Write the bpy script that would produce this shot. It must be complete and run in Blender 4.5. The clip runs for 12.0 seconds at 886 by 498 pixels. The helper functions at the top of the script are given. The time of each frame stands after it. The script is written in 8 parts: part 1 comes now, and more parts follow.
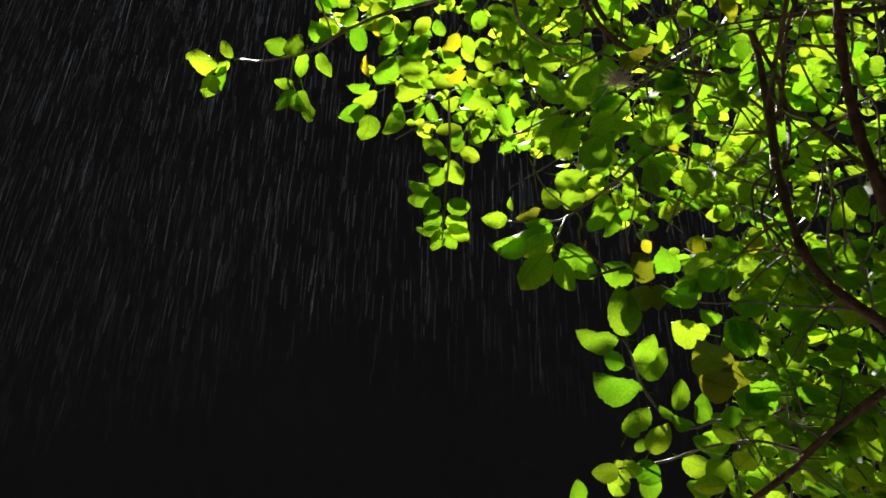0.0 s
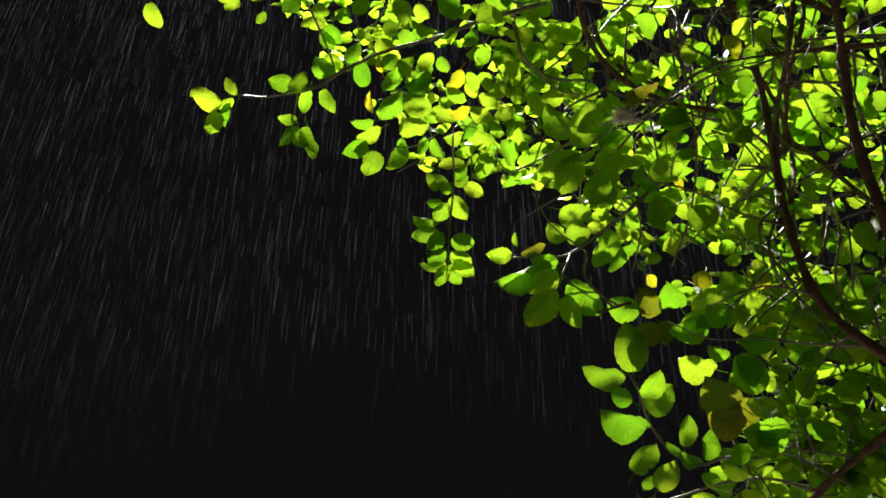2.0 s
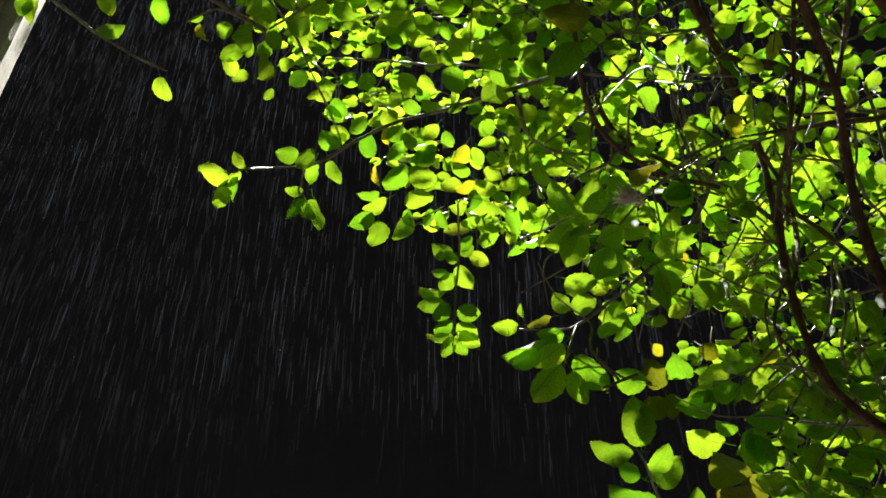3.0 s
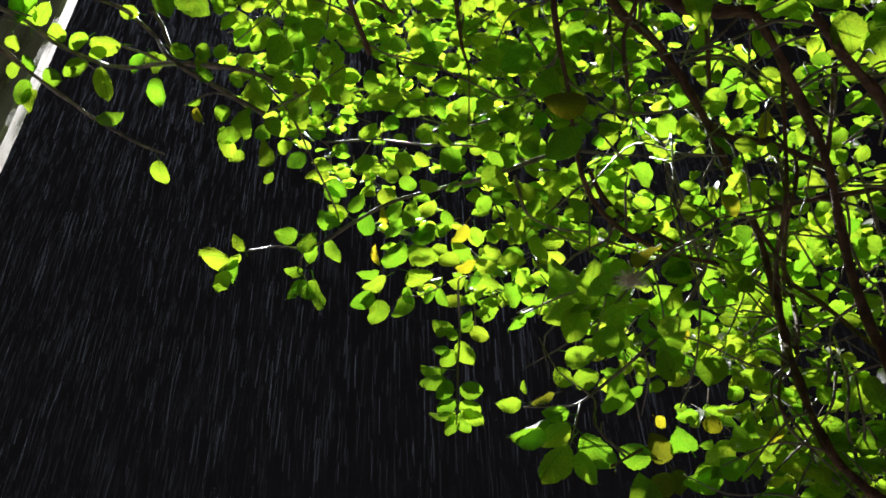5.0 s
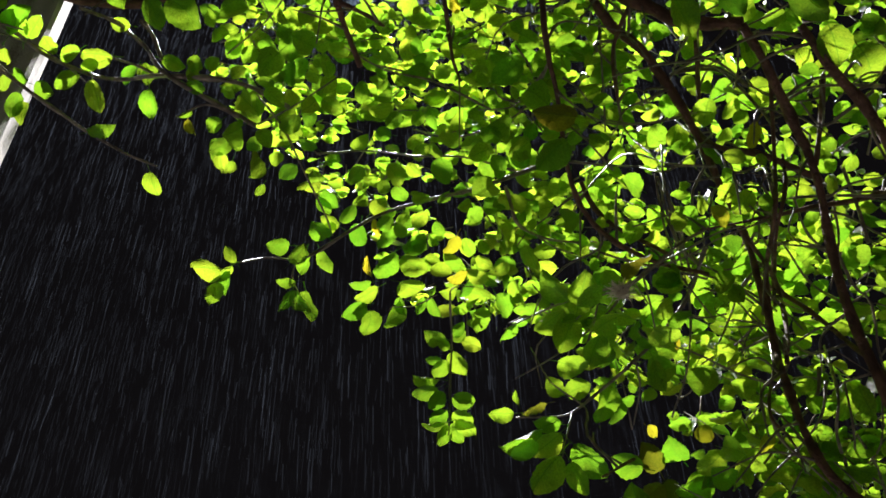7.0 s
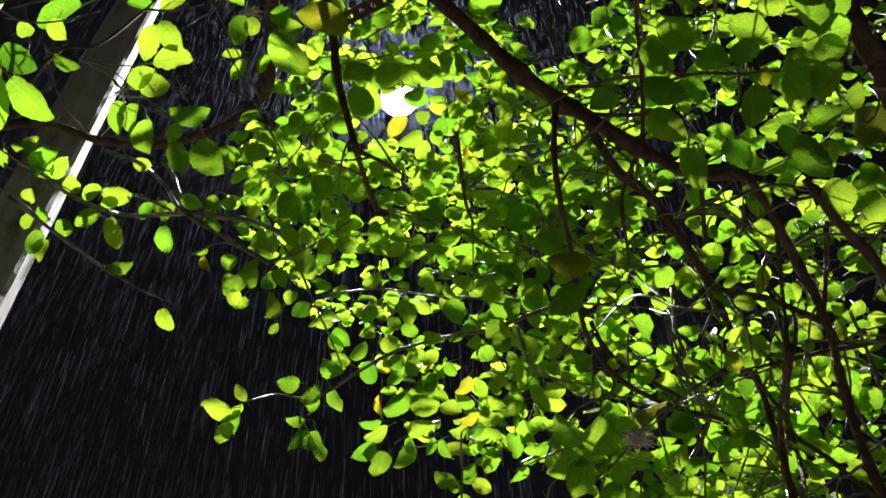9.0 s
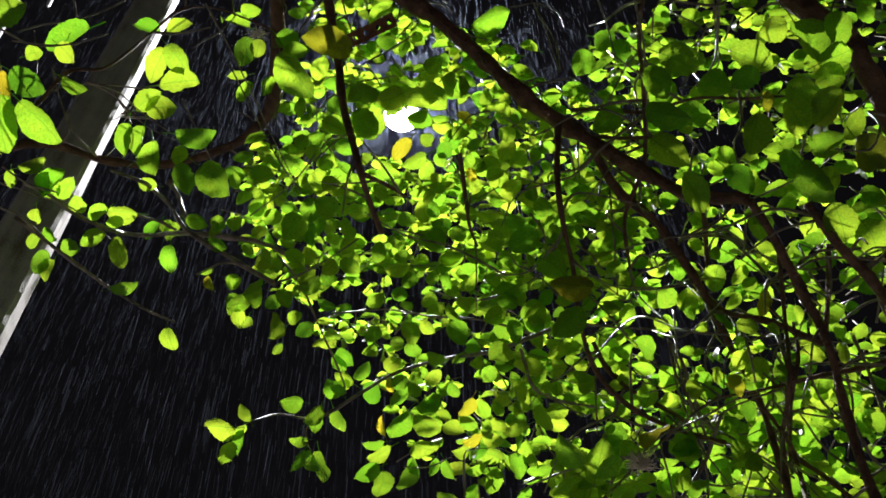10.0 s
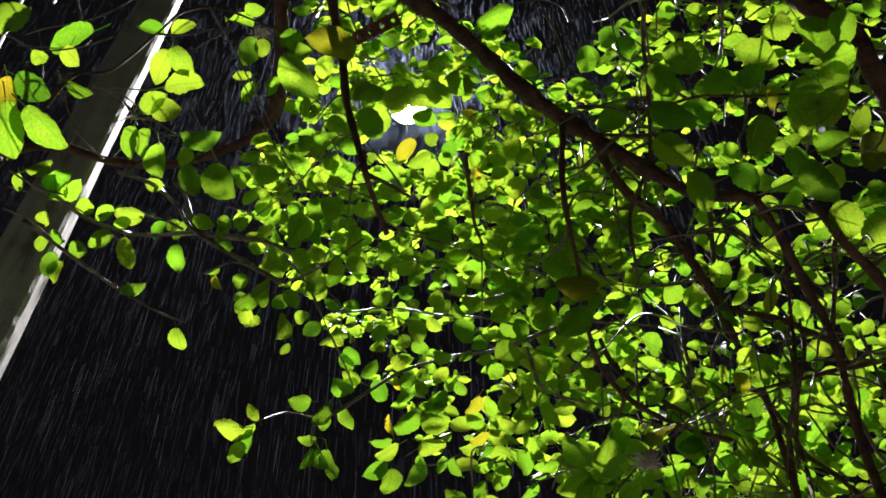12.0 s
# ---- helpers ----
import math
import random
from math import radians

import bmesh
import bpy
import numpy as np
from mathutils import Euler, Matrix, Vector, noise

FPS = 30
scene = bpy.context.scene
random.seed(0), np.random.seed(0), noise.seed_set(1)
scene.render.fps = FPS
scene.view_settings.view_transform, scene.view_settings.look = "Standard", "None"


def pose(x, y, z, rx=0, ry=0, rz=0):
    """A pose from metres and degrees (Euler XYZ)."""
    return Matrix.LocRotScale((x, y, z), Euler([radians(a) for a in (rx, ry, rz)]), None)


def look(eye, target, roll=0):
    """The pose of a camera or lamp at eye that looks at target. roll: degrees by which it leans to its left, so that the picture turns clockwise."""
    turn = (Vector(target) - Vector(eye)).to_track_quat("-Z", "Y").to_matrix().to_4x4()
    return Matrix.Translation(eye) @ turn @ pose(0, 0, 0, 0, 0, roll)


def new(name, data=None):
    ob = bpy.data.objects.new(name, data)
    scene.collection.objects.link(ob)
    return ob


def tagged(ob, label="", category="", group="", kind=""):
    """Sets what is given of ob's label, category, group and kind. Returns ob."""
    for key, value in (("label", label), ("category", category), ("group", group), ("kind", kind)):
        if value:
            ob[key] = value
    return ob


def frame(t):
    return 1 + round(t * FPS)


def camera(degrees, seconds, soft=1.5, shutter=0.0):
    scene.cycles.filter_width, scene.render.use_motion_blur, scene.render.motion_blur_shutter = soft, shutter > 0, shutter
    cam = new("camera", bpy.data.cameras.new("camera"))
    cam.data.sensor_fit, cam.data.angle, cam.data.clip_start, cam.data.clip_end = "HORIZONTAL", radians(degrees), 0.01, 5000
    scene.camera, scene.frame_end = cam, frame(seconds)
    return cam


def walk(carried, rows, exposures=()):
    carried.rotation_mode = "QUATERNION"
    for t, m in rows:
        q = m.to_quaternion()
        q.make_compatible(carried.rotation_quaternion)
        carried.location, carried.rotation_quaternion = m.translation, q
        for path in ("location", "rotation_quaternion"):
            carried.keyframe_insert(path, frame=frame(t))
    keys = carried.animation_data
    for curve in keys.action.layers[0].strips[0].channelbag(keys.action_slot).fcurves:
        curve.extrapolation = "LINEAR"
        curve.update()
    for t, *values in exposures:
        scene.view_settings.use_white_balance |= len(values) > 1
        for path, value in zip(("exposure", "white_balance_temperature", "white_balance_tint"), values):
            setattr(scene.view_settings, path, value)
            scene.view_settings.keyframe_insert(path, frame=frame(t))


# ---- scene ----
cam = camera(54.0, 12.0, soft=1.7)
walk(cam, [
    (0, look((0.0423, 0.1261, 1.4923), (0.0463, 1.8111, 2.5697), 2.03)),
    (0.5, look((0.0377, 0.1274, 1.4952), (0.0443, 1.8080, 2.5795), 1.95)),
    (1, look((0.0328, 0.1317, 1.4928), (0.0419, 1.8064, 2.5860), 1.81)),
    (1.5, look((0.0277, 0.1319, 1.4949), (0.0410, 1.8003, 2.5979), 1.65)),
    (2, look((0.0299, 0.1249, 1.5059), (0.0373, 1.7736, 2.6381), 1.72)),
    (2.5, look((0.0233, 0.1071, 1.5216), (0.0328, 1.7302, 2.6902), 1.56)),
    (3, look((0.0245, 0.0867, 1.5476), (0.0208, 1.6831, 2.7525), 1.64)),
    (5, look((-0.0081, 0.0464, 1.5857), (0.0272, 1.5756, 2.8742), -0.62)),
    (5.5, look((-0.0161, 0.0440, 1.5869), (0.0352, 1.5649, 2.8847), -1.04)),
    (6, look((-0.0106, 0.0444, 1.5869), (0.0391, 1.5638, 2.8864), -1.08)),
    (6.5, look((-0.0111, 0.0407, 1.5883), (0.0447, 1.5608, 2.8867), -1.34)),
    (7, look((-0.0031, 0.0385, 1.5890), (0.0447, 1.5580, 2.8887), -1.19)),
    (7.5, look((-0.0058, 0.0297, 1.5951), (0.0416, 1.5069, 2.9425), -1.26)),
    (9.5, look((-0.0343, -0.0041, 1.6055), (0.0192, 1.3034, 3.1179), -0.96)),
    (10, look((-0.0337, -0.0122, 1.6083), (0.0152, 1.2926, 3.1232), -0.77)),
    (10.5, look((-0.0280, -0.0190, 1.6133), (0.0138, 1.2911, 3.1239), -0.69)),
    (11, look((-0.0271, -0.0232, 1.6138), (0.0124, 1.2859, 3.1254), -0.75)),
    (11.5, look((-0.0297, -0.0306, 1.6192), (0.0058, 1.2873, 3.1231), -0.68)),
    (12, look((-0.0297, -0.0276, 1.6169), (0.0008, 1.2966, 3.1154), -0.65)),
], exposures=[(0, 0.97, 6850, 8), (2.5, 0.99, 6850, 8), (5, 0.92, 6250, 16), (7, 0.92, 6250, 18), (7.5, 1.02, 6250, 20), (9.5, 0.74, 6100, 19), (12, 0.62, 6200, 18)])

# ---- night: a dark sky and one street lamp beyond the tree ----
world = bpy.data.worlds.new("night")
scene.world = world
world.use_nodes = True
sky = world.node_tree.nodes["Background"]
sky.inputs["Color"].default_value = (0.98, 0.90, 0.94, 1)
sky.inputs["Strength"].default_value = 0.0021

LAMP = Vector((-0.167, 2.800, 5.975))
bulb = bpy.data.lights.new("lamp_light", "POINT")
bulb.energy = 860
bulb.color = (1.0, 0.98, 0.95)
bulb.shadow_soft_size = 0.045
new("lamp_light", bulb).location = LAMP


# ---- materials ----
def material(name):
    m = bpy.data.materials.new(name)
    m.use_nodes = True
    n, l = m.node_tree.nodes, m.node_tree.links
    return m, n, l, n["Principled BSDF"], n["Material Output"]


def ramp(n, l, fac, stops):
    r = n.new("ShaderNodeValToRGB")
    el = r.color_ramp.elements
    while len(el) < len(stops):
        el.new(0.5)
    for e, (p, c) in zip(el, stops):
        e.position, e.color = p, (*c, 1)
    l.new(fac, r.inputs["Fac"])
    return r.outputs["Color"]


def math_node(n, l, op, a, b=None):
    m = n.new("ShaderNodeMath")
    m.operation = op
    for i, v in enumerate((a, b)):
        if v is None:
            continue
        if isinstance(v, (int, float)):
            m.inputs[i].default_value = v
        else:
            l.new(v, m.inputs[i])
    return m.outputs[0]


def leaf_material(name, through_a, through_b, skin, per_island):
    """A thin leaf: a waxy skin over a blade that lets light through, with paler veins, blotches and a little relief."""
    m, n, l, p, out = material(name)
    uv = n.new("ShaderNodeUVMap")
    uv.uv_map = "leaf"
    sep = n.new("ShaderNodeSeparateXYZ")
    l.new(uv.outputs["UV"], sep.inputs[0])
    u = math_node(n, l, "ABSOLUTE", math_node(n, l, "SUBTRACT", sep.outputs["X"], 0.5))
    side = math_node(n, l, "SUBTRACT", sep.outputs["Y"], math_node(n, l, "MULTIPLY", u, 0.55))
    wave = math_node(n, l, "ABSOLUTE", math_node(n, l, "SINE", math_node(n, l, "MULTIPLY", side, 24.0)))
    vein = math_node(n, l, "LESS_THAN", wave, 0.13)
    mid = math_node(n, l, "LESS_THAN", u, 0.018)
    veins = math_node(n, l, "MAXIMUM", math_node(n, l, "MULTIPLY", vein, 0.5), mid)
    if per_island:
        chance = n.new("ShaderNodeNewGeometry").outputs["Random Per Island"]
    else:
        chance = n.new("ShaderNodeObjectInfo").outputs["Random"]
    place = n.new("ShaderNodeTexCoord").outputs["Object"] if per_island else uv.outputs["UV"]
    blot = n.new("ShaderNodeTexNoise")
    blot.inputs["Scale"].default_value = 38 if per_island else 3.0
    blot.inputs["Detail"].default_value = 4
    l.new(place, blot.inputs["Vector"])
    mix_v = math_node(n, l, "ADD", math_node(n, l, "MULTIPLY", chance, 0.55),
                      math_node(n, l, "MULTIPLY", blot.outputs["Fac"], 0.7))
    glow = ramp(n, l, mix_v, [(0.32, through_a), (0.88, through_b)])
    spots = n.new("ShaderNodeTexNoise")
    spots.inputs["Scale"].default_value = 160 if per_island else 11
    l.new(place, spots.inputs["Vector"])
    spot = ramp(n, l, spots.outputs["Fac"], [(0.68, (1, 1, 1)), (0.76, (0.45, 0.36, 0.2))])
    tint = n.new("ShaderNodeMix")
    tint.data_type, tint.blend_type = "RGBA", "MULTIPLY"
    tint.inputs["Factor"].default_value = 1
    age = math_node(n, l, "FRACT", math_node(n, l, "MULTIPLY", chance, 7.31))
    thick = n.new("ShaderNodeMix")
    thick.data_type, thick.blend_type = "RGBA", "MULTIPLY"
    thick.inputs["Factor"].default_value = 1
    l.new(glow, thick.inputs["A"])
    l.new(ramp(n, l, age, [(0.0, (0.52, 0.65, 0.56)), (0.8, (1.04, 1.0, 1.0))]), thick.inputs["B"])
    # fine cells between the veins
    cells = n.new("ShaderNodeTexNoise")
    cells.inputs["Scale"].default_value = 330 if per_island else 19
    cells.inputs["Detail"].default_value = 3
    l.new(place, cells.inputs["Vector"])
    mottle = n.new("ShaderNodeMix")
    mottle.data_type, mottle.blend_type = "RGBA", "MULTIPLY"
    mottle.inputs["Factor"].default_value = 1
    l.new(thick.outputs["Result"], mottle.inputs["A"])
    l.new(ramp(n, l, cells.outputs["Fac"], [(0.32, (0.74, 0.80, 0.85)), (0.62, (1.08, 1.09, 1.2))]), mottle.inputs["B"])
    l.new(mottle.outputs["Result"], tint.inputs["A"])
    l.new(spot, tint.inputs["B"])
    veined = n.new("ShaderNodeMix")
    veined.data_type = "RGBA"
    l.new(math_node(n, l, "MULTIPLY", veins, 0.6), veined.inputs["Factor"])
    l.new(tint.outputs["Result"], veined.inputs["A"])
    veined.inputs["B"].default_value = (through_a[0] * 0.55, through_a[1] * 0.62, through_a[2], 1)
    p.inputs["Base Color"].default_value = (*skin, 1)
    p.inputs["Roughness"].default_value = 0.32
    p.inputs["Specular IOR Level"].default_value = 0.45
    bump = n.new("ShaderNodeBump")
    bump.inputs["Strength"].default_value = 0.6
    bump.inputs["Distance"].default_value = 0.002
    swell = math_node(n, l, "MULTIPLY", blot.outputs["Fac"], 2.2)
    l.new(math_node(n, l, "ADD", math_node(n, l, "SUBTRACT", swell, veins), cells.outputs["Fac"]), bump.inputs["Height"])
    l.new(bump.outputs["Normal"], p.inputs["Normal"])
    thin = n.new("ShaderNodeBsdfTranslucent")
    l.new(veined.outputs["Result"], thin.inputs["Color"])
    l.new(bump.outputs["Normal"], thin.inputs["Normal"])
    both = n.new("ShaderNodeMixShader")
    both.inputs["Fac"].default_value = 0.84
    l.new(p.outputs[0], both.inputs[1])
    l.new(thin.outputs[0], both.inputs[2])
    wet = n.new("ShaderNodeBsdfGlossy")
    wet.inputs["Roughness"].default_value = 0.36
    l.new(bump.outputs["Normal"], wet.inputs["Normal"])
    film = n.new("ShaderNodeFresnel")
    film.inputs["IOR"].default_value = 1.33
    coat = n.new("ShaderNodeMixShader")
    l.new(math_node(n, l, "MULTIPLY", film.outputs[0], 0.13), coat.inputs["Fac"])
    l.new(both.outputs[0], coat.inputs[1])
    l.new(wet.outputs[0], coat.inputs[2])
    l.new(coat.outputs[0], out.inputs["Surface"])
    return m


GREEN_A, GREEN_B = (0.235, 0.53, 0.014), (0.425, 0.575, 0.022)
leaf_mats = {
    "green": leaf_material("leaf_green", GREEN_A, GREEN_B, (0.045, 0.13, 0.014), False),
    "yellow": leaf_material("leaf_yellow", (0.58, 0.47, 0.015), (0.78, 0.62, 0.02), (0.20, 0.16, 0.02), False),
    "brown": leaf_material("leaf_brown", (0.20, 0.22, 0.010), (0.30, 0.26, 0.012), (0.07, 0.07, 0.015), False),
}
foliage_mat = leaf_material("foliage_green", GREEN_A, GREEN_B, (0.045, 0.13, 0.014), True)


def bark_material(name, dark, pale, rough, wet=0.0):
    m, n, l, p, out = material(name)
    co = n.new("ShaderNodeTexCoord").outputs["Object"]
    a = n.new("ShaderNodeTexNoise")
    a.inputs["Scale"].default_value = 45
    a.inputs["Detail"].default_value = 8
    l.new(co, a.inputs["Vector"])
    b = n.new("ShaderNodeTexNoise")
    b.inputs["Scale"].default_value = 260
    l.new(co, b.inputs["Vector"])
    l.new(ramp(n, l, a.outputs["Fac"], [(0.35, dark), (0.68, pale)]), p.inputs["Base Color"])
    p.inputs["Roughness"].default_value = rough
    p.inputs["Specular IOR Level"].default_value = 0.3
    p.inputs["Coat Weight"].default_value = wet
    p.inputs["Coat Roughness"].default_value = 0.14
    bump = n.new("ShaderNodeBump")
    bump.inputs["Strength"].default_value = 1.0
    bump.inputs["Distance"].default_value = 0.008
    l.new(math_node(n, l, "ADD", a.outputs["Fac"], math_node(n, l, "MULTIPLY", b.outputs["Fac"], 0.4)), bump.inputs["Height"])
    l.new(bump.outputs["Normal"], p.inputs["Normal"])
    return m


bark = bark_material("bark", (0.07, 0.036, 0.022), (0.19, 0.10, 0.06), 0.65)
twig_bark = bark_material("twig_bark", (0.09, 0.065, 0.047), (0.29, 0.23, 0.17), 0.38, 0.6)


def concrete_material():
    """Cast concrete: sand grain, pits and rain streaks that run down the post."""
    m, n, l, p, out = material("concrete")
    co = n.new("ShaderNodeTexCoord").outputs["Object"]
    stretch = n.new("ShaderNodeMapping")
    stretch.inputs["Scale"].default_value = (1, 1, 0.06)
    l.new(co, stretch.inputs["Vector"])
    found = []
    for source, scale, detail in ((stretch.outputs[0], 55, 5), (co, 14, 6), (co, 240, 3)):
        tex = n.new("ShaderNodeTexNoise")
        tex.inputs["Scale"].default_value = scale
        tex.inputs["Detail"].default_value = detail
        l.new(source, tex.inputs["Vector"])
        found.append(tex.outputs["Fac"])
    total = math_node(n, l, "ADD", math_node(n, l, "MULTIPLY", found[0], 0.45),
                      math_node(n, l, "ADD", math_node(n, l, "MULTIPLY", found[1], 0.35), math_node(n, l, "MULTIPLY", found[2], 0.2)))
    l.new(ramp(n, l, total, [(0.36, (0.20, 0.17, 0.14)), (0.46, (0.44, 0.42, 0.38)), (0.62, (0.62, 0.60, 0.55))]), p.inputs["Base Color"])
    p.inputs["Roughness"].default_value = 0.75
    bump = n.new("ShaderNodeBump")
    bump.inputs["Strength"].default_value = 0.7
    bump.inputs["Distance"].default_value = 0.004
    l.new(math_node(n, l, "ADD", found[2], found[1]), bump.inputs["Height"])
    l.new(bump.outputs["Normal"], p.inputs["Normal"])
    return m


concrete = concrete_material()
rust = bark_material("rusty_steel", (0.10, 0.035, 0.018), (0.22, 0.09, 0.04), 0.7)
# ground colour raised so the unseen ground throws lamp light upwards
pale_ground = bark_material("bounce_ground", (0.30, 0.29, 0.27), (0.5, 0.48, 0.45), 0.6)
steel, _n, _l, _p, _o = material("galvanised_steel")
_p.inputs["Base Color"].default_value = (0.55, 0.55, 0.54, 1)
_p.inputs["Metallic"].default_value = 0.7
_p.inputs["Roughness"].default_value = 0.45
housing_mat, _n, _l, _p, _o = material("grey_enamel")
_p.inputs["Base Color"].default_value = (0.3, 0.31, 0.32, 1)
_p.inputs["Roughness"].default_value = 0.4
lamp_glass, _n, _l, _p, _o = material("lit_lamp_glass")
_p.inputs["Base Color"].default_value = (0.9, 0.9, 0.9, 1)
_p.inputs["Emission Color"].default_value = (1.0, 0.98, 0.93, 1)
_p.inputs["Emission Strength"].default_value = 60
silk, _n, _l, _p, _o = material("spider_silk")
_p.inputs["Base Color"].default_value = (0.8, 0.7, 0.55, 1)
_p.inputs["Roughness"].default_value = 0.6
water, _n, _l, _p, _o = material("clear_water")
_p.inputs["Base Color"].default_value = (1, 1, 1, 1)
_p.inputs["Roughness"].default_value = 0.03
_p.inputs["IOR"].default_value = 1.33
_p.inputs["Transmission Weight"].default_value = 1.0
rain_mat, _n, _l, _p, _o = material("rain_water")
_thin = _n.new("ShaderNodeBsdfTranslucent")
_thin.inputs["Color"].default_value = (0.66, 0.80, 1.0, 1)
_clear = _n.new("ShaderNodeBsdfTransparent")
_mix = _n.new("ShaderNodeMixShader")
_mix.inputs["Fac"].default_value = 0.019
_l.new(_clear.outputs[0], _mix.inputs[1])
_l.new(_thin.outputs[0], _mix.inputs[2])
_l.new(_mix.outputs[0], _o.inputs["Surface"])


# ---- makers ----
def part(name, bm, mat, parent, label="", kind=""):
    me = bpy.data.meshes.new(name)
    bm.to_mesh(me)
    bm.free()
    for f in me.polygons:
        f.use_smooth = True
    me.materials.append(mat)
    ob = new(name, me)
    ob.parent = parent
    return tagged(ob, label, kind=kind)


def part_flat(*args, **kw):
    ob = part(*args, **kw)
    for f in ob.data.polygons:
        f.use_smooth = False
    return ob


def smooth_line(points, steps):
    """Catmull-Rom through (x, y, z, r) points."""
    p = [Vector(q) for q in points]
    p = [p[0] * 2 - p[1]] + p + [p[-1] * 2 - p[-2]]
    line = []
    for i in range(1, len(p) - 2):
        for k in range(steps):
            t = k / steps
            a, b, c, d = p[i - 1:i + 3]
            line.append(0.5 * (2 * b + (c - a) * t + (2 * a - 5 * b + 4 * c - d) * t * t + (3 * b - a - 3 * c + d) * t ** 3))
    line.append(p[-2])
    return line


def tube(bm, line, sides, rough=0.0):
    """A tapered tube along (x, y, z, r), with uneven thickness."""
    rings = []
    last = Vector((0.3, 0.2, 0.9))
    for i, q in enumerate(line):
        at = q.to_3d()
        ahead = (line[min(i + 1, len(line) - 1)].to_3d() - line[max(i - 1, 0)].to_3d()).normalized()
        s = (last - last.dot(ahead) * ahead).normalized()
        last = s
        u = ahead.cross(s)
        ring = []
        for k in range(sides):
            a = 2 * math.pi * k / sides
            w = s * math.cos(a) + u * math.sin(a)
            r = max(q[3], 0.0006) * (1 + rough * noise.noise(at * 28 + w * 1.7))
            ring.append(bm.verts.new(at + w * r))
        rings.append(ring)
    for a, b in zip(rings, rings[1:]):
        for k in range(sides):
            bm.faces.new((a[k], a[(k + 1) % sides], b[(k + 1) % sides], b[k]))
    bm.faces.new(rings[0][::-1])
    bm.faces.new(rings[-1])


def leaf_shape(seed):
    """Vertices, faces and uv of one leaf: base at the origin, tip at y = 1, about 1 wide, folded along its midrib, curled
    and rippled, with an uneven edge; some are nibbled."""
    rnd = random.Random(seed)
    fold, curl, twist = rnd.uniform(0.06, 0.32), rnd.uniform(-0.34, 0.14), rnd.uniform(-0.24, 0.24)
    fat, skew = rnd.uniform(0.40, 0.5), rnd.uniform(-0.07, 0.07)
    point = rnd.uniform(0.42, 0.85)
    wave, beat = rnd.uniform(0.012, 0.04), rnd.uniform(7, 13)
    bite = rnd.choice([None, None, None, rnd.randrange(5, 13)])
    bite_side = rnd.choice([-1, 1])
    rows, cols = 17, 6
    verts, uvs, faces = [], [], []
    for i in range(rows + 1):
        s = 0.5 - 0.5 * math.cos(math.pi * (0.06 + 0.94 * i / rows)) if 0 < i < rows else i / rows
        e = 2 * s ** (0.72 + 0.5 * fat) - 1
        w = (1 - e * e) ** (0.53 + 0.5 * point * s * s) * (1 - 0.08 * s) if 0 < i < rows else 0.015
        for j in range(cols + 1):
            c = 2 * j / cols - 1
            edge = abs(c) == 1
            tooth = 1 + (0.018 * math.sin(beat * s * 1.3 + 3 * c) + (0.034 if i % 2 else -0.034) + rnd.uniform(-0.028, 0.028) if edge else 0)
            if edge and i == bite and c == bite_side:
                tooth = 0.8
            x = 0.5 * w * c * tooth + skew * math.sin(math.pi * s)
            z = w * fold * (0.22 * abs(c) + 0.62 * c * c) + curl * (s - 0.2) ** 2 + twist * c * s * 0.5
            z += wave * c * c * math.sin(beat * s + 2 * c) + rnd.uniform(-0.014, 0.014)
            verts.append((x, s, z))
            uvs.append((0.5 + 0.5 * c * max(w, 0.02), s))
    for i in range(rows):
        for j in range(cols):
            a = i * (cols + 1) + j
            faces.append((a, a + 1, a + cols + 2, a + cols + 1))
    k, bend = len(verts), rnd.uniform(-0.08, 0.08)
    for y, x, r in ((0.04, 0.0, 0.016), (-0.16, bend * 0.4, 0.014), (-0.34, bend, 0.018)):
        for c in range(3):
            verts.append((x + r * math.cos(2.094 * c), y, r * math.sin(2.094 * c) - 0.02))
            uvs.append((0.5, 0.0))
    for i in (k, k + 3):
        for c in range(3):
            faces.append((i + c, i + (c + 1) % 3, i + 3 + (c + 1) % 3, i + 3 + c))
    return verts, faces, uvs


SHAPES = [leaf_shape(s) for s in range(14)]


def leaf_mesh(name, shape, mat):
    verts, faces, uvs = shape
    me = bpy.data.meshes.new(name)
    me.from_pydata(verts, [], faces)
    layer = me.uv_layers.new(name="leaf")
    for loop in me.loops:
        layer.data[loop.index].uv = uvs[loop.vertex_index]
    for f in me.polygons:
        f.use_smooth = True
    me.materials.append(mat)
    return me


LEAF_MESHES = {tone: [leaf_mesh("leaf", s, mat) for s in SHAPES] for tone, mat in leaf_mats.items()}
FACE = Vector((0, -0.77, -0.64))  # most blades hang facing out and down


def leaf_pose(base, tip, width, roll):
    base, tip = Vector(base), Vector(tip)
    y = (tip - base)
    size = y.length
    y = y / size
    z = (FACE - FACE.dot(y) * y).normalized()
    z = Matrix.Rotation(radians(roll), 3, y) @ z
    x = y.cross(z)
    m = Matrix((x * width, y * size, z * size)).transposed().to_4x4()
    m.translation = base
    return m


# ---- ground: out of view, made pale to bounce lamp light up into the crown ----
bm = bmesh.new()
bmesh.ops.create_grid(bm, x_segments=60, y_segments=60, size=60)
for v in bm.verts:
    v.co.z = 0.03 * noise.noise(v.co * 0.4)
tagged(part("ground", bm, pale_ground, None), "unseen ground under the tree, made pale to bounce lamp light", "ground", kind="structure")

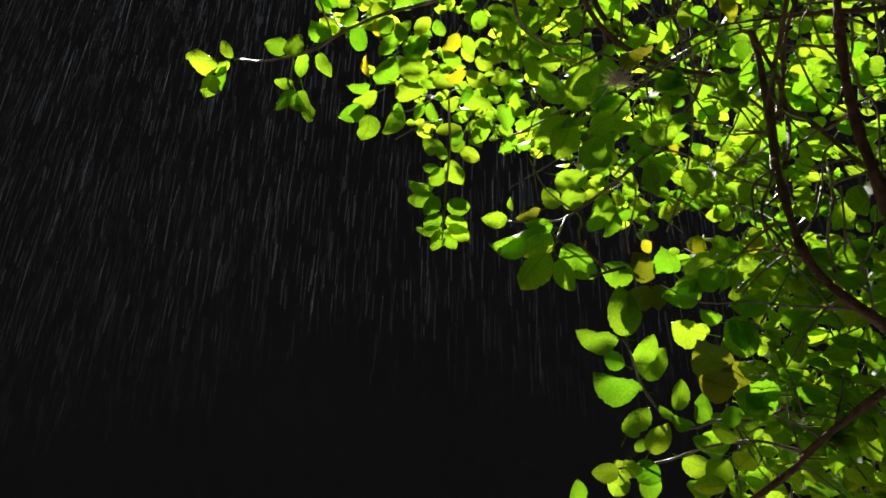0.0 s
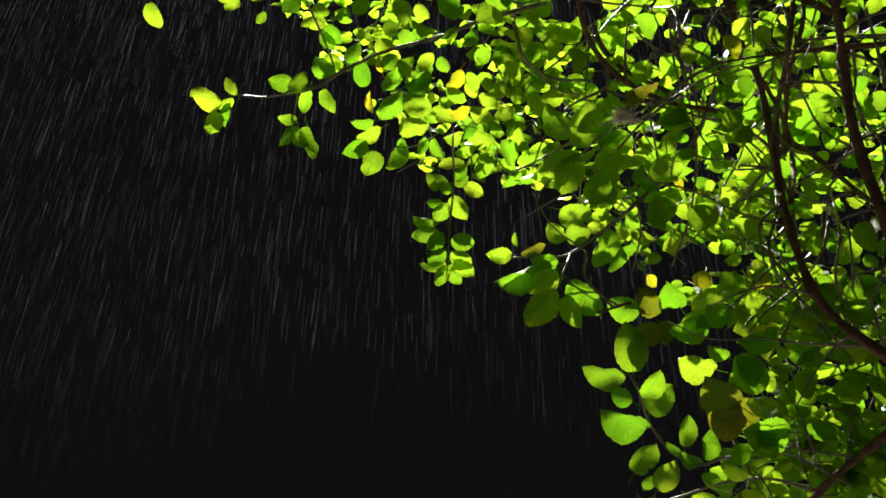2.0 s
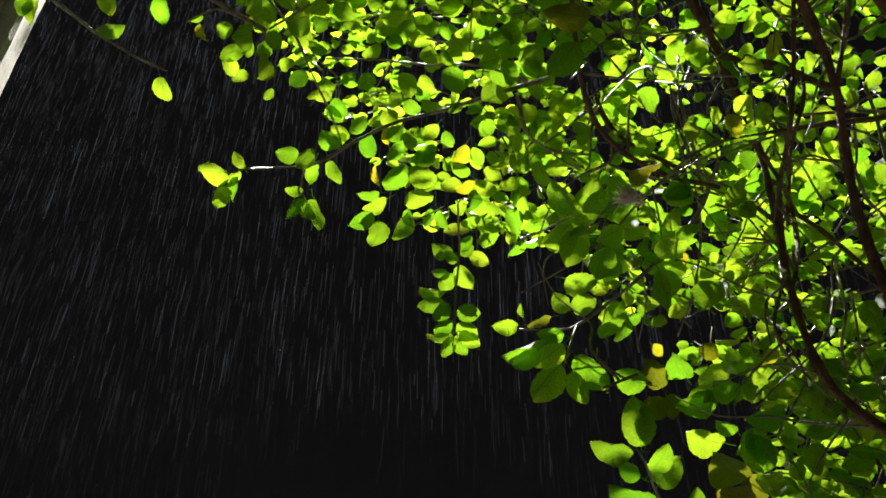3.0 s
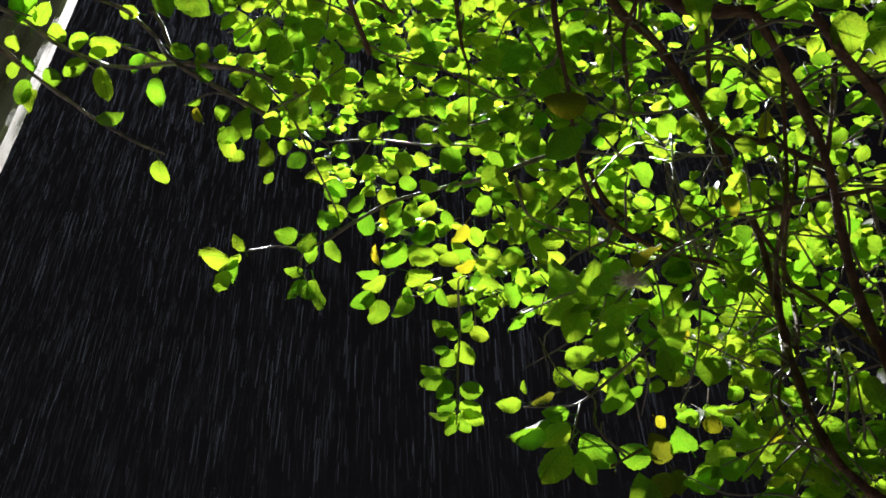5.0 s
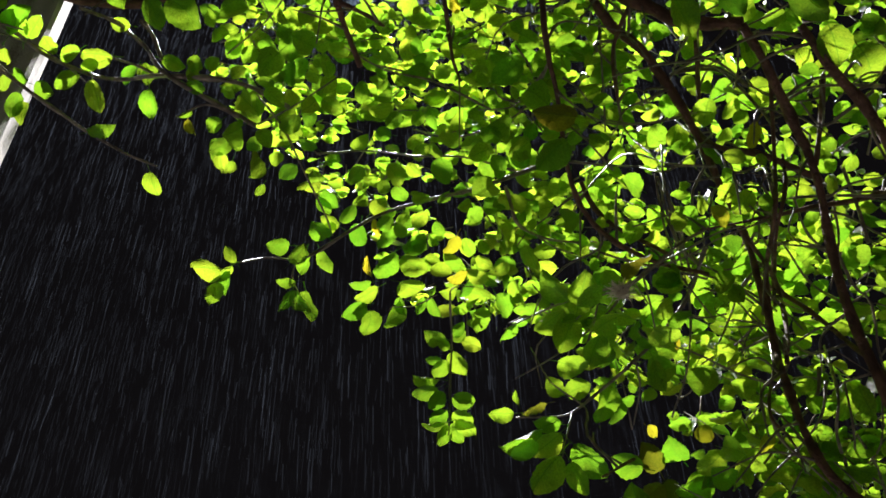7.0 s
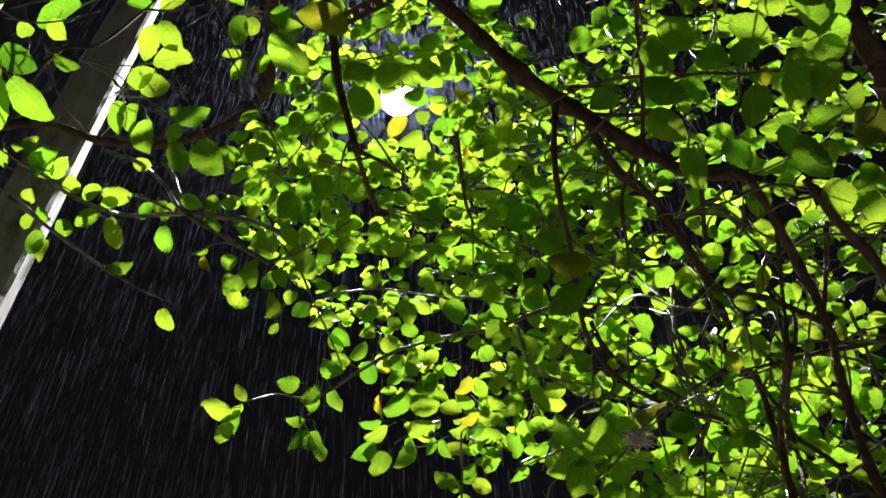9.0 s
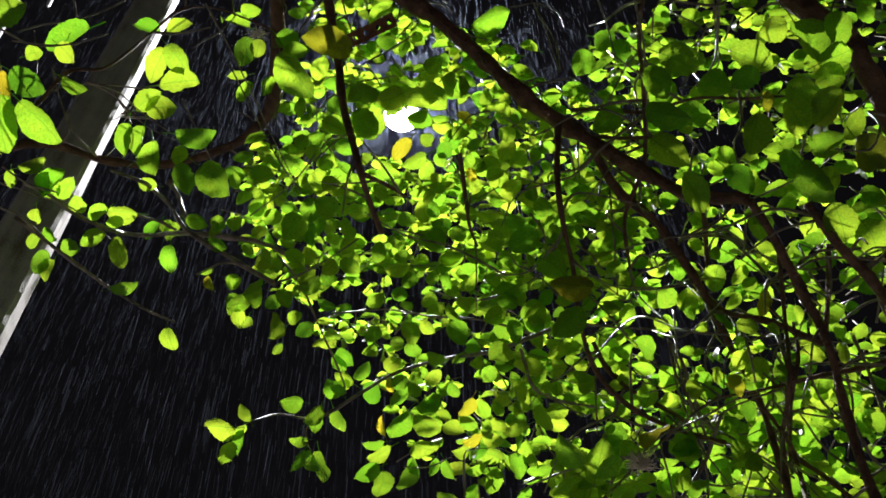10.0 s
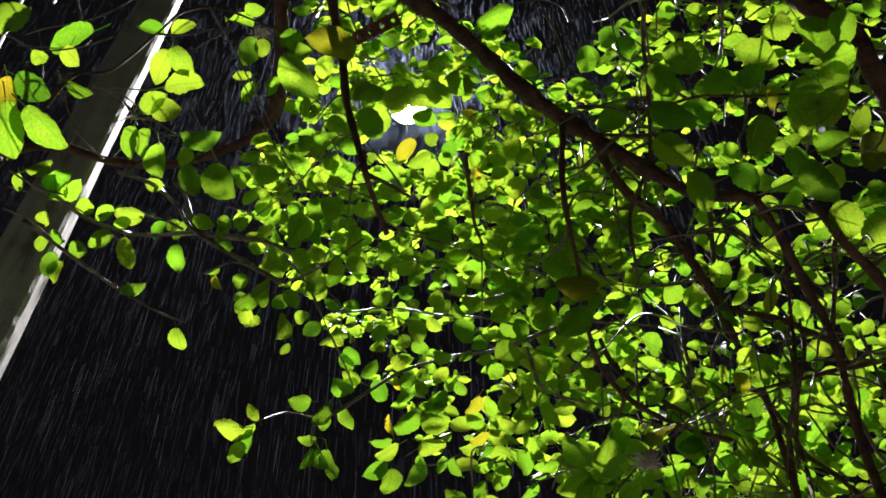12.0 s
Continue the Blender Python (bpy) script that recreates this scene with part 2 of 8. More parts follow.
# ---- the tree ----
tree = tagged(new("tree"), "leafy fruit tree with translucent green leaves lit from behind", "tree")
tree.location = (1.35, 1.25, 0)
tree_inv = Matrix.Translation((-1.35, -1.25, 0))
bm = bmesh.new()
tube(bm, smooth_line([(0, 0, -0.2, 0.15), (0.01, 0.02, 0.3, 0.12), (-0.03, -0.03, 0.9, 0.105), (-0.12, -0.02, 1.45, 0.09),
                      (-0.15, -0.01, 1.7, 0.07), (-0.18, 0.0, 1.95, 0.045), (-0.22, 0.0, 2.1, 0.03)], 6), 14, 0.25)
part("trunk", bm, bark, tree, "thick brown trunk")


GROWN = []


def wood(name, points, mat, steps, sides, rough):
    line = smooth_line(points, steps)
    for i, q in enumerate(line):
        at = q.to_3d()
        n = noise.noise_vector(at * 9)
        knob = 0.96 + 0.28 * noise.noise(at * 18) + 0.5 * max(0, noise.noise(at * 37 + Vector((3, 1, 7))) - 0.25)
        shift = 0.35 * min(q[3], 0.012)
        line[i] = Vector((q.x + n.x * shift, q.y + n.y * shift, q.z + n.z * shift, q[3] * knob))
    if name != "twig":
        GROWN.append(line)
    bm = bmesh.new()
    tube(bm, [Vector((q.x - 1.35, q.y - 1.25, q.z, q[3])) for q in line], sides, rough)
    return part(name, bm, mat, tree)


def limb(points):
    wood("limb", points, bark, 12, 12, 0.4)


def bough(points):
    wood("bough", points, bark, 8, 9, 0.35)


def twig(points):
    wood("twig", points, twig_bark, 7, 6, 0.4)


limb([(-0.165, 0.662, 3.209, 0.0150), (-0.077, 0.692, 3.143, 0.0146), (0.007, 0.718, 3.073, 0.0149), (0.108, 0.766, 2.985, 0.0143), (0.190, 0.796, 2.903, 0.0139), (0.242, 0.799, 2.839, 0.0129), (0.313, 0.806, 2.765, 0.0120), (0.383, 0.804, 2.700, 0.0106), (0.461, 0.779, 2.651, 0.0093)])
limb([(0.242, 0.801, 2.841, 0.0090), (0.303, 0.880, 2.801, 0.0083), (0.369, 0.922, 2.772, 0.0076), (0.440, 0.994, 2.702, 0.0068), (0.485, 1.049, 2.609, 0.0061), (0.525, 1.094, 2.513, 0.0058), (0.532, 1.118, 2.400, 0.0058), (0.530, 1.126, 2.280, 0.0058), (0.527, 1.110, 2.170, 0.0061), (0.548, 1.103, 2.094, 0.0065), (0.622, 1.101, 2.013, 0.0079)])
limb([(0.461, 0.779, 2.651, 0.0062), (0.506, 0.830, 2.595, 0.0068), (0.543, 0.880, 2.550, 0.0071), (0.576, 0.931, 2.483, 0.0068), (0.587, 0.977, 2.404, 0.0068), (0.598, 1.015, 2.298, 0.0071), (0.623, 1.041, 2.157, 0.0083)])
limb([(0.514, 0.736, 2.587, 0.0056), (0.565, 0.778, 2.532, 0.0068), (0.610, 0.808, 2.484, 0.0074), (0.677, 0.867, 2.390, 0.0083), (0.850, 0.950, 2.170, 0.0107)])
limb([(0.667, 1.236, 1.997, 0.0067), (0.624, 1.276, 1.970, 0.0062), (0.592, 1.311, 1.944, 0.0057), (0.560, 1.350, 1.914, 0.0053), (0.514, 1.397, 1.885, 0.0043), (0.449, 1.448, 1.860, 0.0027)])
limb([(-0.296, 0.669, 3.220, 0.0160), (-0.319, 0.729, 3.202, 0.0160), (-0.321, 0.822, 3.171, 0.0153), (-0.338, 0.906, 3.151, 0.0149), (-0.374, 0.981, 3.148, 0.0104), (-0.461, 1.037, 3.133, 0.0096), (-0.573, 1.047, 3.092, 0.0086), (-0.663, 1.000, 3.037, 0.0094), (-0.737, 0.925, 2.982, 0.0083), (-0.811, 0.896, 2.917, 0.0071), (-0.871, 0.886, 2.876, 0.0054)])
bough([(-0.214, 0.640, 3.130, 0.0095), (-0.210, 0.698, 3.116, 0.0091), (-0.189, 0.734, 3.004, 0.0078), (-0.162, 0.749, 2.831, 0.0067), (-0.134, 0.778, 2.721, 0.0055), (-0.118, 0.822, 2.694, 0.0047), (-0.097, 0.874, 2.671, 0.0039)])
bough([(-0.126, 0.777, 2.699, 0.0039), (-0.086, 0.793, 2.691, 0.0027), (-0.059, 0.806, 2.681, 0.0016)])
bough([(0.528, 0.868, 2.640, 0.0037), (0.539, 0.952, 2.562, 0.0037), (0.509, 0.952, 2.443, 0.0034), (0.548, 1.117, 2.453, 0.0043), (0.545, 1.155, 2.354, 0.0047), (0.487, 1.040, 2.225, 0.0046)])
bough([(0.193, 0.781, 2.856, 0.0060), (0.178, 0.791, 2.715, 0.0052), (0.188, 0.840, 2.648, 0.0046), (0.204, 0.894, 2.620, 0.0039), (0.226, 0.989, 2.578, 0.0044), (0.256, 1.060, 2.548, 0.0045), (0.306, 1.100, 2.516, 0.0042), (0.373, 1.106, 2.475, 0.0038), (0.434, 1.067, 2.418, 0.0032)])
bough([(0.323, 0.567, 2.961, 0.0039), (0.317, 0.643, 2.911, 0.0039), (0.324, 0.709, 2.845, 0.0039), (0.327, 0.796, 2.774, 0.0033), (0.302, 0.880, 2.730, 0.0034), (0.320, 0.966, 2.701, 0.0025)])
bough([(0.225, 0.790, 2.919, 0.0041), (0.287, 0.770, 2.890, 0.0035), (0.329, 0.738, 2.831, 0.0030), (0.387, 0.679, 2.777, 0.0025), (0.440, 0.641, 2.715, 0.0020), (0.497, 0.594, 2.651, 0.0015)])
bough([(0.244, 0.816, 2.873, 0.0035), (0.312, 0.792, 2.835, 0.0030), (0.359, 0.750, 2.779, 0.0024)])
bough([(-0.712, 0.790, 2.752, 0.0040), (-0.722, 0.746, 2.724, 0.0039), (-0.653, 0.731, 2.781, 0.0035), (-0.615, 0.711, 2.874, 0.0036), (-0.563, 0.719, 2.909, 0.0027), (-0.514, 0.711, 3.021, 0.0024), (-0.479, 0.704, 3.097, 0.0025), (-0.418, 0.722, 3.139, 0.0020), (-0.316, 0.763, 3.135, 0.0020)])
bough([(0.274, 1.278, 2.188, 0.0023), (0.373, 1.394, 2.284, 0.0026)])
bough([(0.030, 0.840, 2.853, 0.0043), (0.040, 0.894, 2.814, 0.0039), (0.047, 0.931, 2.770, 0.0034), (0.062, 0.955, 2.739, 0.0021)])
bough([(0.470, 1.065, 2.779, 0.0066), (0.477, 1.013, 2.650, 0.0057), (0.531, 0.970, 2.580, 0.0050), (0.609, 0.990, 2.553, 0.0061)])
bough([(0.776, 1.045, 2.584, 0.0065), (0.742, 1.078, 2.591, 0.0055), (0.614, 1.037, 2.529, 0.0039), (0.491, 1.005, 2.471, 0.0024), (0.419, 1.018, 2.464, 0.0015)])
bough([(0.610, 1.228, 2.520, 0.0056), (0.648, 1.209, 2.456, 0.0045), (0.678, 1.187, 2.380, 0.0039), (0.673, 1.094, 2.243, 0.0031)])
twig([(-0.332, 1.247, 2.591, 0.0015), (-0.306, 1.338, 2.679, 0.0019), (-0.222, 1.208, 2.566, 0.0024), (-0.184, 1.202, 2.581, 0.0031), (-0.137, 1.186, 2.607, 0.0028), (-0.074, 1.204, 2.673, 0.0032), (0.014, 1.186, 2.690, 0.0035), (0.086, 1.066, 2.600, 0.0039), (0.193, 1.084, 2.669, 0.0047)])
twig([(0.091, 1.267, 2.551, 0.0011), (0.050, 1.221, 2.512, 0.0013), (0.047, 1.281, 2.528, 0.0020), (0.052, 1.366, 2.507, 0.0021), (0.047, 1.377, 2.426, 0.0021), (0.045, 1.390, 2.361, 0.0016), (0.043, 1.405, 2.329, 0.0010)])
twig([(0.023, 1.235, 2.508, 0.0010), (-0.018, 1.289, 2.525, 0.0013), (-0.060, 1.328, 2.551, 0.0011)])
twig([(-0.223, 1.211, 2.570, 0.0020), (-0.245, 1.307, 2.605, 0.0018), (-0.217, 1.250, 2.519, 0.0010)])
twig([(0.149, 1.371, 2.530, 0.0010), (0.192, 1.332, 2.529, 0.0018), (0.232, 1.256, 2.501, 0.0023), (0.257, 1.113, 2.416, 0.0024), (0.297, 1.031, 2.369, 0.0026)])
twig([(0.153, 1.326, 2.319, 0.0013), (0.208, 1.312, 2.312, 0.0016), (0.245, 1.305, 2.317, 0.0022), (0.300, 1.284, 2.351, 0.0029), (0.341, 1.250, 2.373, 0.0032), (0.393, 1.214, 2.412, 0.0035), (0.440, 1.178, 2.466, 0.0039), (0.446, 1.078, 2.480, 0.0038)])
twig([(0.211, 1.250, 2.208, 0.0012), (0.227, 1.273, 2.261, 0.0018), (0.245, 1.305, 2.317, 0.0019)])
twig([(0.333, 1.357, 2.127, 0.0015), (0.353, 1.392, 2.116, 0.0019), (0.385, 1.478, 2.111, 0.0023), (0.412, 1.524, 2.096, 0.0024), (0.442, 1.540, 2.069, 0.0028), (0.478, 1.521, 2.043, 0.0028), (0.508, 1.491, 2.045, 0.0028), (0.554, 1.451, 2.032, 0.0027), (0.619, 1.440, 2.053, 0.0031)])
twig([(0.303, 1.462, 1.945, 0.0012), (0.376, 1.544, 1.979, 0.0020), (0.440, 1.559, 1.998, 0.0024), (0.502, 1.507, 2.007, 0.0024), (0.562, 1.462, 2.002, 0.0027), (0.637, 1.474, 1.991, 0.0034)])
twig([(0.480, 1.221, 2.129, 0.0012), (0.501, 1.187, 2.148, 0.0015), (0.548, 1.174, 2.185, 0.0018), (0.568, 1.128, 2.209, 0.0021), (0.591, 1.127, 2.264, 0.0024)])
twig([(0.530, 1.416, 2.120, 0.0013), (0.614, 1.399, 2.105, 0.0016), (0.682, 1.396, 2.091, 0.0021), (0.750, 1.383, 2.064, 0.0027)])
twig([(0.599, 1.354, 2.113, 0.0013), (0.638, 1.335, 2.119, 0.0013), (0.675, 1.316, 2.126, 0.0016), (0.718, 1.285, 2.140, 0.0019)])
twig([(0.477, 1.201, 2.381, 0.0013), (0.517, 1.211, 2.450, 0.0020), (0.525, 1.164, 2.470, 0.0020), (0.558, 1.118, 2.490, 0.0023)])
twig([(0.535, 1.474, 2.034, 0.0017), (0.548, 1.474, 1.997, 0.0017), (0.582, 1.494, 1.948, 0.0017)])
twig([(-0.505, 1.196, 2.785, 0.0021), (-0.556, 1.162, 2.785, 0.0027), (-0.627, 1.144, 2.822, 0.0034), (-0.666, 1.068, 2.804, 0.0038), (-0.706, 1.010, 2.802, 0.0036), (-0.761, 0.979, 2.828, 0.0042)])
twig([(-0.734, 0.917, 2.846, 0.0038), (-0.707, 0.958, 2.867, 0.0036), (-0.683, 1.018, 2.888, 0.0038), (-0.650, 1.100, 2.943, 0.0045), (-0.615, 1.165, 3.005, 0.0046), (-0.509, 1.102, 2.938, 0.0050), (-0.406, 1.061, 2.880, 0.0046), (-0.334, 1.069, 2.871, 0.0052), (-0.235, 1.025, 2.758, 0.0048)])
twig([(-0.620, 1.120, 3.017, 0.0024), (-0.593, 1.167, 3.055, 0.0031), (-0.552, 1.166, 3.026, 0.0029)])
twig([(-0.618, 0.954, 2.942, 0.0032), (-0.585, 1.015, 2.991, 0.0039), (-0.575, 1.073, 3.031, 0.0041), (-0.552, 1.111, 3.033, 0.0046), (-0.491, 1.083, 2.922, 0.0049), (-0.382, 1.117, 2.866, 0.0053), (-0.313, 1.119, 2.814, 0.0052)])
twig([(-0.538, 1.030, 3.011, 0.0056), (-0.531, 1.076, 3.026, 0.0050), (-0.513, 1.103, 2.988, 0.0045)])
twig([(-0.473, 1.147, 2.868, 0.0017), (-0.412, 1.112, 2.864, 0.0021), (-0.363, 1.129, 2.864, 0.0027)])
twig([(-0.389, 0.778, 3.031, 0.0015), (-0.333, 0.789, 2.909, 0.0014), (-0.278, 0.806, 2.795, 0.0013), (-0.236, 0.857, 2.757, 0.0010)])
twig([(-0.292, 0.823, 3.048, 0.0015), (-0.299, 0.829, 2.916, 0.0011)])
twig([(-0.146, 0.988, 2.794, 0.0013), (-0.222, 1.003, 2.731, 0.0017), (-0.301, 1.099, 2.795, 0.0018)])
twig([(-0.185, 1.075, 2.692, 0.0017), (-0.103, 1.153, 2.783, 0.0022), (-0.016, 1.111, 2.725, 0.0021), (0.071, 1.049, 2.656, 0.0023), (0.172, 1.086, 2.655, 0.0027)])
twig([(-0.017, 1.100, 2.782, 0.0018), (0.051, 1.005, 2.657, 0.0020), (0.134, 0.958, 2.646, 0.0019), (0.176, 0.952, 2.699, 0.0022), (0.197, 0.880, 2.699, 0.0026)])
twig([(-0.172, 1.268, 2.674, 0.0015), (-0.178, 1.202, 2.663, 0.0018), (-0.215, 1.101, 2.692, 0.0017), (-0.252, 1.071, 2.761, 0.0021), (-0.303, 1.063, 2.834, 0.0022)])
twig([(0.086, 0.944, 2.654, 0.0012), (0.145, 0.948, 2.671, 0.0016), (0.184, 0.875, 2.664, 0.0018)])
twig([(-0.124, 0.860, 2.829, 0.0010), (-0.188, 0.841, 2.901, 0.0014), (-0.270, 0.925, 2.867, 0.0014), (-0.351, 0.999, 2.868, 0.0015)])
twig([(-0.131, 0.909, 2.770, 0.0013), (-0.064, 0.947, 2.758, 0.0017), (0.013, 0.927, 2.705, 0.0019), (0.102, 0.917, 2.624, 0.0019)])
twig([(0.294, 0.815, 2.963, 0.0015), (0.327, 0.737, 2.989, 0.0014), (0.375, 0.678, 2.982, 0.0014)])
twig([(0.169, 0.684, 3.075, 0.0014), (0.198, 0.714, 3.026, 0.0014), (0.207, 0.746, 2.978, 0.0014)])
twig([(0.263, 0.630, 3.031, 0.0014), (0.282, 0.672, 2.988, 0.0014), (0.295, 0.707, 2.942, 0.0014)])
twig([(0.406, 0.551, 2.864, 0.0016), (0.411, 0.596, 2.825, 0.0016), (0.415, 0.629, 2.795, 0.0016), (0.385, 0.661, 2.783, 0.0013)])
twig([(0.190, 0.844, 2.575, 0.0011), (0.299, 0.988, 2.676, 0.0016), (0.396, 0.989, 2.681, 0.0020), (0.517, 1.019, 2.758, 0.0022)])
twig([(0.369, 1.098, 2.458, 0.0013), (0.403, 1.053, 2.442, 0.0016), (0.457, 1.032, 2.463, 0.0015), (0.525, 1.012, 2.479, 0.0019)])
twig([(0.275, 1.195, 2.684, 0.0014), (0.354, 1.110, 2.726, 0.0018), (0.387, 0.979, 2.568, 0.0016), (0.442, 0.948, 2.531, 0.0018)])
bough([(0.542, 0.982, 2.535, 0.0030), (0.537, 1.023, 2.482, 0.0030), (0.582, 1.143, 2.508, 0.0032), (0.605, 1.231, 2.481, 0.0034)])
twig([(0.576, 1.006, 2.522, 0.0020), (0.618, 1.077, 2.513, 0.0023), (0.675, 1.136, 2.520, 0.0027)])
bough([(0.599, 1.231, 2.528, 0.0025), (0.584, 1.231, 2.399, 0.0027), (0.495, 1.129, 2.217, 0.0024), (0.519, 1.139, 2.176, 0.0021)])
twig([(0.644, 1.192, 2.371, 0.0023), (0.594, 1.113, 2.234, 0.0024), (0.595, 1.157, 2.187, 0.0024), (0.653, 1.262, 2.155, 0.0025)])
twig([(0.612, 1.117, 2.257, 0.0016), (0.607, 1.125, 2.194, 0.0017), (0.621, 1.174, 2.169, 0.0018)])
twig([(0.659, 1.098, 2.256, 0.0012), (0.644, 1.131, 2.172, 0.0015), (0.651, 1.197, 2.168, 0.0016)])
twig([(0.608, 1.127, 2.176, 0.0020), (0.663, 1.203, 2.169, 0.0025), (0.709, 1.285, 2.140, 0.0029)])
twig([(0.541, 1.208, 2.488, 0.0017), (0.586, 1.246, 2.471, 0.0021), (0.538, 1.164, 2.311, 0.0019)])
twig([(0.460, 1.150, 2.484, 0.0017), (0.520, 1.155, 2.460, 0.0020), (0.603, 1.228, 2.467, 0.0024)])
twig([(0.383, 1.014, 2.550, 0.0018), (0.403, 1.081, 2.493, 0.0019), (0.449, 1.207, 2.468, 0.0020), (0.448, 1.289, 2.390, 0.0020), (0.440, 1.396, 2.358, 0.0018)])
bough([(0.294, 1.188, 2.737, 0.0052), (0.309, 1.195, 2.687, 0.0046), (0.334, 1.195, 2.641, 0.0046), (0.371, 1.182, 2.593, 0.0040), (0.411, 1.131, 2.507, 0.0034)])
twig([(0.139, 1.092, 2.631, 0.0027), (0.159, 1.143, 2.597, 0.0026), (0.200, 1.232, 2.649, 0.0025), (0.236, 1.245, 2.627, 0.0021), (0.260, 1.193, 2.567, 0.0017)])
twig([(0.336, 1.075, 2.425, 0.0018), (0.346, 1.100, 2.380, 0.0018), (0.353, 1.123, 2.356, 0.0015)])
twig([(0.368, 1.394, 2.342, 0.0014), (0.366, 1.306, 2.363, 0.0017), (0.347, 1.235, 2.368, 0.0016)])
twig([(0.455, 1.026, 2.859, 0.0022), (0.489, 0.993, 2.833, 0.0022), (0.515, 0.967, 2.789, 0.0025), (0.536, 0.950, 2.724, 0.0024)])
bough([(0.457, 0.913, 2.794, 0.0036), (0.482, 0.995, 2.808, 0.0042), (0.499, 1.058, 2.802, 0.0038)])
twig([(0.393, 1.014, 2.650, 0.0020), (0.382, 1.015, 2.567, 0.0022), (0.395, 1.040, 2.508, 0.0026), (0.437, 1.140, 2.472, 0.0030)])
twig([(0.326, 0.942, 2.816, 0.0025), (0.346, 1.039, 2.784, 0.0025), (0.363, 1.075, 2.747, 0.0021), (0.379, 1.018, 2.625, 0.0020)])
twig([(0.605, 0.936, 2.666, 0.0020), (0.649, 0.974, 2.653, 0.0021), (0.691, 0.946, 2.664, 0.0021), (0.721, 0.919, 2.675, 0.0021)])
bough([(0.647, 0.913, 2.711, 0.0041), (0.651, 0.974, 2.667, 0.0041), (0.644, 1.028, 2.615, 0.0046)])
twig([(0.669, 1.010, 2.624, 0.0021), (0.701, 0.982, 2.635, 0.0021), (0.722, 0.968, 2.635, 0.0021)])
twig([(0.687, 1.025, 2.613, 0.0028), (0.705, 1.054, 2.570, 0.0031), (0.707, 1.072, 2.486, 0.0035)])
twig([(0.500, 0.844, 2.736, 0.0017), (0.527, 0.802, 2.712, 0.0016), (0.549, 0.752, 2.683, 0.0016)])
twig([(0.430, 0.852, 2.771, 0.0014), (0.472, 0.811, 2.764, 0.0013), (0.480, 0.776, 2.763, 0.0013)])
twig([(0.497, 0.851, 2.737, 0.0017), (0.519, 0.936, 2.737, 0.0017), (0.528, 0.980, 2.751, 0.0014)])
twig([(0.137, 1.054, 2.571, 0.0028), (0.155, 1.086, 2.536, 0.0028), (0.210, 1.171, 2.582, 0.0027), (0.255, 1.118, 2.526, 0.0022)])
twig([(0.110, 0.914, 2.677, 0.0015), (0.114, 0.886, 2.617, 0.0015), (0.140, 0.888, 2.605, 0.0018)])
twig([(-0.085, 0.963, 2.794, 0.0013), (-0.040, 0.973, 2.790, 0.0017), (0.014, 0.984, 2.780, 0.0017)])
twig([(-0.775, 0.932, 2.804, 0.0023), (-0.741, 0.968, 2.814, 0.0023), (-0.709, 1.007, 2.806, 0.0023)])
twig([(-0.722, 0.834, 2.781, 0.0018), (-0.701, 0.883, 2.800, 0.0019), (-0.670, 0.917, 2.823, 0.0015)])
twig([(-0.639, 0.703, 2.879, 0.0014), (-0.621, 0.731, 2.834, 0.0014), (-0.599, 0.766, 2.796, 0.0017), (-0.572, 0.823, 2.800, 0.0021)])
limb([(0.458, 0.509, 2.873, 0.0151), (0.510, 0.526, 2.778, 0.0155), (0.545, 0.535, 2.708, 0.0150), (0.571, 0.565, 2.656, 0.0148), (0.618, 0.633, 2.601, 0.0167), (0.704, 0.764, 2.502, 0.0197)])
twig([(-0.729, 0.695, 2.981, 0.0011), (-0.702, 0.703, 3.024, 0.0015), (-0.668, 0.713, 3.062, 0.0016), (-0.634, 0.720, 3.111, 0.0020), (-0.600, 0.713, 3.143, 0.0020), (-0.567, 0.699, 3.171, 0.0020)])
twig([(-0.610, 0.758, 2.920, 0.0014), (-0.574, 0.776, 2.946, 0.0015), (-0.530, 0.788, 2.961, 0.0015), (-0.495, 0.790, 2.981, 0.0011)])
twig([(-0.604, 0.763, 2.928, 0.0018), (-0.570, 0.786, 2.928, 0.0015), (-0.540, 0.808, 2.907, 0.0014), (-0.506, 0.825, 2.888, 0.0010), (-0.464, 0.839, 2.875, 0.0010)])
twig([(-0.584, 0.778, 2.950, 0.0015), (-0.568, 0.790, 2.931, 0.0015), (-0.552, 0.801, 2.911, 0.0011)])
twig([(-0.505, 0.824, 2.886, 0.0010), (-0.504, 0.844, 2.884, 0.0010), (-0.509, 0.882, 2.890, 0.0011)])
twig([(-0.731, 0.699, 2.957, 0.0015), (-0.685, 0.716, 2.976, 0.0015), (-0.648, 0.729, 3.004, 0.0015), (-0.639, 0.734, 3.038, 0.0012)])
twig([(-0.672, 0.673, 3.109, 0.0016), (-0.668, 0.698, 3.094, 0.0016), (-0.660, 0.717, 3.064, 0.0019), (-0.661, 0.718, 3.045, 0.0012)])
twig([(-0.708, 0.700, 2.997, 0.0011), (-0.685, 0.720, 2.930, 0.0011), (-0.669, 0.737, 2.855, 0.0010)])
twig([(-0.480, 0.839, 3.011, 0.0015), (-0.459, 0.855, 2.972, 0.0015), (-0.436, 0.874, 2.934, 0.0014), (-0.423, 0.920, 2.930, 0.0011)])
twig([(-0.486, 0.811, 3.154, 0.0012), (-0.468, 0.807, 3.179, 0.0016), (-0.445, 0.804, 3.204, 0.0016), (-0.415, 0.794, 3.266, 0.0017)])
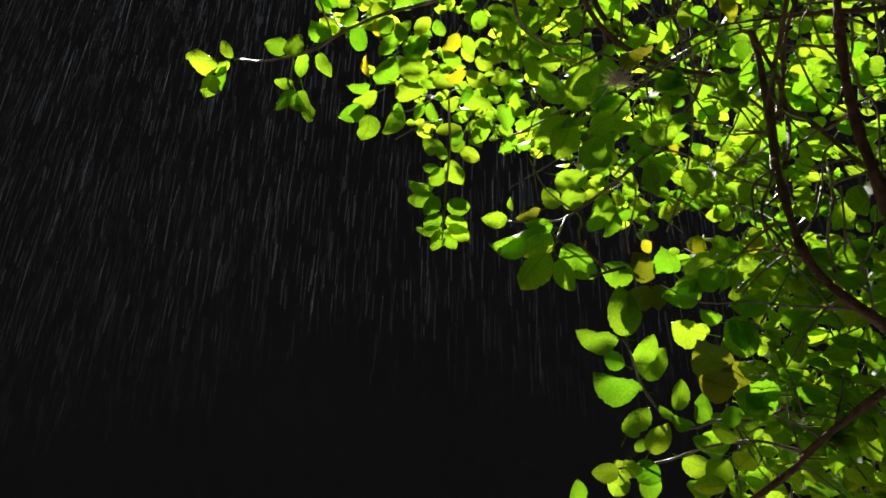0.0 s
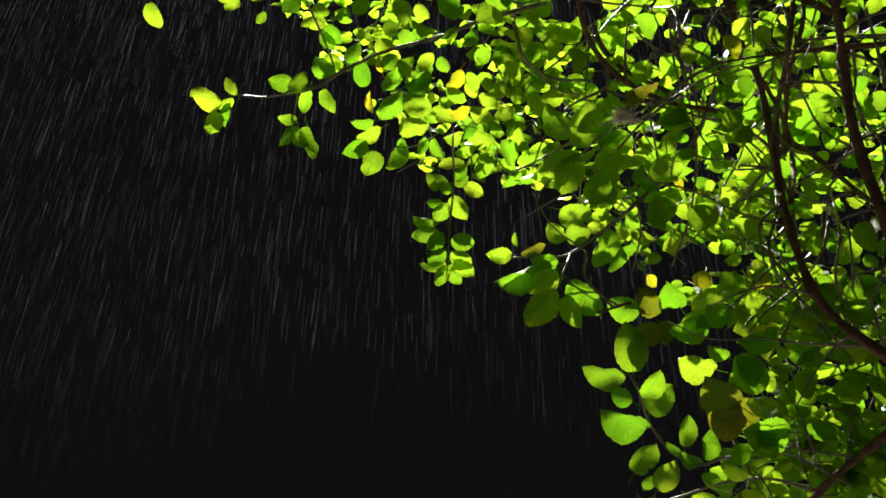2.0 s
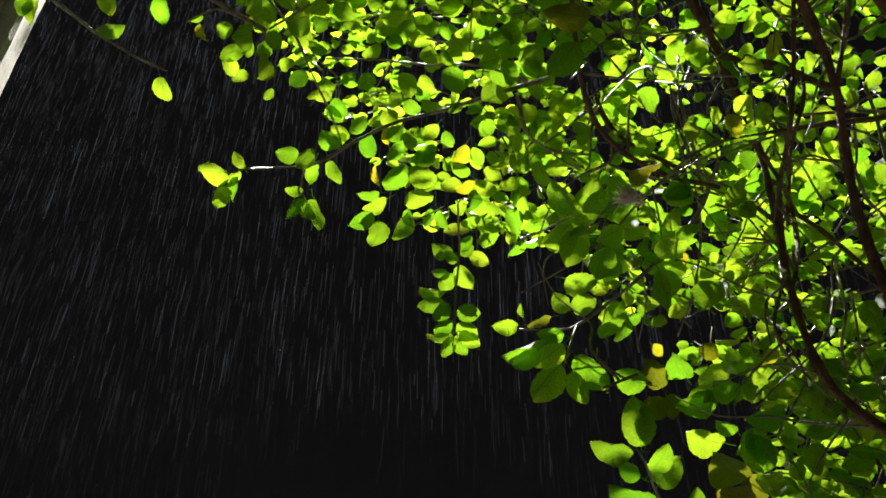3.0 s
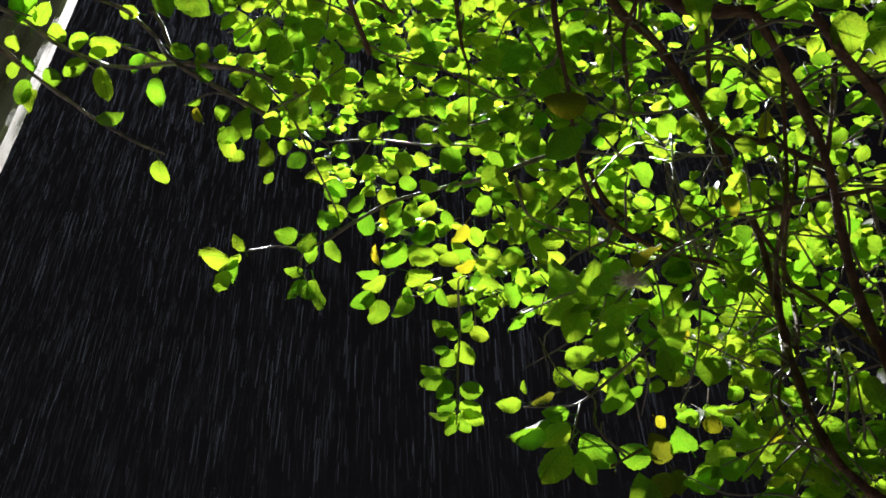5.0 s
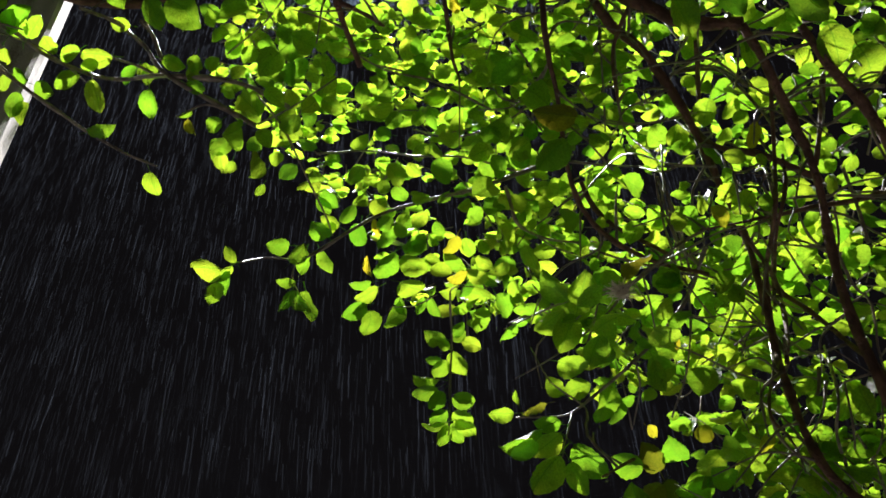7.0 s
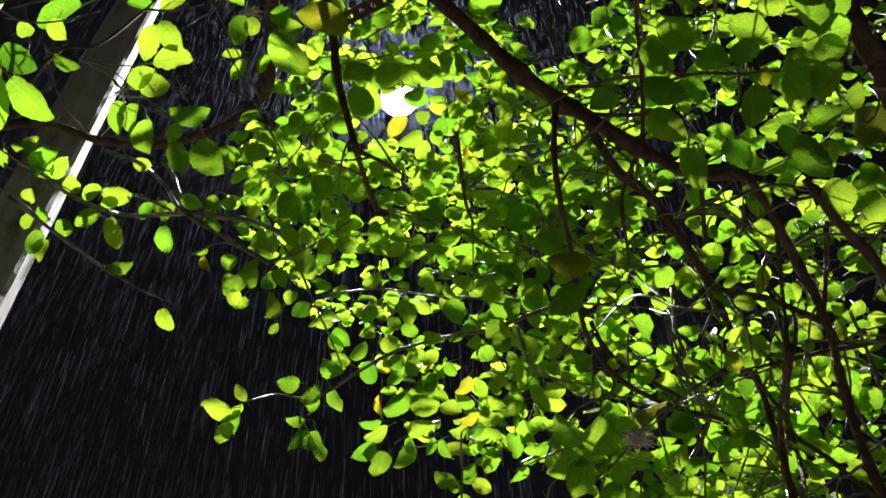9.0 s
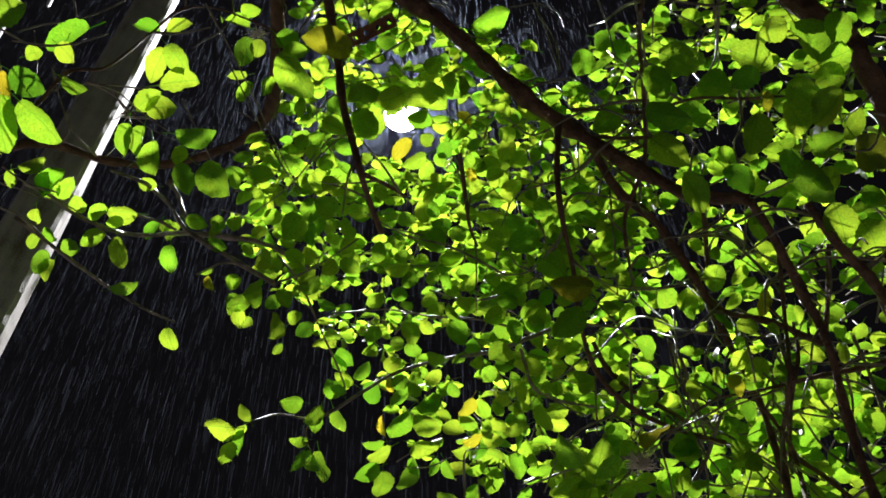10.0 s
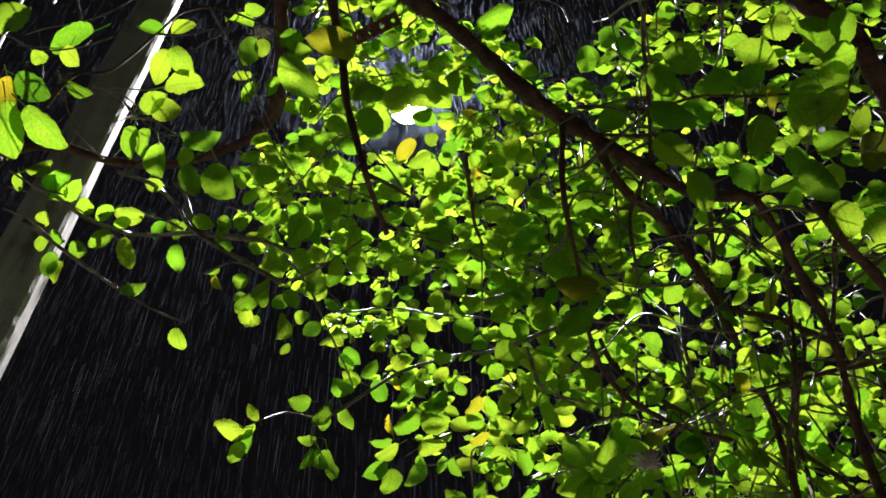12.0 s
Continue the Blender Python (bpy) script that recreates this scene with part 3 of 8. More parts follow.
twig([(-0.154, 0.824, 3.127, 0.0016), (-0.111, 0.811, 3.154, 0.0019), (-0.074, 0.797, 3.176, 0.0019), (-0.052, 0.785, 3.185, 0.0016)])
twig([(-0.204, 0.763, 3.287, 0.0021), (-0.187, 0.798, 3.240, 0.0021), (-0.149, 0.819, 3.136, 0.0015), (-0.115, 0.832, 3.057, 0.0014)])
twig([(-0.006, 0.803, 3.029, 0.0015), (0.021, 0.795, 3.052, 0.0015), (0.043, 0.789, 3.058, 0.0011)])
twig([(-0.100, 0.811, 3.140, 0.0015), (-0.076, 0.815, 3.083, 0.0015), (-0.055, 0.814, 3.049, 0.0011)])
twig([(-0.223, 0.863, 2.855, 0.0017), (-0.187, 0.848, 2.894, 0.0017), (-0.168, 0.849, 2.921, 0.0017)])
twig([(0.010, 0.825, 2.865, 0.0013), (0.035, 0.815, 2.905, 0.0014), (0.049, 0.809, 2.924, 0.0018), (0.084, 0.808, 2.940, 0.0017)])
twig([(0.298, 0.905, 2.843, 0.0018), (0.299, 0.941, 2.776, 0.0017), (0.307, 0.994, 2.748, 0.0017), (0.312, 1.040, 2.711, 0.0013)])
twig([(0.450, 1.031, 2.859, 0.0022), (0.483, 1.006, 2.839, 0.0026), (0.511, 0.981, 2.805, 0.0026), (0.524, 0.964, 2.755, 0.0025), (0.549, 0.961, 2.679, 0.0028), (0.559, 0.956, 2.620, 0.0027)])
twig([(0.451, 1.062, 2.768, 0.0015), (0.496, 1.037, 2.779, 0.0018), (0.524, 0.997, 2.764, 0.0018)])
twig([(0.441, 0.862, 2.767, 0.0014), (0.472, 0.951, 2.804, 0.0018), (0.503, 1.045, 2.836, 0.0015)])
twig([(0.298, 0.993, 2.688, 0.0013), (0.366, 1.041, 2.733, 0.0017), (0.415, 1.038, 2.737, 0.0017), (0.476, 1.070, 2.800, 0.0019)])
twig([(0.378, 1.093, 2.678, 0.0018), (0.387, 1.007, 2.581, 0.0017), (0.422, 0.987, 2.596, 0.0016), (0.486, 1.013, 2.679, 0.0018)])
twig([(0.371, 1.102, 2.467, 0.0019), (0.399, 1.035, 2.441, 0.0018), (0.446, 1.025, 2.464, 0.0015), (0.493, 1.023, 2.478, 0.0015)])
twig([(0.286, 1.124, 2.512, 0.0019), (0.334, 1.126, 2.493, 0.0023), (0.408, 1.136, 2.482, 0.0023), (0.459, 1.134, 2.461, 0.0023)])
twig([(0.458, 1.155, 2.460, 0.0020), (0.501, 1.154, 2.437, 0.0020), (0.547, 1.207, 2.436, 0.0021), (0.560, 1.198, 2.394, 0.0020)])
twig([(0.394, 1.126, 2.388, 0.0013), (0.447, 1.157, 2.401, 0.0017), (0.493, 1.177, 2.423, 0.0016)])
twig([(0.476, 0.969, 2.577, 0.0023), (0.469, 0.963, 2.502, 0.0022), (0.473, 0.985, 2.467, 0.0018)])
twig([(0.565, 0.994, 2.490, 0.0016), (0.553, 1.013, 2.459, 0.0015), (0.628, 1.122, 2.524, 0.0017)])
twig([(0.641, 0.920, 2.704, 0.0018), (0.650, 0.953, 2.672, 0.0021), (0.647, 0.979, 2.645, 0.0018)])
twig([(0.665, 0.962, 2.655, 0.0018), (0.698, 0.937, 2.668, 0.0021), (0.727, 0.911, 2.680, 0.0024)])
twig([(0.557, 1.050, 2.469, 0.0016), (0.636, 1.153, 2.471, 0.0021), (0.657, 1.123, 2.406, 0.0023)])
twig([(0.376, 1.029, 2.597, 0.0020), (0.381, 1.052, 2.550, 0.0020), (0.393, 1.058, 2.491, 0.0019), (0.411, 1.107, 2.479, 0.0016)])
bough([(0.491, 1.043, 2.489, 0.0033), (0.531, 1.079, 2.463, 0.0034), (0.596, 1.185, 2.493, 0.0040), (0.596, 1.196, 2.424, 0.0042), (0.544, 1.130, 2.299, 0.0041)])
bough([(0.566, 0.976, 2.586, 0.0029), (0.550, 0.977, 2.511, 0.0028), (0.539, 1.025, 2.463, 0.0029), (0.599, 1.191, 2.509, 0.0035)])

twig([(0.162, 1.394, 2.561, 0.0016), (0.192, 1.401, 2.580, 0.0020), (0.219, 1.408, 2.599, 0.0024), (0.249, 1.405, 2.627, 0.0028), (0.281, 1.408, 2.648, 0.0032)])
twig([(-0.375, 0.590, 2.883, 0.0012), (-0.338, 0.678, 2.870, 0.0011), (-0.295, 0.782, 2.841, 0.0010), (-0.267, 0.850, 2.825, 0.0010), (-0.244, 0.905, 2.813, 0.0009)])
twig([(0.188, 0.774, 3.326, 0.0014), (0.226, 0.842, 3.310, 0.0011), (0.259, 0.922, 3.285, 0.0009)])
twig([(0.285, 0.681, 3.131, 0.0012), (0.317, 0.744, 3.116, 0.0010), (0.340, 0.795, 3.106, 0.0009)])
twig([(0.386, 0.517, 2.781, 0.0028), (0.395, 0.567, 2.777, 0.0023), (0.400, 0.612, 2.776, 0.0019), (0.391, 0.653, 2.780, 0.0014)])
twig([(0.283, 0.552, 2.853, 0.0022), (0.304, 0.611, 2.842, 0.0021), (0.317, 0.665, 2.832, 0.0019), (0.330, 0.758, 2.796, 0.0018)])
twig([(0.138, 0.749, 3.233, 0.0016), (0.190, 0.748, 3.249, 0.0014), (0.233, 0.767, 3.256, 0.0012), (0.252, 0.801, 3.259, 0.0010)])
twig([(-0.669, 0.607, 2.816, 0.0020), (-0.637, 0.644, 2.838, 0.0017), (-0.592, 0.659, 2.876, 0.0015), (-0.550, 0.662, 2.916, 0.0012)])
twig([(-0.565, 0.694, 2.819, 0.0016), (-0.530, 0.724, 2.841, 0.0014), (-0.500, 0.769, 2.849, 0.0011), (-0.464, 0.813, 2.859, 0.0009)])
twig([(-0.776, 0.917, 2.847, 0.0018), (-0.736, 0.957, 2.868, 0.0016), (-0.683, 1.004, 2.887, 0.0014), (-0.625, 1.076, 2.883, 0.0012)])
twig([(0.706, 0.986, 2.506, 0.0030), (0.667, 1.016, 2.536, 0.0027), (0.623, 1.049, 2.565, 0.0024), (0.575, 1.083, 2.590, 0.0021), (0.515, 1.126, 2.609, 0.0018)])
twig([(0.659, 0.822, 2.566, 0.0030), (0.623, 0.847, 2.599, 0.0026), (0.590, 0.873, 2.626, 0.0022), (0.569, 0.906, 2.639, 0.0018)])
twig([(0.452, 1.005, 2.640, 0.0030), (0.501, 1.013, 2.639, 0.0027), (0.549, 1.019, 2.637, 0.0025), (0.598, 1.032, 2.628, 0.0022)])
twig([(0.251, 1.094, 2.695, 0.0024), (0.327, 1.103, 2.694, 0.0021), (0.398, 1.107, 2.695, 0.0019), (0.487, 1.102, 2.692, 0.0016)])
twig([(0.389, 1.056, 2.618, 0.0024), (0.413, 1.109, 2.584, 0.0022), (0.437, 1.154, 2.553, 0.0020), (0.474, 1.186, 2.530, 0.0018)])
twig([(0.507, 1.303, 2.184, 0.0022), (0.543, 1.291, 2.221, 0.0024), (0.585, 1.270, 2.265, 0.0027), (0.630, 1.244, 2.308, 0.0030), (0.644, 1.231, 2.355, 0.0032)])
twig([(0.545, 1.270, 2.312, 0.0020), (0.583, 1.258, 2.341, 0.0023), (0.606, 1.248, 2.377, 0.0026)])

# limbs reach down and out to the trunk
limb([(0.623, 1.041, 2.157, 0.014), (0.95, 1.10, 1.85, 0.045), (1.22, 1.22, 1.45, 0.06)])
limb([(0.62, 1.10, 2.01, 0.011), (0.85, 1.17, 1.75, 0.035), (1.22, 1.24, 1.35, 0.05)])
limb([(0.85, 0.95, 2.17, 0.018), (1.0, 1.1, 2.05, 0.03), (1.12, 1.25, 2.0, 0.045)])

leaf_count = 0


def leaf(base, tip, width, roll, tone="green"):
    """One blade with its stalk end at base."""
    global leaf_count
    leaf_count += 1
    ob = new("leaf", LEAF_MESHES[tone][(leaf_count * 5) % 14])
    ob.parent = tree
    ob.matrix_basis = tree_inv @ leaf_pose(base, tip, width, roll)


leaf((-0.349, 1.202, 2.539), (-0.403, 1.212, 2.552), 0.058, -41)
leaf((-0.332, 1.227, 2.575), (-0.353, 1.209, 2.597), 0.023, -17)
leaf((-0.354, 1.215, 2.521), (-0.370, 1.244, 2.495), 0.041, -52)
leaf((-0.343, 1.236, 2.562), (-0.348, 1.259, 2.525), 0.032, 40)
leaf((-0.339, 1.231, 2.570), (-0.375, 1.251, 2.559), 0.027, -52)
leaf((-0.252, 1.275, 2.655), (-0.292, 1.261, 2.645), 0.034, -25)
leaf((-0.219, 1.137, 2.499), (-0.191, 1.115, 2.516), 0.035, 48)
leaf((-0.179, 1.265, 2.666), (-0.205, 1.224, 2.671), 0.041, -17)
leaf((-0.158, 1.273, 2.712), (-0.131, 1.241, 2.729), 0.033, 40)
leaf((-0.168, 1.274, 2.709), (-0.196, 1.290, 2.703), 0.024, -10)
leaf((-0.119, 1.254, 2.691), (-0.128, 1.299, 2.674), 0.043, 29)
leaf((-0.193, 1.275, 2.641), (-0.176, 1.311, 2.613), 0.035, 33)
leaf((-0.219, 1.278, 2.642), (-0.233, 1.313, 2.614), 0.029, 10)
leaf((-0.235, 1.293, 2.585), (-0.270, 1.290, 2.583), 0.025, -37)
leaf((-0.237, 1.278, 2.552), (-0.262, 1.297, 2.519), 0.034, -52)
leaf((-0.230, 1.261, 2.538), (-0.211, 1.305, 2.523), 0.031, 26)
leaf((-0.211, 1.264, 2.539), (-0.197, 1.317, 2.514), 0.048, 51)
leaf((-0.186, 1.186, 2.711), (-0.156, 1.206, 2.689), 0.037, 37)
leaf((-0.039, 1.237, 2.614), (0.005, 1.219, 2.614), 0.033, 41)
leaf((-0.054, 1.277, 2.642), (-0.094, 1.316, 2.619), 0.048, -48)
leaf((-0.041, 1.234, 2.592), (0.007, 1.276, 2.586), 0.044, 23)
leaf((-0.096, 1.287, 2.577), (-0.137, 1.281, 2.569), 0.027, -44)
leaf((-0.043, 1.245, 2.543), (-0.003, 1.289, 2.557), 0.051, 32)
leaf((-0.085, 1.317, 2.588), (-0.128, 1.317, 2.562), 0.036, -46)
leaf((-0.103, 1.295, 2.529), (-0.145, 1.287, 2.501), 0.033, -8)
leaf((-0.098, 1.321, 2.539), (-0.104, 1.355, 2.504), 0.051, -42)
leaf((-0.045, 1.321, 2.559), (-0.068, 1.361, 2.525), 0.039, -45)
leaf((-0.046, 1.317, 2.566), (-0.033, 1.344, 2.543), 0.025, 31)
leaf((-0.002, 1.281, 2.538), (-0.013, 1.305, 2.516), 0.022, -24)
leaf((-0.093, 1.244, 2.556), (-0.102, 1.209, 2.575), 0.026, -58, "yellow")
leaf((-0.058, 1.287, 2.710), (-0.089, 1.330, 2.696), 0.040, -42)
leaf((-0.101, 1.266, 2.731), (-0.070, 1.246, 2.744), 0.033, 9)
leaf((-0.033, 1.230, 2.638), (-0.053, 1.212, 2.660), 0.031, -31)
leaf((0.012, 1.277, 2.532), (0.033, 1.294, 2.504), 0.027, 34)
leaf((0.053, 1.325, 2.540), (0.089, 1.308, 2.540), 0.025, 37)
leaf((0.055, 1.127, 2.550), (0.033, 1.160, 2.536), 0.032, -40, "yellow")
leaf((0.062, 1.159, 2.511), (0.032, 1.138, 2.517), 0.025, -30)
leaf((0.073, 1.170, 2.505), (0.038, 1.168, 2.489), 0.026, -47, "yellow")
leaf((0.081, 1.149, 2.526), (0.066, 1.123, 2.540), 0.024, 15)
leaf((0.088, 1.174, 2.541), (0.117, 1.185, 2.525), 0.027, 35)
leaf((0.040, 1.372, 2.509), (0.000, 1.361, 2.515), 0.037, -36)
leaf((0.055, 1.366, 2.511), (0.073, 1.340, 2.526), 0.023, -1)
leaf((0.071, 1.387, 2.520), (0.108, 1.404, 2.511), 0.029, 0)
leaf((0.051, 1.378, 2.515), (0.080, 1.376, 2.528), 0.024, 29)
leaf((0.034, 1.384, 2.469), (0.002, 1.388, 2.476), 0.024, -28)
leaf((0.051, 1.382, 2.489), (0.079, 1.413, 2.459), 0.044, 36)
leaf((0.042, 1.379, 2.468), (0.020, 1.413, 2.451), 0.031, 1)
leaf((0.027, 1.385, 2.430), (-0.020, 1.368, 2.426), 0.031, -51)
leaf((0.024, 1.382, 2.411), (-0.023, 1.409, 2.406), 0.035, -17)
leaf((0.034, 1.370, 2.396), (0.009, 1.392, 2.373), 0.030, 2)
leaf((0.049, 1.375, 2.382), (0.091, 1.378, 2.382), 0.034, -4)
leaf((0.039, 1.372, 2.360), (0.010, 1.399, 2.348), 0.030, 4)
leaf((0.049, 1.373, 2.355), (0.086, 1.389, 2.343), 0.034, 25)
leaf((0.040, 1.385, 2.343), (-0.005, 1.408, 2.343), 0.041, -52)
leaf((0.055, 1.375, 2.341), (0.090, 1.400, 2.324), 0.030, 7)
leaf((0.038, 1.393, 2.344), (0.026, 1.423, 2.318), 0.028, -23)
leaf((0.050, 1.408, 2.355), (0.069, 1.432, 2.329), 0.028, 27)
leaf((0.046, 1.383, 2.495), (0.024, 1.365, 2.503), 0.021, 1)
leaf((0.112, 1.352, 2.569), (0.098, 1.390, 2.536), 0.048, -35)
leaf((0.137, 1.345, 2.593), (0.159, 1.391, 2.572), 0.044, -34)
leaf((0.170, 1.358, 2.534), (0.144, 1.394, 2.518), 0.032, -35)
leaf((0.172, 1.347, 2.630), (0.199, 1.376, 2.590), 0.042, 52)
leaf((0.149, 1.318, 2.621), (0.159, 1.357, 2.604), 0.035, -56)
leaf((0.077, 1.245, 2.545), (0.066, 1.279, 2.532), 0.031, -49)
leaf((0.110, 1.284, 2.589), (0.136, 1.304, 2.579), 0.028, 52)
leaf((0.075, 1.322, 2.582), (0.126, 1.346, 2.586), 0.044, 33)
leaf((0.110, 1.214, 2.521), (0.074, 1.193, 2.531), 0.034, -34)
leaf((0.157, 1.270, 2.607), (0.121, 1.291, 2.597), 0.027, -26)
leaf((0.195, 1.298, 2.676), (0.219, 1.345, 2.647), 0.049, 51)
leaf((0.144, 1.167, 2.556), (0.122, 1.136, 2.603), 0.039, 48)
leaf((0.156, 1.182, 2.622), (0.175, 1.152, 2.635), 0.025, 38)
leaf((0.231, 1.150, 2.429), (0.185, 1.100, 2.451), 0.053, -46)
leaf((0.228, 1.092, 2.359), (0.239, 1.031, 2.397), 0.049, 18)
leaf((0.235, 1.218, 2.463), (0.190, 1.266, 2.456), 0.053, -33)
leaf((0.252, 1.225, 2.454), (0.228, 1.260, 2.403), 0.051, 7)
leaf((0.280, 1.163, 2.375), (0.264, 1.214, 2.352), 0.042, -9)
leaf((0.292, 1.196, 2.375), (0.292, 1.239, 2.355), 0.035, -8)
leaf((0.257, 1.114, 2.345), (0.291, 1.098, 2.359), 0.043, 33)
leaf((0.250, 1.402, 2.479), (0.311, 1.430, 2.482), 0.061, 29)
leaf((0.252, 1.399, 2.406), (0.219, 1.373, 2.426), 0.035, -2)
leaf((0.251, 1.363, 2.386), (0.290, 1.336, 2.389), 0.040, -8)
leaf((0.312, 1.298, 2.363), (0.300, 1.355, 2.318), 0.050, -28)
leaf((0.342, 1.381, 2.392), (0.338, 1.417, 2.354), 0.042, -41)
leaf((0.383, 1.410, 2.407), (0.349, 1.408, 2.397), 0.024, -24)
leaf((0.153, 1.345, 2.337), (0.108, 1.344, 2.337), 0.036, -25)
leaf((0.164, 1.353, 2.359), (0.157, 1.335, 2.378), 0.017, -58)
leaf((0.206, 1.317, 2.339), (0.162, 1.320, 2.324), 0.037, -49, "brown")
leaf((0.188, 1.277, 2.270), (0.118, 1.276, 2.240), 0.057, -45)
leaf((0.221, 1.290, 2.285), (0.176, 1.284, 2.287), 0.034, -15)
leaf((0.205, 1.237, 2.204), (0.164, 1.283, 2.171), 0.048, -15)
leaf((0.232, 1.257, 2.231), (0.283, 1.289, 2.187), 0.047, 22)
leaf((0.220, 1.240, 2.193), (0.243, 1.255, 2.148), 0.038, 40)
leaf((0.175, 1.262, 2.242), (0.139, 1.290, 2.225), 0.040, -28)
leaf((0.216, 1.271, 2.260), (0.172, 1.302, 2.241), 0.047, -28)
leaf((0.368, 1.379, 2.252), (0.315, 1.385, 2.272), 0.050, -14)
leaf((0.398, 1.392, 2.252), (0.370, 1.358, 2.287), 0.046, 12, "brown")
leaf((0.443, 1.398, 2.275), (0.411, 1.353, 2.290), 0.049, -28)
leaf((0.440, 1.331, 2.248), (0.449, 1.304, 2.248), 0.024, 6)
leaf((0.342, 1.364, 2.132), (0.327, 1.312, 2.195), 0.054, -10)
leaf((0.375, 1.315, 2.194), (0.343, 1.342, 2.166), 0.047, -13, "brown")
leaf((0.388, 1.327, 2.206), (0.400, 1.358, 2.179), 0.036, -8, "brown")
leaf((0.327, 1.347, 2.118), (0.261, 1.356, 2.136), 0.055, -37)
leaf((0.339, 1.378, 2.087), (0.306, 1.380, 2.111), 0.041, -30)
leaf((0.369, 1.417, 2.063), (0.290, 1.390, 2.074), 0.061, -33)
leaf((0.371, 1.437, 2.120), (0.398, 1.394, 2.146), 0.041, 13)
leaf((0.401, 1.513, 2.130), (0.432, 1.462, 2.160), 0.055, -20)
leaf((0.459, 1.531, 2.078), (0.466, 1.505, 2.126), 0.037, 11)
leaf((0.371, 1.541, 2.033), (0.402, 1.505, 2.074), 0.058, 17)
leaf((0.450, 1.528, 2.062), (0.426, 1.518, 2.080), 0.025, -40)
leaf((0.490, 1.516, 2.049), (0.503, 1.497, 2.097), 0.042, 19)
leaf((0.482, 1.519, 2.044), (0.443, 1.509, 2.055), 0.029, -28)
leaf((0.452, 1.293, 2.190), (0.393, 1.312, 2.178), 0.053, -23)
leaf((0.460, 1.246, 2.157), (0.426, 1.218, 2.174), 0.041, -6)
leaf((0.468, 1.215, 2.174), (0.464, 1.254, 2.150), 0.037, -41)
leaf((0.471, 1.212, 2.169), (0.482, 1.235, 2.150), 0.023, -17)
leaf((0.481, 1.386, 2.152), (0.419, 1.370, 2.164), 0.056, -23)
leaf((0.476, 1.305, 2.132), (0.444, 1.294, 2.146), 0.034, -36)
leaf((0.545, 1.303, 2.012), (0.480, 1.308, 2.012), 0.068, -20)
leaf((0.502, 1.508, 2.011), (0.473, 1.510, 2.019), 0.030, -14)
leaf((0.409, 1.549, 2.008), (0.435, 1.506, 2.042), 0.043, -3)
leaf((0.404, 1.549, 2.031), (0.390, 1.567, 2.014), 0.022, 2)
leaf((0.389, 1.522, 1.967), (0.343, 1.533, 1.983), 0.034, -23)
leaf((0.333, 1.454, 1.939), (0.289, 1.449, 1.936), 0.032, 22)
leaf((0.348, 1.502, 1.958), (0.338, 1.535, 1.922), 0.038, 17)
leaf((0.403, 1.587, 1.980), (0.423, 1.613, 1.943), 0.040, -15)
leaf((0.386, 1.558, 1.991), (0.425, 1.563, 1.960), 0.043, -8)
leaf((0.261, 1.485, 1.892), (0.269, 1.461, 1.928), 0.035, 33)
leaf((0.463, 1.547, 1.998), (0.512, 1.551, 1.982), 0.043, 5)
leaf((0.487, 1.498, 1.975), (0.531, 1.509, 1.952), 0.046, -9)
leaf((0.513, 1.199, 2.122), (0.456, 1.206, 2.106), 0.044, -23)
leaf((0.735, 1.419, 2.040), (0.763, 1.445, 2.003), 0.051, 15)
leaf((0.695, 1.378, 2.098), (0.675, 1.419, 2.096), 0.050, -3)
leaf((0.708, 1.385, 2.063), (0.676, 1.420, 2.053), 0.033, 2)
leaf((0.668, 1.452, 2.022), (0.619, 1.463, 2.010), 0.040, -18)
leaf((0.481, 1.146, 2.183), (0.504, 1.180, 2.182), 0.031, -2, "yellow")
leaf((0.402, 1.428, 2.357), (0.419, 1.450, 2.348), 0.022, -22, "yellow")
leaf((0.448, 1.327, 2.290), (0.486, 1.340, 2.290), 0.031, -3, "yellow")
leaf((0.651, 1.297, 2.138), (0.670, 1.299, 2.126), 0.017, 40, "yellow")
leaf((0.597, 1.222, 2.178), (0.605, 1.265, 2.175), 0.034, 7, "yellow")
leaf((0.393, 1.177, 2.376), (0.404, 1.187, 2.359), 0.017, -24, "yellow")
leaf((0.580, 1.219, 2.185), (0.619, 1.235, 2.177), 0.037, 3)
leaf((-0.709, 0.979, 2.879), (-0.709, 0.935, 2.899), 0.040, 5)
leaf((-0.691, 0.965, 2.867), (-0.664, 0.935, 2.892), 0.032, 3)
leaf((-0.673, 1.028, 2.906), (-0.691, 1.002, 2.925), 0.037, -16)
leaf((-0.647, 1.049, 2.949), (-0.685, 1.068, 2.938), 0.033, 16)
leaf((-0.614, 1.107, 3.004), (-0.671, 1.097, 3.002), 0.044, -50)
leaf((-0.633, 1.100, 2.974), (-0.666, 1.102, 2.963), 0.026, -18)
leaf((-0.635, 1.058, 2.884), (-0.677, 1.070, 2.861), 0.040, 19)
leaf((-0.695, 1.040, 2.831), (-0.664, 1.054, 2.824), 0.039, 29)
leaf((-0.716, 1.005, 2.817), (-0.685, 1.005, 2.804), 0.033, 33)
leaf((-0.629, 1.094, 2.915), (-0.621, 1.148, 2.882), 0.047, 27)
leaf((-0.596, 1.088, 2.758), (-0.546, 1.078, 2.759), 0.041, 62)
leaf((-0.719, 1.045, 2.816), (-0.742, 1.079, 2.787), 0.033, -14)
leaf((-0.703, 1.055, 2.801), (-0.724, 1.092, 2.782), 0.037, 20)
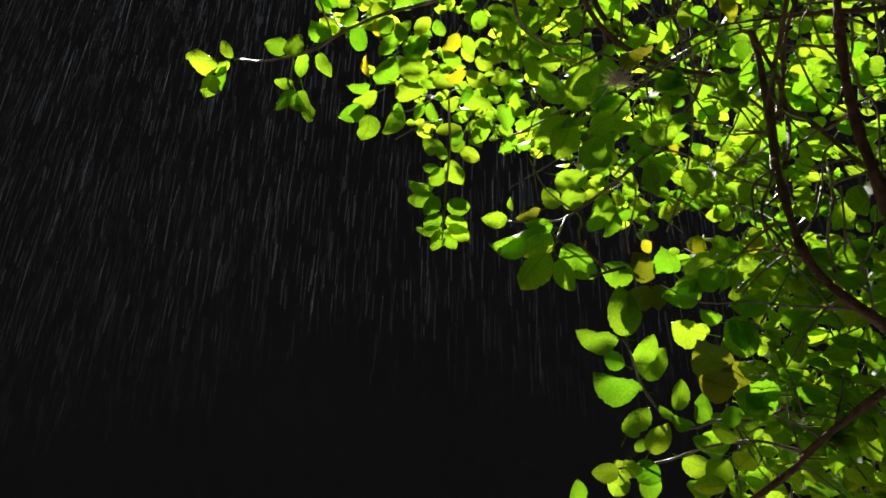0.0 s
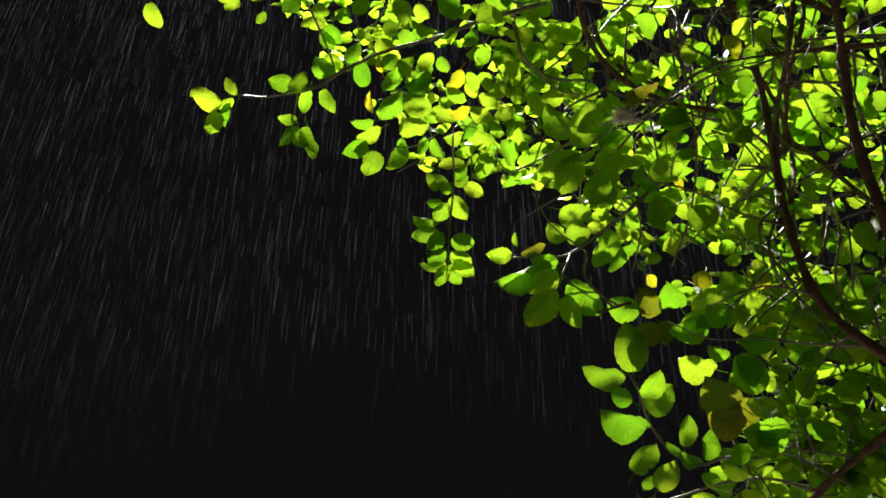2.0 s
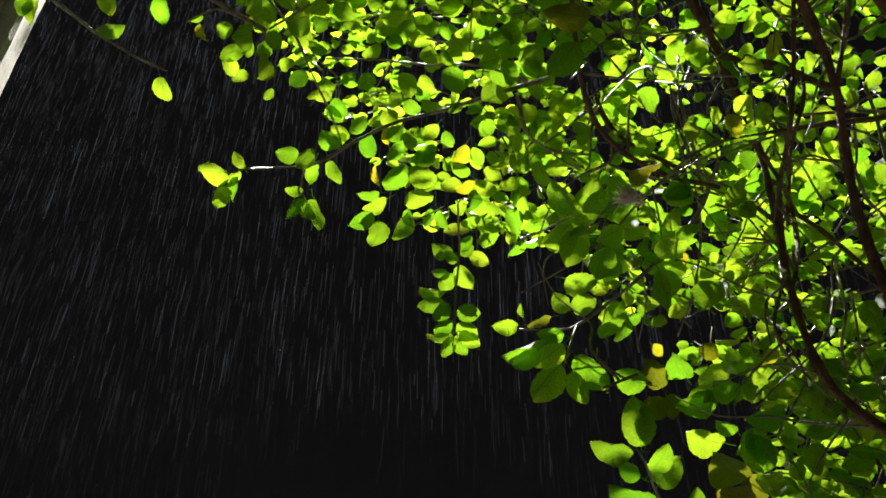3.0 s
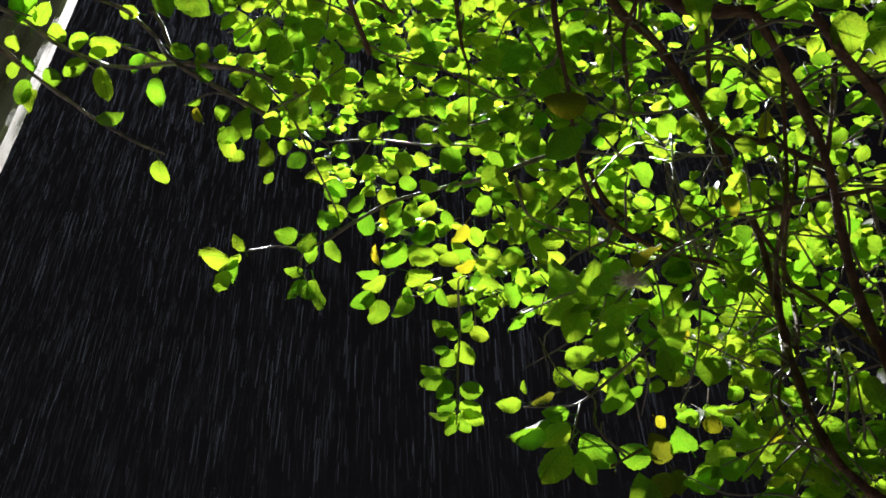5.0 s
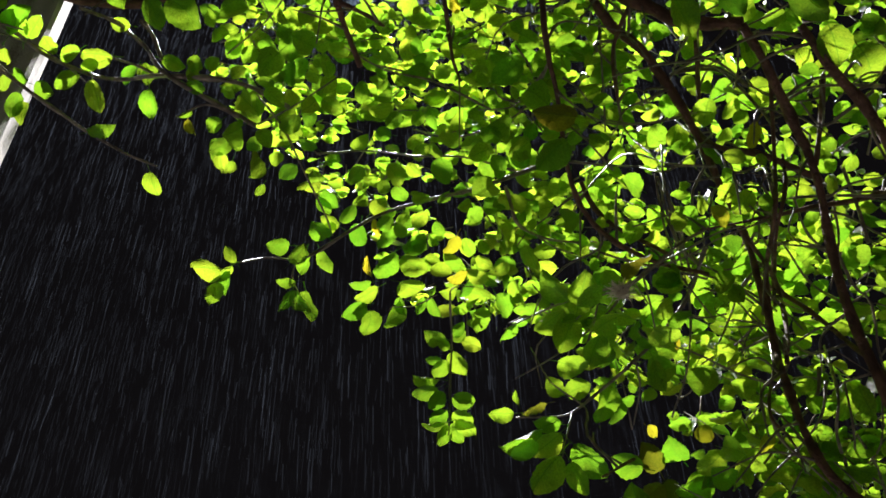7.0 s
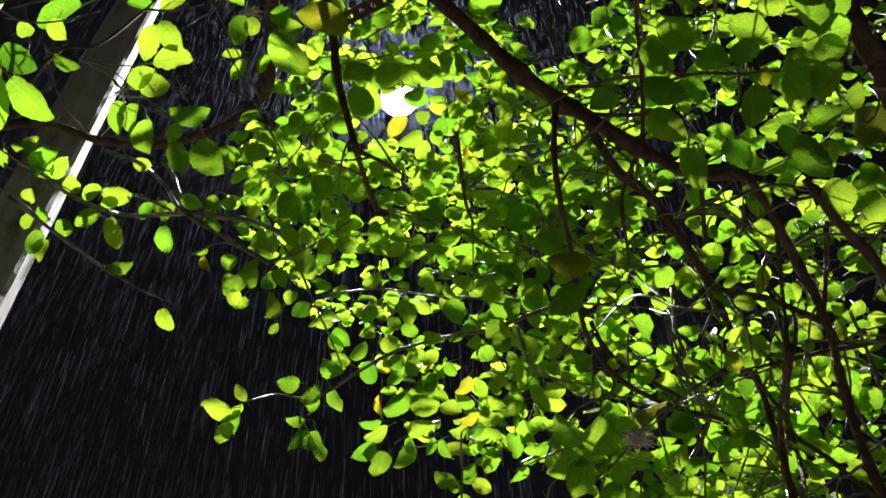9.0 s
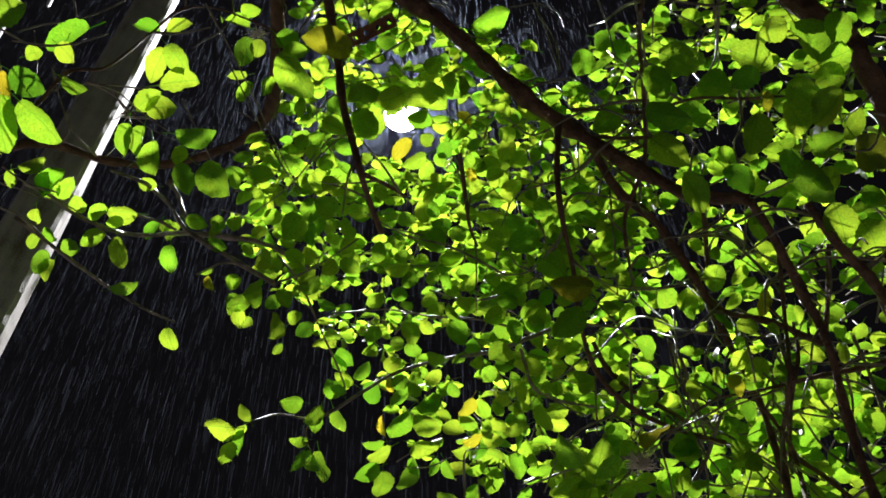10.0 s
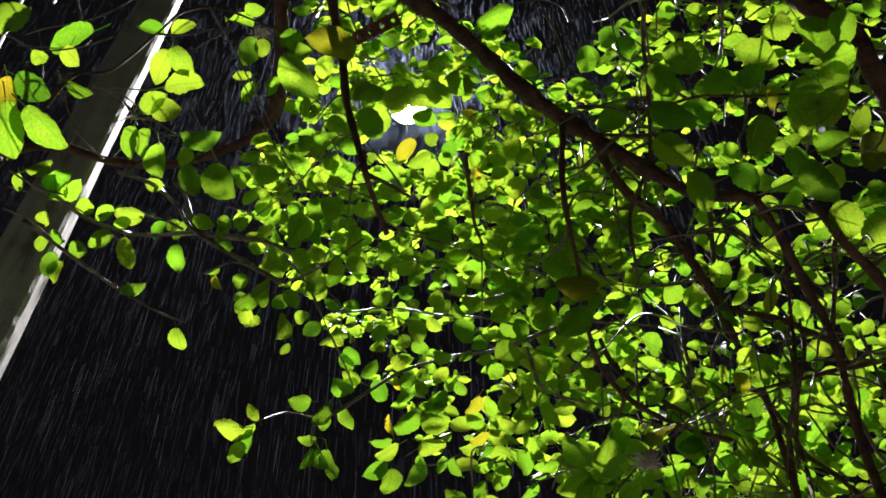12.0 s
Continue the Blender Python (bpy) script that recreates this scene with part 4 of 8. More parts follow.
leaf((-0.603, 1.191, 3.080), (-0.632, 1.221, 3.057), 0.033, 24)
leaf((-0.549, 1.167, 3.046), (-0.580, 1.198, 3.028), 0.032, 9)
leaf((-0.565, 1.171, 3.055), (-0.594, 1.186, 3.048), 0.027, -1)
leaf((-0.562, 1.189, 3.004), (-0.559, 1.242, 2.971), 0.050, 26)
leaf((-0.436, 1.119, 2.855), (-0.465, 1.130, 2.848), 0.021, -65)
leaf((-0.453, 1.153, 2.870), (-0.440, 1.179, 2.856), 0.025, 28, "yellow")
leaf((-0.516, 1.198, 2.771), (-0.511, 1.246, 2.752), 0.038, 16)
leaf((-0.500, 1.076, 2.955), (-0.458, 1.089, 2.944), 0.032, 25)
leaf((-0.428, 1.071, 2.914), (-0.427, 1.040, 2.919), 0.033, -13)
leaf((-0.398, 1.058, 2.897), (-0.378, 1.034, 2.905), 0.026, -10)
leaf((-0.445, 1.087, 2.895), (-0.410, 1.092, 2.882), 0.031, 36)
leaf((-0.347, 1.005, 2.876), (-0.325, 0.968, 2.885), 0.032, 19)
leaf((-0.282, 0.942, 2.830), (-0.260, 0.954, 2.818), 0.024, 4)
leaf((-0.363, 1.170, 2.830), (-0.409, 1.184, 2.811), 0.033, -19)
leaf((-0.389, 1.184, 2.813), (-0.386, 1.217, 2.797), 0.029, -12)
leaf((-0.383, 1.136, 2.849), (-0.411, 1.158, 2.840), 0.033, 3)
leaf((-0.437, 1.051, 2.893), (-0.416, 1.065, 2.884), 0.033, 37)
leaf((-0.565, 1.043, 3.014), (-0.603, 1.039, 3.022), 0.029, -11)
leaf((-0.743, 1.032, 2.805), (-0.721, 1.009, 2.825), 0.028, -9)
leaf((-0.719, 0.961, 2.832), (-0.723, 0.990, 2.827), 0.028, -1)
leaf((-0.626, 0.632, 2.672), (-0.622, 0.693, 2.619), 0.066, 12)
leaf((-0.610, 0.653, 2.688), (-0.556, 0.703, 2.659), 0.053, 37)
leaf((-0.653, 0.651, 2.772), (-0.607, 0.683, 2.763), 0.051, 34)
leaf((-0.724, 0.632, 2.883), (-0.664, 0.607, 2.908), 0.048, 34)
leaf((-0.610, 0.690, 2.993), (-0.692, 0.724, 2.985), 0.071, 30)
leaf((-0.665, 0.672, 2.855), (-0.640, 0.667, 2.862), 0.028, 0)
leaf((-0.627, 0.672, 2.894), (-0.602, 0.692, 2.876), 0.040, 29)
leaf((-0.600, 0.688, 2.818), (-0.567, 0.713, 2.824), 0.030, 54)
leaf((-0.670, 0.656, 2.779), (-0.658, 0.695, 2.739), 0.038, 16, "yellow")
leaf((-0.727, 0.876, 2.836), (-0.685, 0.867, 2.850), 0.034, 63)
leaf((-0.737, 0.874, 2.827), (-0.741, 0.905, 2.818), 0.023, 7)
leaf((-0.715, 0.950, 2.855), (-0.673, 0.916, 2.887), 0.048, -16)
leaf((-0.713, 0.938, 2.855), (-0.696, 0.907, 2.867), 0.039, -6)
leaf((-0.506, 0.722, 3.044), (-0.554, 0.712, 3.047), 0.031, 7)
leaf((-0.497, 0.723, 3.048), (-0.452, 0.703, 3.050), 0.035, -12)
leaf((-0.473, 0.704, 2.961), (-0.436, 0.742, 2.929), 0.040, 24)
leaf((-0.483, 0.720, 2.980), (-0.516, 0.776, 2.958), 0.044, 2)
leaf((-0.478, 0.743, 2.897), (-0.410, 0.737, 2.897), 0.046, -17)
leaf((-0.513, 0.769, 2.861), (-0.469, 0.744, 2.874), 0.037, 8)
leaf((-0.495, 0.768, 2.857), (-0.447, 0.769, 2.867), 0.041, 21)
leaf((-0.511, 0.765, 2.810), (-0.527, 0.814, 2.785), 0.044, 21)
leaf((-0.493, 0.779, 2.825), (-0.507, 0.823, 2.800), 0.035, 21)
leaf((-0.487, 0.815, 2.834), (-0.478, 0.848, 2.782), 0.048, 28)
leaf((-0.441, 0.790, 2.819), (-0.374, 0.783, 2.811), 0.046, 57)
leaf((-0.449, 0.856, 2.831), (-0.436, 0.906, 2.809), 0.038, -6)
leaf((-0.390, 0.807, 2.751), (-0.339, 0.834, 2.712), 0.056, 19)
leaf((-0.436, 0.849, 2.848), (-0.469, 0.862, 2.851), 0.036, 15)
leaf((-0.386, 0.802, 3.228), (-0.445, 0.798, 3.243), 0.044, 32)
leaf((-0.403, 0.789, 3.254), (-0.372, 0.782, 3.282), 0.042, -8)
leaf((-0.375, 0.795, 3.171), (-0.398, 0.846, 3.149), 0.047, 8)
leaf((-0.351, 0.785, 3.146), (-0.361, 0.817, 3.132), 0.032, -18)
leaf((-0.367, 0.816, 3.063), (-0.403, 0.818, 3.057), 0.025, 13)
leaf((-0.347, 0.807, 3.018), (-0.379, 0.839, 3.007), 0.038, 30)
leaf((-0.312, 0.804, 3.035), (-0.337, 0.835, 3.022), 0.028, 10)
leaf((-0.305, 0.825, 2.873), (-0.338, 0.825, 2.850), 0.028, 21)
leaf((-0.159, 0.706, 2.952), (-0.241, 0.672, 2.935), 0.058, 1, "yellow")
leaf((-0.271, 0.697, 2.941), (-0.227, 0.778, 2.926), 0.075, 53)
leaf((-0.271, 0.699, 2.932), (-0.230, 0.689, 2.932), 0.033, -20)
leaf((-0.295, 0.711, 3.024), (-0.254, 0.724, 3.005), 0.041, -2)
leaf((0.051, 0.740, 3.116), (0.124, 0.720, 3.160), 0.060, 54)
leaf((-0.143, 0.940, 3.228), (-0.077, 0.968, 3.189), 0.073, -15)
leaf((-0.171, 0.993, 3.132), (-0.121, 0.970, 3.187), 0.067, -3)
leaf((-0.214, 0.835, 2.939), (-0.164, 0.861, 2.940), 0.041, -18)
leaf((0.022, 0.808, 3.014), (-0.002, 0.771, 2.990), 0.048, 0)
leaf((0.043, 0.876, 2.855), (0.060, 0.898, 2.851), 0.022, -17, "yellow")
leaf((0.305, 0.586, 2.747), (0.363, 0.612, 2.740), 0.048, 8)
leaf((0.296, 0.625, 2.770), (0.337, 0.665, 2.753), 0.046, 6)
leaf((0.281, 0.636, 2.671), (0.333, 0.628, 2.624), 0.051, 65)
leaf((0.354, 0.610, 2.694), (0.396, 0.598, 2.672), 0.046, -13)
leaf((0.285, 0.657, 2.629), (0.332, 0.668, 2.582), 0.042, 24)
leaf((0.337, 0.703, 2.612), (0.376, 0.758, 2.593), 0.044, 3)
leaf((0.379, 0.543, 2.676), (0.448, 0.561, 2.669), 0.045, 4)
leaf((0.407, 0.545, 2.628), (0.376, 0.571, 2.630), 0.043, -46)
leaf((0.439, 0.481, 2.637), (0.458, 0.508, 2.576), 0.045, 1)
leaf((0.452, 0.502, 2.565), (0.491, 0.486, 2.573), 0.046, 41)
leaf((0.459, 0.515, 2.702), (0.424, 0.532, 2.701), 0.037, -35)
leaf((0.468, 0.453, 2.608), (0.481, 0.482, 2.576), 0.035, 11)
leaf((0.572, 0.667, 2.650), (0.590, 0.628, 2.674), 0.032, 21)
leaf((0.509, 0.714, 2.694), (0.541, 0.753, 2.665), 0.035, 27)
leaf((0.404, 0.708, 2.636), (0.439, 0.729, 2.602), 0.038, 5)
leaf((0.543, 0.721, 2.571), (0.567, 0.768, 2.543), 0.047, 28)
leaf((0.612, 0.774, 2.598), (0.648, 0.819, 2.571), 0.053, 10)
leaf((0.485, 0.827, 2.685), (0.517, 0.872, 2.666), 0.039, 5)
leaf((0.214, 0.842, 2.521), (0.151, 0.832, 2.520), 0.040, -29, "brown")
leaf((0.211, 0.908, 2.546), (0.166, 0.948, 2.523), 0.059, -35)
leaf((0.440, 0.605, 2.671), (0.457, 0.634, 2.664), 0.026, -14, "yellow")
leaf((0.530, 0.949, 2.632), (0.510, 0.974, 2.595), 0.033, -24, "yellow")
leaf((0.418, 0.956, 2.454), (0.441, 0.980, 2.435), 0.029, -21, "yellow")
leaf((-0.084, 1.243, 2.656), (-0.091, 1.216, 2.674), 0.021, -39, "yellow")
leaf((0.516, 0.588, 2.535), (0.558, 0.630, 2.527), 0.051, 5, "brown")
leaf((-0.105, 0.766, 3.273), (-0.150, 0.794, 3.243), 0.042, 37)
leaf((0.332, 0.740, 3.015), (0.297, 0.707, 3.014), 0.045, 0)
leaf((0.269, 0.751, 3.063), (0.248, 0.786, 3.032), 0.048, -20)
leaf((0.275, 0.723, 3.061), (0.316, 0.754, 3.093), 0.046, 41)
leaf((0.325, 0.945, 2.812), (0.293, 0.937, 2.778), 0.040, -25)
leaf((-0.031, 1.226, 2.612), (0.009, 1.227, 2.632), 0.033, 32)
leaf((-0.184, 1.060, 2.816), (-0.147, 1.074, 2.799), 0.035, 24)
leaf((-0.315, 1.089, 2.831), (-0.345, 1.098, 2.875), 0.042, -18)
leaf((-0.104, 1.116, 2.855), (-0.055, 1.103, 2.857), 0.038, 55)
leaf((-0.162, 1.281, 2.708), (-0.200, 1.269, 2.723), 0.028, -17)
leaf((-0.107, 1.102, 2.687), (-0.132, 1.122, 2.671), 0.037, -44)
leaf((-0.067, 1.164, 2.760), (-0.046, 1.206, 2.742), 0.037, -19)
leaf((-0.185, 1.067, 2.696), (-0.213, 1.042, 2.699), 0.029, -43)
leaf((-0.241, 1.031, 2.702), (-0.211, 1.003, 2.716), 0.035, 32)
leaf((-0.138, 1.182, 2.821), (-0.105, 1.156, 2.825), 0.031, 41)
leaf((-0.192, 1.185, 2.695), (-0.172, 1.216, 2.682), 0.029, 33)
leaf((0.141, 1.056, 2.667), (0.176, 1.042, 2.695), 0.042, 20)
leaf((0.091, 1.063, 2.641), (0.141, 1.067, 2.659), 0.041, 4)
leaf((0.016, 1.076, 2.677), (0.045, 1.111, 2.656), 0.042, -15)
leaf((0.389, 1.141, 2.671), (0.353, 1.105, 2.665), 0.048, 23)
leaf((0.490, 1.337, 2.071), (0.435, 1.311, 2.093), 0.068, -35, "brown")
leaf((0.490, 1.327, 2.030), (0.434, 1.318, 2.043), 0.053, -10, "brown")
leaf((0.504, 1.325, 2.076), (0.493, 1.365, 2.037), 0.049, 3, "brown")
leaf((0.496, 1.257, 2.052), (0.461, 1.237, 2.099), 0.049, -9)
leaf((0.411, 0.519, 2.544), (0.448, 0.541, 2.528), 0.052, -7)
leaf((0.465, 0.506, 2.512), (0.450, 0.559, 2.517), 0.045, 48)
leaf((0.454, 0.587, 2.544), (0.422, 0.548, 2.551), 0.049, 4)
leaf((0.470, 0.614, 2.543), (0.497, 0.577, 2.530), 0.036, 6)
leaf((0.468, 0.641, 2.555), (0.499, 0.672, 2.504), 0.047, 59)
leaf((0.514, 0.644, 2.532), (0.480, 0.654, 2.532), 0.034, -10)
leaf((0.477, 0.499, 2.551), (0.449, 0.521, 2.548), 0.038, -25)
leaf((0.013, 0.892, 3.154), (-0.050, 0.865, 3.155), 0.054, 9)
leaf((-0.069, 0.929, 3.165), (-0.107, 0.911, 3.199), 0.054, 24)
leaf((-0.017, 0.886, 3.021), (-0.070, 0.886, 3.043), 0.036, -11)
leaf((-0.081, 0.914, 3.107), (-0.112, 0.920, 3.145), 0.038, -39)
leaf((0.028, 0.863, 3.018), (0.054, 0.879, 2.996), 0.029, -35, "yellow")
leaf((0.318, 1.006, 2.389), (0.278, 0.978, 2.365), 0.054, -46, "brown")
leaf((0.596, 1.362, 2.030), (0.628, 1.384, 2.022), 0.038, 18, "brown")
leaf((-0.073, 0.722, 2.838), (-0.010, 0.725, 2.837), 0.036, 10)
leaf((-0.065, 0.715, 2.840), (-0.111, 0.728, 2.829), 0.040, -20)
leaf((-0.054, 0.745, 2.750), (-0.081, 0.772, 2.731), 0.025, 0, "yellow")
leaf((0.330, 0.481, 2.416), (0.323, 0.521, 2.394), 0.033, -8)

# ---- the rest of the crown: short spurs, each with a tuft of leaves ----
tuft = random.Random(5)
mass_verts, mass_faces, mass_uvs, spur_lines = [], [], [], []


def add_blade(base, tip, width, roll):
    verts, faces, uvs = SHAPES[tuft.randrange(14)]
    m = tree_inv @ leaf_pose(base, tip, width, roll)
    k = len(mass_verts)
    mass_verts.extend((m @ Vector(v))[:] for v in verts)
    mass_faces.extend(tuple(i + k for i in f) for f in faces)
    mass_uvs.extend(uvs)


def spur(x, y, z, count):
    at = Vector((x, y, z))
    lean = Vector((tuft.uniform(-1, 0.5), tuft.uniform(-0.6, 0.6), tuft.uniform(-0.7, 0.9))).normalized()
    root = at - lean * tuft.uniform(0.06, 0.14) + Vector((0, 0, -0.015))
    spur_lines.append([(*root, 0.0022), (*(root.lerp(at, 0.5) + Vector((0.004, 0, 0.006))), 0.0018), (*at, 0.0013)])
    for i in range(count):
        a = 2.4 * i + tuft.uniform(-0.5, 0.5)
        out = Vector((math.cos(a), 0.55 * math.sin(a) + tuft.uniform(-0.3, 0.3), math.sin(a) * 0.8 - 0.25)).normalized()
        base = root.lerp(at, tuft.uniform(0.35, 1.0)) + out * tuft.uniform(0.010, 0.022)
        size = tuft.uniform(0.030, 0.056)
        add_blade(base, base + out * size, size * tuft.uniform(0.58, 0.84), tuft.gauss(0, 42))


def blade(base, tip, width, roll):
    add_blade(base, tip, width, roll)


# some of these are extra blades set towards the lamp to shade other leaves
blade((0.298, 0.754, 2.873), (0.253, 0.788, 2.846), 0.046, 0)
blade((0.363, 0.683, 2.842), (0.333, 0.719, 2.813), 0.039, 0)
blade((0.420, 0.731, 2.792), (0.366, 0.708, 2.797), 0.041, 0)
blade((-0.360, 0.947, 2.999), (-0.401, 0.964, 2.997), 0.028, -47)
blade((-0.294, 0.879, 2.885), (-0.329, 0.877, 2.896), 0.027, -45)
blade((-0.307, 0.900, 2.930), (-0.296, 0.920, 2.907), 0.023, 45)
blade((-0.390, 1.028, 3.027), (-0.431, 1.014, 3.037), 0.036, -28)
blade((-0.384, 0.992, 2.942), (-0.398, 0.974, 2.969), 0.028, -22)
blade((-0.344, 0.962, 2.884), (-0.378, 0.979, 2.880), 0.026, 15)
blade((-0.330, 0.970, 2.904), (-0.365, 0.969, 2.910), 0.028, -61)
blade((-0.307, 0.923, 2.873), (-0.331, 0.931, 2.873), 0.019, -37)
blade((-0.327, 0.993, 2.900), (-0.357, 1.017, 2.882), 0.032, 2)
blade((-0.312, 0.977, 2.902), (-0.320, 1.001, 2.879), 0.029, 41)
blade((-0.296, 0.981, 2.861), (-0.318, 0.991, 2.835), 0.036, 13)
blade((-0.296, 1.023, 2.941), (-0.275, 1.044, 2.926), 0.026, 20)
blade((-0.235, 0.908, 2.753), (-0.261, 0.913, 2.701), 0.046, -17)
blade((-0.247, 0.996, 2.924), (-0.246, 1.041, 2.900), 0.038, 0)
blade((-0.284, 0.856, 2.804), (-0.332, 0.870, 2.793), 0.039, 11)
blade((-0.272, 1.022, 3.038), (-0.315, 0.999, 3.055), 0.038, 0)
blade((-0.412, 1.019, 2.891), (-0.425, 1.044, 2.875), 0.022, -18)
blade((-0.419, 1.077, 2.949), (-0.392, 1.087, 2.945), 0.025, 25)
blade((-0.459, 1.152, 3.000), (-0.475, 1.180, 2.988), 0.023, 8)
blade((-0.354, 1.052, 2.871), (-0.328, 1.040, 2.884), 0.029, -21)
blade((-0.363, 1.105, 2.926), (-0.344, 1.116, 2.913), 0.017, 0)
blade((-0.405, 1.163, 2.978), (-0.380, 1.180, 2.966), 0.026, 20)
blade((-0.363, 1.202, 2.979), (-0.343, 1.247, 2.966), 0.037, 14)
blade((-0.369, 1.199, 2.961), (-0.385, 1.230, 2.957), 0.029, -37)
blade((-0.272, 1.003, 2.778), (-0.240, 1.017, 2.748), 0.031, -19)
blade((-0.242, 1.158, 3.065), (-0.275, 1.194, 3.048), 0.038, 0)
blade((-0.273, 1.057, 2.860), (-0.305, 1.054, 2.865), 0.026, -38)
blade((-0.257, 1.055, 2.866), (-0.277, 1.031, 2.869), 0.024, -2)
blade((-0.245, 1.076, 2.874), (-0.236, 1.031, 2.891), 0.039, -34)
blade((-0.198, 0.983, 2.803), (-0.189, 1.009, 2.795), 0.026, 27)
blade((-0.187, 1.034, 2.882), (-0.199, 1.015, 2.882), 0.022, -32)
blade((-0.158, 0.957, 2.778), (-0.173, 0.944, 2.799), 0.027, -37)
blade((-0.165, 0.930, 2.760), (-0.158, 0.950, 2.739), 0.032, -40)
blade((-0.139, 1.053, 2.951), (-0.185, 1.048, 2.953), 0.033, 0)
blade((-0.158, 0.988, 2.801), (-0.178, 1.013, 2.784), 0.030, -41)
blade((-0.162, 1.071, 2.861), (-0.194, 1.082, 2.855), 0.032, -41)
blade((-0.182, 0.990, 2.733), (-0.203, 0.986, 2.699), 0.030, -15)
blade((-0.191, 1.124, 2.906), (-0.205, 1.085, 2.925), 0.033, 0)
blade((-0.193, 1.071, 2.792), (-0.217, 1.096, 2.793), 0.027, -13)
blade((-0.232, 1.046, 2.780), (-0.254, 1.074, 2.764), 0.031, -49)
blade((-0.115, 1.077, 2.893), (-0.121, 1.114, 2.869), 0.030, -5)
blade((-0.095, 1.091, 2.902), (-0.071, 1.062, 2.883), 0.037, 49)
blade((-0.072, 1.070, 2.902), (-0.092, 1.051, 2.890), 0.023, -14)
blade((-0.063, 1.128, 2.920), (-0.091, 1.131, 2.906), 0.027, -40)
blade((-0.218, 0.896, 2.784), (-0.185, 0.939, 2.809), 0.042, 15)
blade((-0.226, 1.041, 3.012), (-0.172, 1.041, 3.012), 0.039, 0)
blade((-0.222, 0.910, 2.899), (-0.196, 0.881, 2.905), 0.032, 37)
blade((-0.239, 0.923, 2.899), (-0.209, 0.954, 2.893), 0.033, 25)
blade((-0.180, 0.866, 2.806), (-0.200, 0.865, 2.773), 0.035, 10)
blade((-0.204, 0.962, 2.919), (-0.175, 0.932, 2.933), 0.033, 0)
blade((-0.218, 0.942, 2.981), (-0.193, 0.966, 2.988), 0.033, 43)
blade((-0.182, 0.875, 2.867), (-0.160, 0.888, 2.845), 0.023, -30)
blade((-0.241, 0.874, 2.830), (-0.223, 0.904, 2.823), 0.029, 51)
blade((-0.269, 0.896, 2.877), (-0.281, 0.863, 2.879), 0.024, -18)
blade((-0.187, 0.952, 2.826), (-0.162, 0.942, 2.828), 0.024, 34)
blade((-0.160, 0.912, 2.886), (-0.141, 0.936, 2.887), 0.025, 53)
blade((-0.125, 0.858, 2.851), (-0.139, 0.836, 2.837), 0.024, -26)
blade((-0.109, 0.887, 2.886), (-0.088, 0.895, 2.879), 0.024, 50)
blade((-0.114, 0.839, 2.753), (-0.091, 0.866, 2.752), 0.026, -11)
blade((-0.091, 0.979, 2.938), (-0.123, 0.952, 2.953), 0.033, 0)
blade((-0.075, 0.950, 2.923), (-0.085, 0.968, 2.904), 0.021, 31)
blade((-0.028, 0.862, 2.876), (-0.072, 0.869, 2.851), 0.033, -43)
blade((-0.008, 0.842, 2.856), (0.002, 0.855, 2.832), 0.025, 26)
blade((0.052, 0.878, 2.860), (0.041, 0.855, 2.873), 0.024, 22)
blade((0.080, 0.960, 2.976), (0.119, 0.953, 2.995), 0.040, -23)
blade((0.102, 0.847, 2.809), (0.074, 0.858, 2.799), 0.031, 25)
blade((0.044, 0.952, 2.981), (0.091, 0.962, 2.980), 0.034, 0)
blade((0.089, 0.960, 2.941), (0.112, 0.978, 2.949), 0.023, 19)
blade((0.059, 0.912, 2.881), (0.054, 0.930, 2.850), 0.028, -30)
blade((0.152, 0.886, 2.926), (0.128, 0.905, 2.911), 0.033, -37)
blade((0.156, 0.865, 2.871), (0.168, 0.843, 2.858), 0.026, -6)
blade((0.141, 0.934, 3.037), (0.119, 0.969, 3.015), 0.035, 0)
blade((0.179, 0.908, 2.908), (0.162, 0.912, 2.895), 0.019, -29)
blade((0.194, 0.948, 2.985), (0.216, 0.971, 2.980), 0.020, 17)
blade((0.227, 0.972, 2.965), (0.201, 0.965, 2.928), 0.034, -29)
blade((0.166, 0.986, 2.945), (0.204, 1.002, 2.978), 0.039, 37)
blade((0.170, 0.926, 2.846), (0.137, 0.913, 2.820), 0.035, -16)
blade((0.156, 0.893, 2.836), (0.166, 0.914, 2.814), 0.030, 47)
blade((0.134, 1.035, 3.020), (0.110, 0.997, 3.037), 0.035, 0)
blade((0.247, 0.978, 2.994), (0.263, 1.029, 2.979), 0.040, -26)
blade((0.247, 0.872, 2.916), (0.238, 0.906, 2.893), 0.034, -41)
blade((0.285, 0.954, 3.018), (0.297, 0.969, 3.003), 0.022, -4)
blade((-0.018, 0.929, 2.912), (-0.001, 0.948, 2.904), 0.027, -28)
blade((0.002, 0.866, 2.776), (-0.022, 0.860, 2.790), 0.026, 17)
blade((-0.033, 1.030, 3.027), (-0.018, 0.994, 3.047), 0.033, 0)
blade((-0.033, 0.978, 2.893), (-0.015, 0.979, 2.922), 0.027, 43)
blade((-0.006, 1.012, 2.887), (-0.017, 0.986, 2.903), 0.028, -33)
blade((-0.038, 1.009, 2.892), (-0.022, 1.026, 2.889), 0.021, 39)
blade((0.014, 0.972, 2.805), (-0.016, 0.942, 2.790), 0.034, -15)
blade((0.046, 1.004, 2.845), (0.026, 1.035, 2.851), 0.030, -10)
blade((0.068, 1.002, 2.894), (0.121, 0.999, 2.897), 0.034, 63)
blade((0.099, 1.054, 2.926), (0.159, 1.043, 2.921), 0.039, 46)
